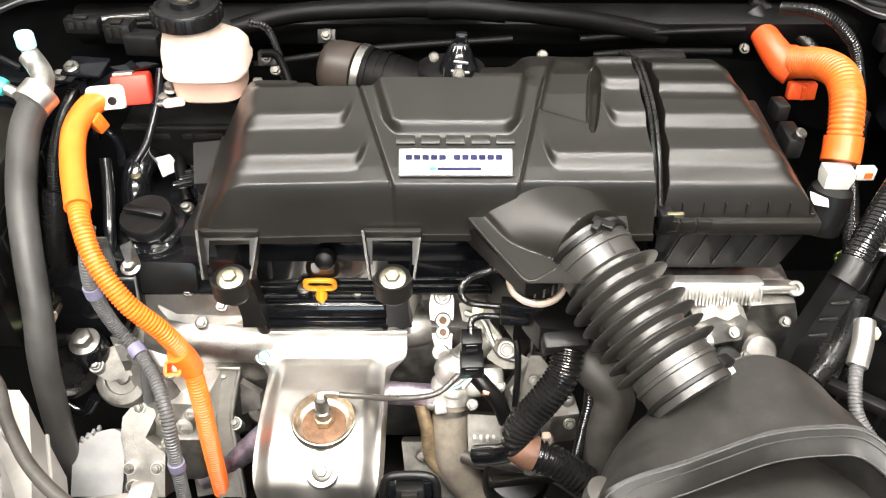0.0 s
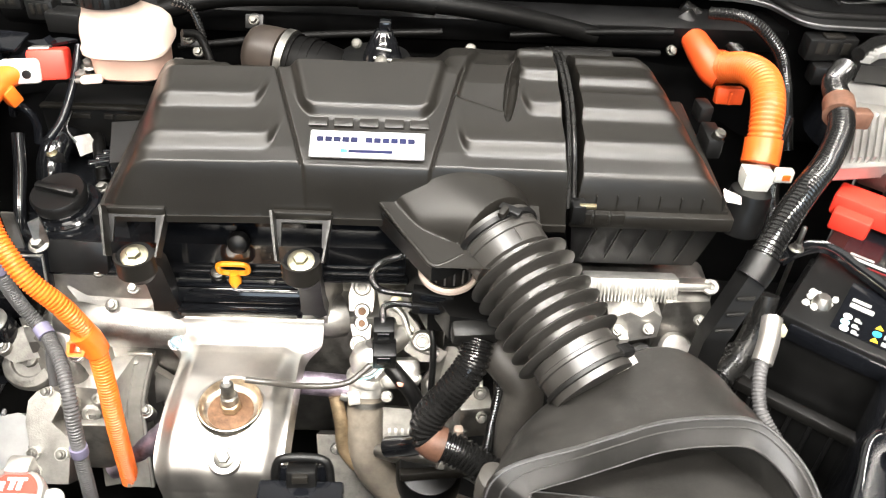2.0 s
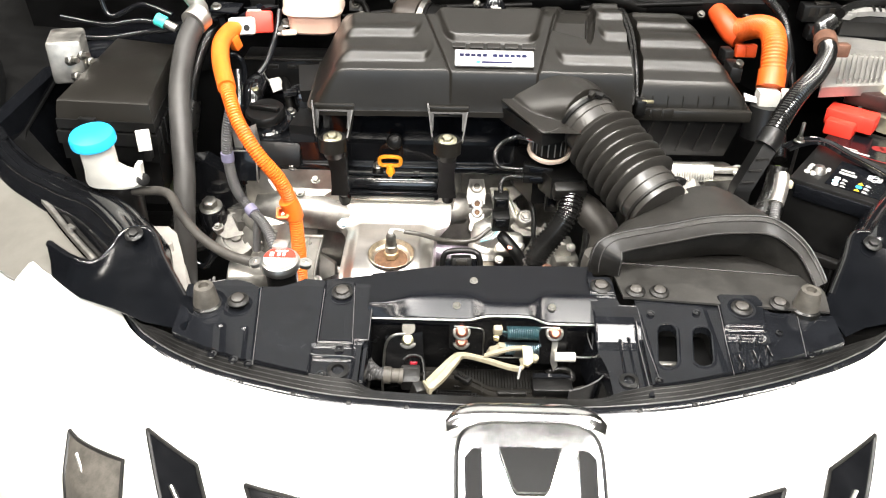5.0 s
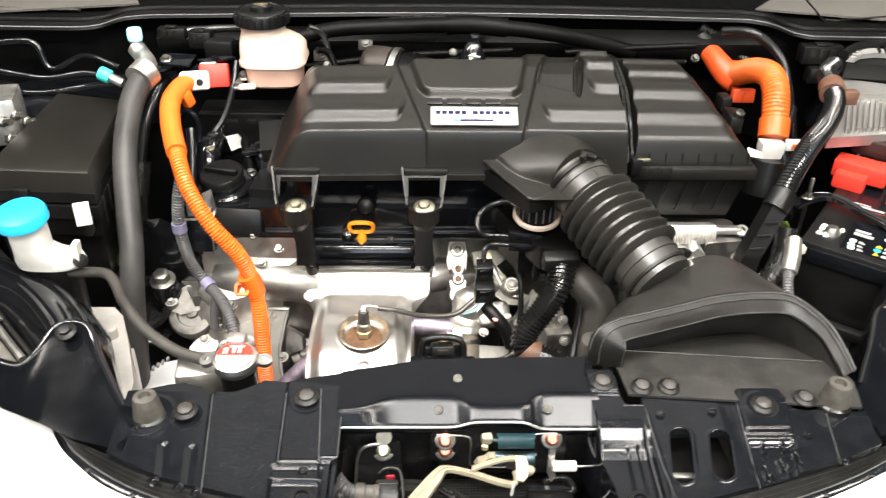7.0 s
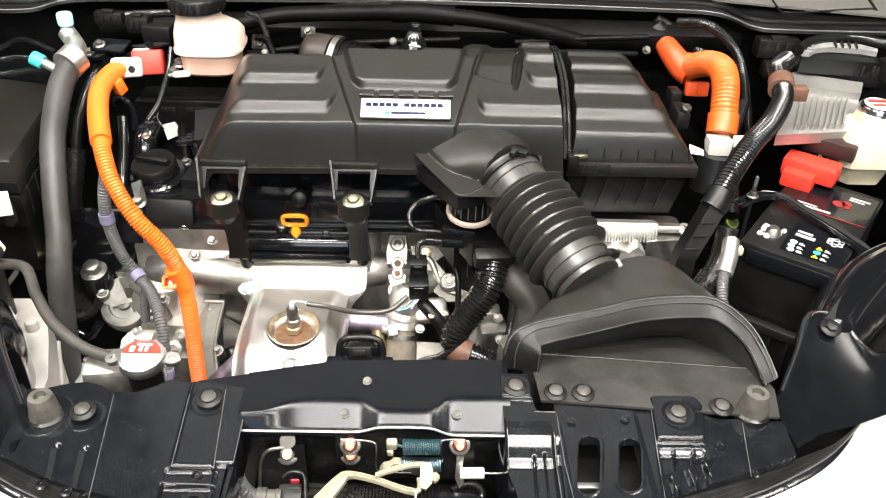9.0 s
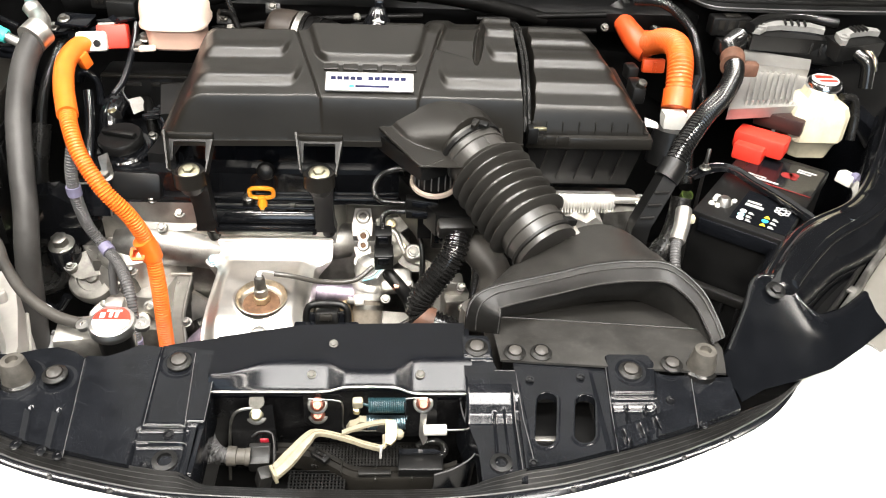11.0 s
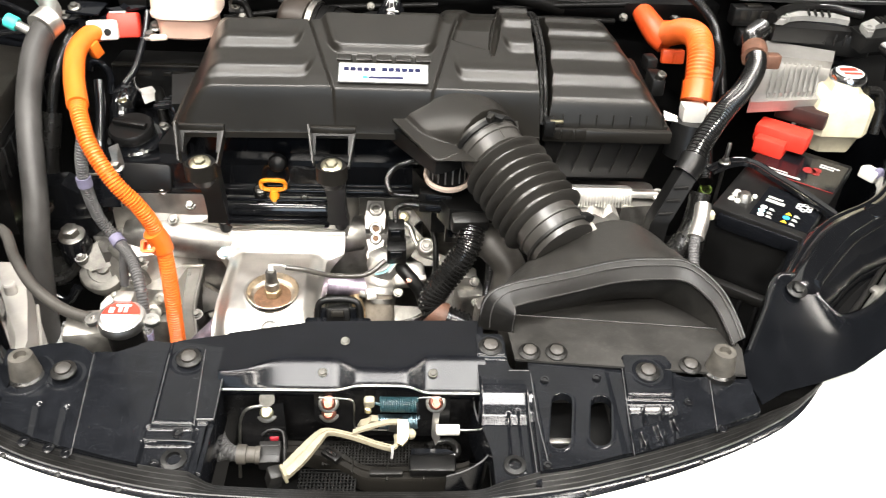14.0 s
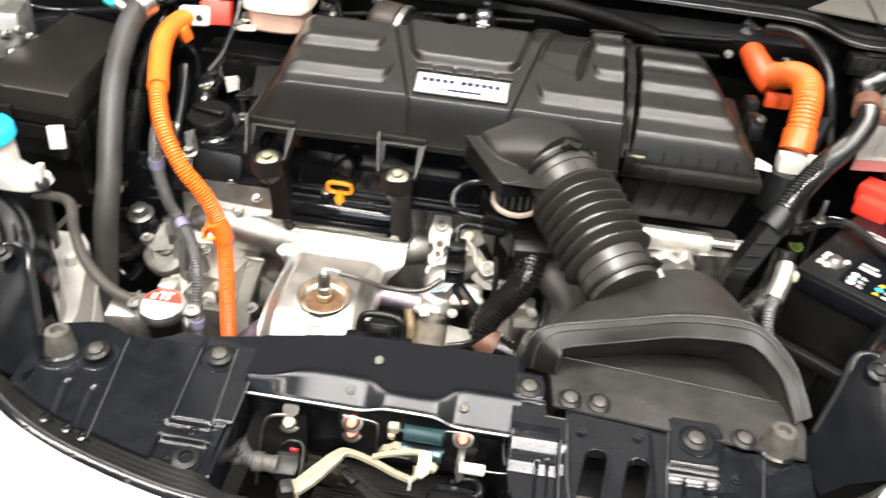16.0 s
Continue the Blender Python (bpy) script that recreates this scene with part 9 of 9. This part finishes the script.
def bodywork():
    t = thing("bumper", "white pearl front bumper with a slatted grille", "bumper")
    lip = [(x, y - 0.003, 0.80) for x, y in ((-0.665, 0.465), (-0.62, 0.430), (-0.56, 0.392), (-0.505, 0.358), (-0.472, 0.316), (-0.44, 0.286), (-0.40, 0.257), (-0.34, 0.230), (-0.29, 0.213), (-0.23, 0.197), (-0.15, 0.184), (0.04, 0.177), (0.13, 0.180), (0.23, 0.193), (0.31, 0.215), (0.38, 0.240), (0.46, 0.277), (0.505, 0.305), (0.54, 0.337), (0.575, 0.377), (0.62, 0.410), (0.715, 0.476))]
    sp = spline(lip, 0.012)
    cx = V(X0, 0.9, 0)

    def off(p, d, z):
        n = (V(p.x, p.y, 0) - cx).normalized()
        return V(p.x + n.x * d * 0.4, p.y - d, z)
    part("skin", thicken(loft([[off(p, -0.004, 0.806), off(p, 0.004, 0.808), off(p, 0.030, 0.800), off(p, 0.068, 0.778), off(p, 0.12, 0.748), off(p, 0.165, 0.71), off(p, 0.19, 0.65), off(p, 0.195, 0.55), off(p, 0.18, 0.42)] for p in sp]), 0.003), PAINT_WHITE, t)
    lx, ly = [p.x for p in sp], [p.y for p in sp]

    def on_skin(x, d, out):
        p = V(x, np.interp(x, lx, ly), 0)
        z = np.interp(d, [-0.004, 0.004, 0.030, 0.068, 0.12, 0.165, 0.19], [0.806, 0.808, 0.800, 0.778, 0.748, 0.71, 0.65])
        return off(p, d, z) + V(0, -out * 0.5, out)
    for flip in (-1, 1):
        for quad in (((0.293, 0.100), (0.222, 0.103), (0.196, 0.174), (0.236, 0.180)), ((0.422, 0.078), (0.352, 0.094), (0.296, 0.172), (0.346, 0.180)), ((0.515, 0.132), (0.436, 0.116), (0.415, 0.178), (0.492, 0.184))):
            a, b, c, d = [V(0.030 + flip * x, y, 0) for x, y in quad]
            rows = [[on_skin(*a.lerp(d, i / 10).lerp(b.lerp(c, i / 10), j / 10).xy, 0.003) for j in range(11)] for i in range(11)]
            outer = quad[0][1] > 0.1
            part("dark_slot", thicken(loft(rows), 0.003), BUFFER if outer else GLOSS, t, "hazy grey slanted lamp" if outer else "glossy black slanted slot")
            # Bright strips draw the slanted reflections and trim inside the slots.
            p, q = ((2, 2), (9, 7)) if outer else ((4, 3), (8, 6))
            part("slot_trim", sweep([rows[p[0]][p[1]].lerp(rows[q[0]][q[1]], k / 8) + V(0, -0.001, 0.002) for k in range(9)], 0.0026, 6, flat=0.6), ALU, t, "bright slanted streak")
            loop = rows[0] + [r[-1] for r in rows[1:]] + rows[-1][::-1][1:] + [r[0] for r in rows[::-1][1:]]
            part("slot_rim", sweep(loop, 0.0024, 6), PLASTIC_DUSTY, t)
    e = thing("front_emblem", "chrome framed front emblem on the bumper", "emblem")

    def front_face(x, d):
        """A point of the emblem's face, d along it from its upper edge."""
        return V(0.039 + x, 0.134 - d, 0.838 - 0.24 * d - 0.9 * d * d)

    def face_plate(pts, lift, thick):
        return slab([front_face(x, d) + V(0, 0, lift) for x, d in pts], thick, 0.001)
    ring = [(math.copysign(abs(math.cos(a)) ** 0.45, math.cos(a)) * (0.083 - 0.06 * (0.07 - 0.07 * math.sin(a))), 0.07 - 0.07 * math.copysign(abs(math.sin(a)) ** 0.45, math.sin(a))) for a in [2 * math.pi * i / 56 for i in range(56)]]
    part("frame", loft([[front_face(x * k, 0.07 + (d - 0.07) * k) + V(0, 0, h) for x, d in ring] for k, h in ((1.0, -0.03), (1.0, -0.003), (0.975, 0.0), (0.5, 0.001), (0.05, 0.001))], True, True), CHROME, e, "bright chrome frame")
    part("window", face_plate([(-0.034, 0.034), (0.034, 0.034), (0.020, 0.076), (0.015, 0.081), (-0.015, 0.081), (-0.020, 0.076)], 0.0035, 0.006), FIREWALL, e, "dark tapered opening")
    for f in (1, -1):
        part("window", face_plate([(f * 0.052, 0.037), (f * 0.062, 0.036), (f * 0.071, 0.046), (f * 0.069, 0.118), (f * 0.060, 0.124), (f * 0.050, 0.118)][::f], 0.0035, 0.006), FIREWALL, e)
    part("outline", sweep([front_face(x * 1.01, 0.07 + (d - 0.07) * 1.01) + V(0, 0, -0.002) for x, d in ring + ring[:1]], 0.0020, 8), PLASTIC_DARK, e, "dark outline of the frame")
    cap = [0.0, 0.12, 0.3, 0.5, 0.7, 0.88, 1.0]
    rows = []
    for i in range(33):
        u = -1 + i / 16
        y0 = 0.170 - 0.022 * abs(u) ** 7
        rows.append([V(0.0385 + 0.093 * u, y0 + 0.002, 0.79)] + [V(0.0385 + 0.093 * u * (1 - 0.04 * q), y0 + (0.133 - y0) * q, 0.823 + 0.019 * math.sin(math.pi * (0.18 + 0.62 * q)) - 0.012 * abs(u) ** 7) for q in cap] + [V(0.0385 + 0.088 * u, 0.134, 0.815)])
    part("top_bar", thicken(loft(rows), 0.0015), CHROME, e, "curved chrome top bar")
    for s in (1, -1):
        def side(pts):
            return [V(p[0] if s < 0 else 2 * X0 - p[0], p[1], p[2]) for p in pts]
        inner = spline(side([(-0.575, 0.455, 0.812), (-0.64, 0.525, 0.816), (-0.715, 0.610, 0.822), (-0.82, 0.715, 0.834), (-0.925, 0.83, 0.85)]), 0.01)
        outer = spline(side([(-0.635, 0.425, 0.795), (-0.70, 0.455, 0.785), (-0.78, 0.53, 0.78), (-0.88, 0.64, 0.79), (-0.985, 0.77, 0.80)]), 0.01)
        n = 40
        inner = [inner[round(i * (len(inner) - 1) / n)] for i in range(n + 1)]
        outer = [outer[round(i * (len(outer) - 1) / n)] for i in range(n + 1)]
        h = thing("headlamp", "hazy grey headlamp lens with a pale trim strip", "headlamp")
        part("lens", thicken(loft([[p + V(0, 0.004, -0.006), p.lerp(q, 0.08), p.lerp(q, 0.4) + V(0, 0, 0.010), p.lerp(q, 0.75) + V(0, 0, 0.010), q, q + V(0, 0.004, -0.010)] for p, q in zip(inner, outer)]), 0.004), LENS, h)
        part("trim_strip", sweep([p + V(-s * 0.006, 0.005, 0.002) for p in inner], 0.0055, 8), ALU_DULL, h, "pale trim strip")
        part("seal_strip", sweep([p + V(-s * 0.016, 0.013, -0.004) for p in inner], 0.004, 8), PLASTIC_DUSTY, h)
        for k in (8, 17, 27):
            part("trim_clip", box(inner[k] + V(-s * 0.008, 0.008, 0.004), (0.016, 0.014, 0.006), 0.002, (0, 0, 40 * s)), ALU_DULL, h)
        part("housing", loft([[p + V(-s * 0.02, 0.016, -0.012), p + V(-s * 0.075, 0.05, -0.03), p + V(-s * 0.08, 0.05, -0.15)] for p in inner]), PLASTIC_DARK, h)
        gut = [side([q])[0] for q in ((-0.78, 0.69, 0.80), (-0.925, 0.845, 0.835), (-1.03, 0.985, 0.86), (-1.10, 1.15, 0.90), (-1.12, 1.45, 0.95), (-0.84, 1.45, 0.95), (-0.84, 0.86, 0.82))]
        part("gutter", slab(gut if s > 0 else gut[::-1], 0.004), PLASTIC_DARK, h, "black wing gutter")
        w = thing("fender", "white pearl front wing panel", "fender")
        sp2 = spline(side([(-0.945, 0.85, 0.852), (-1.04, 0.975, 0.88), (-1.10, 1.12, 0.92), (-1.13, 1.40, 0.98)]), 0.02)
        part("skin", thicken(loft([[p + V(-s * 0.03, 0.0, -0.03), p + V(-s * 0.004, 0.0, 0.0), p + V(s * 0.03, -0.004, 0.0), p + V(s * 0.09, -0.02, -0.05), p + V(s * 0.12, -0.03, -0.16), p + V(s * 0.13, -0.03, -0.5)] for p in sp2]), 0.002), PAINT_WHITE, w)
        part("lower_skin", thicken(loft([[q + V(0, 0.002, -0.006), q + V(s * 0.003, -0.003, -0.001), q + V(s * 0.025, -0.030, -0.012), q + V(s * 0.055, -0.075, -0.06), q + V(s * 0.065, -0.09, -0.18), q + V(s * 0.06, -0.08, -0.36)] for q in outer]), 0.002), PAINT_WHITE, w)


bodywork()


# ---- small pieces belong to the part that carries them ----
def nest(thing_name, carrier, pieces):
    """Hang the pieces of a thing under the part of it that carries them."""
    for ob in list(bpy.data.objects):
        if ob.parent is not None or ob.name.split(".")[0] != thing_name:
            continue
        kids = list(ob.children)
        hosts = [k for k in kids if k.name.split(".")[0] == carrier]
        if not hosts:
            continue
        for k in kids:
            if k.name.split(".")[0] in pieces:
                at = sum((Vector(c) for c in k.bound_box), Vector()) / 8
                at = k.matrix_basis @ at
                host = min(hosts, key=lambda h: (h.matrix_basis @ (sum((Vector(c) for c in h.bound_box), Vector()) / 8) - at).length)
                k.parent = host
                k.matrix_parent_inverse = host.matrix_basis.inverted()


nest("engine_cover", "badge", ("badge_edge", "print_bar"))
nest("engine_cover", "shell", ("embossed_bar",))
nest("cover_mount", "boss", ("bolt",))
nest("air_filter_box", "lid", ("rib",))
nest("air_filter_box", "lower_case", ("case_rib",))
nest("air_filter_box", "flange", ("flange_block", "latch", "latch_clip", "side_clip"))
nest("brake_fluid_reservoir", "cap", ("grip_rib", "cap_label"))
nest("pressure_cap", "cap", ("ear", "ear_neck", "label_red", "label_white", "label_bar"))
nest("coolant_tank", "cap", ("cap_label", "label_bar"))
nest("oil_filler_cap", "cap", ("grip",))
nest("fuse_box", "lid", ("clip", "clip_arm"))
nest("fuse_box", "skirt", ("side_rib",))
nest("engine_control_unit", "plate", ("fin",))
nest("engine_control_unit", "connector_block", ("connector_rib",))
nest("engine_control_unit", "connector_top", ("connector_slot",))
nest("battery_tray", "wall", ("wall_rib",))
nest("intake_duct", "bellows", ("end_ring", "lower_tab"))
nest("engine_control_unit", "lever", ("lever_rib", "lever_eye"))
nest("exhaust_heat_shield", "panel", ("top_lip", "washer", "bolt", "bolt_seat"))
nest("exhaust_heat_shield", "dish", ("dish_well",))
nest("intake_duct", "bellows", ("clamp", "clamp_tab", "lower_tab", "end_ring"))
nest("intake_snorkel", "lip", ("lip_edge",))
nest("high_voltage_cable", "plug_face", ("face_hole",))
nest("high_voltage_cable", "plug_body", ("plug_latch",))
nest("high_voltage_cable", "clamp", ("clamp_block", "clamp_back", "clamp_bolt"))
nest("high_voltage_cable", "plug", ("tab", "tab_mark"))
nest("refrigerant_hose", "port", ("blue_cap",))
nest("refrigerant_hose", "port_low", ("teal_cap",))
nest("washer_filler", "neck", ("bracket", "bracket_eye"))
nest("push_clip", "head", ("pin",))
nest("wire_connector", "body", ("latch", "slot"))
nest("bonnet_latch", "washer", ("bolt",))
nest("bonnet_latch", "lever", ("lever_end", "lever_curl"))
nest("bonnet_latch", "spring", ("spring_arm",))
nest("horn_bracket", "body", ("body_rib", "red_button"))
nest("horn_bracket", "hose", ("hose_cuff", "hose_ring"))
nest("air_guide", "beam", ("beam_rib", "clip", "clip_long"))
nest("air_guide", "side_panel", ("side_edge",))
nest("bumper", "dark_slot", ("slot_rim", "slot_trim"))
nest("latch_crossmember", "beam", ("edge", "bolt"))
nest("radiator_cover", "tray", ("worn_edge", "drain_hole", "socket", "column_socket"))
nest("radiator_cover", "louvre", ("louvre_rib",))
nest("radiator_cover", "lip_skirt", ("rivet",))
nest("radiator_cover", "ribbed_strip", ("strip_edge",))
nest("headlamp", "lens", ("trim_strip", "seal_strip"))
nest("valve_cover", "spacer", ("bolt",))
nest("gearbox", "boss", ("bolt",))
nest("engine_side_casting", "flange_boss", ("bore",))
nest("engine_side_casting", "plate", ("bolt",))
nest("transmission_cooler", "ribbed_bar", ("rib",))
nest("transmission_cooler", "valve_body", ("bolt",))
nest("cowl", "seal", ("seal_lip", "seal_edge"))
nest("cowl", "corner_panel", ("panel_seam",))
nest("inner_wing", "rail", ("dimple", "bead"))
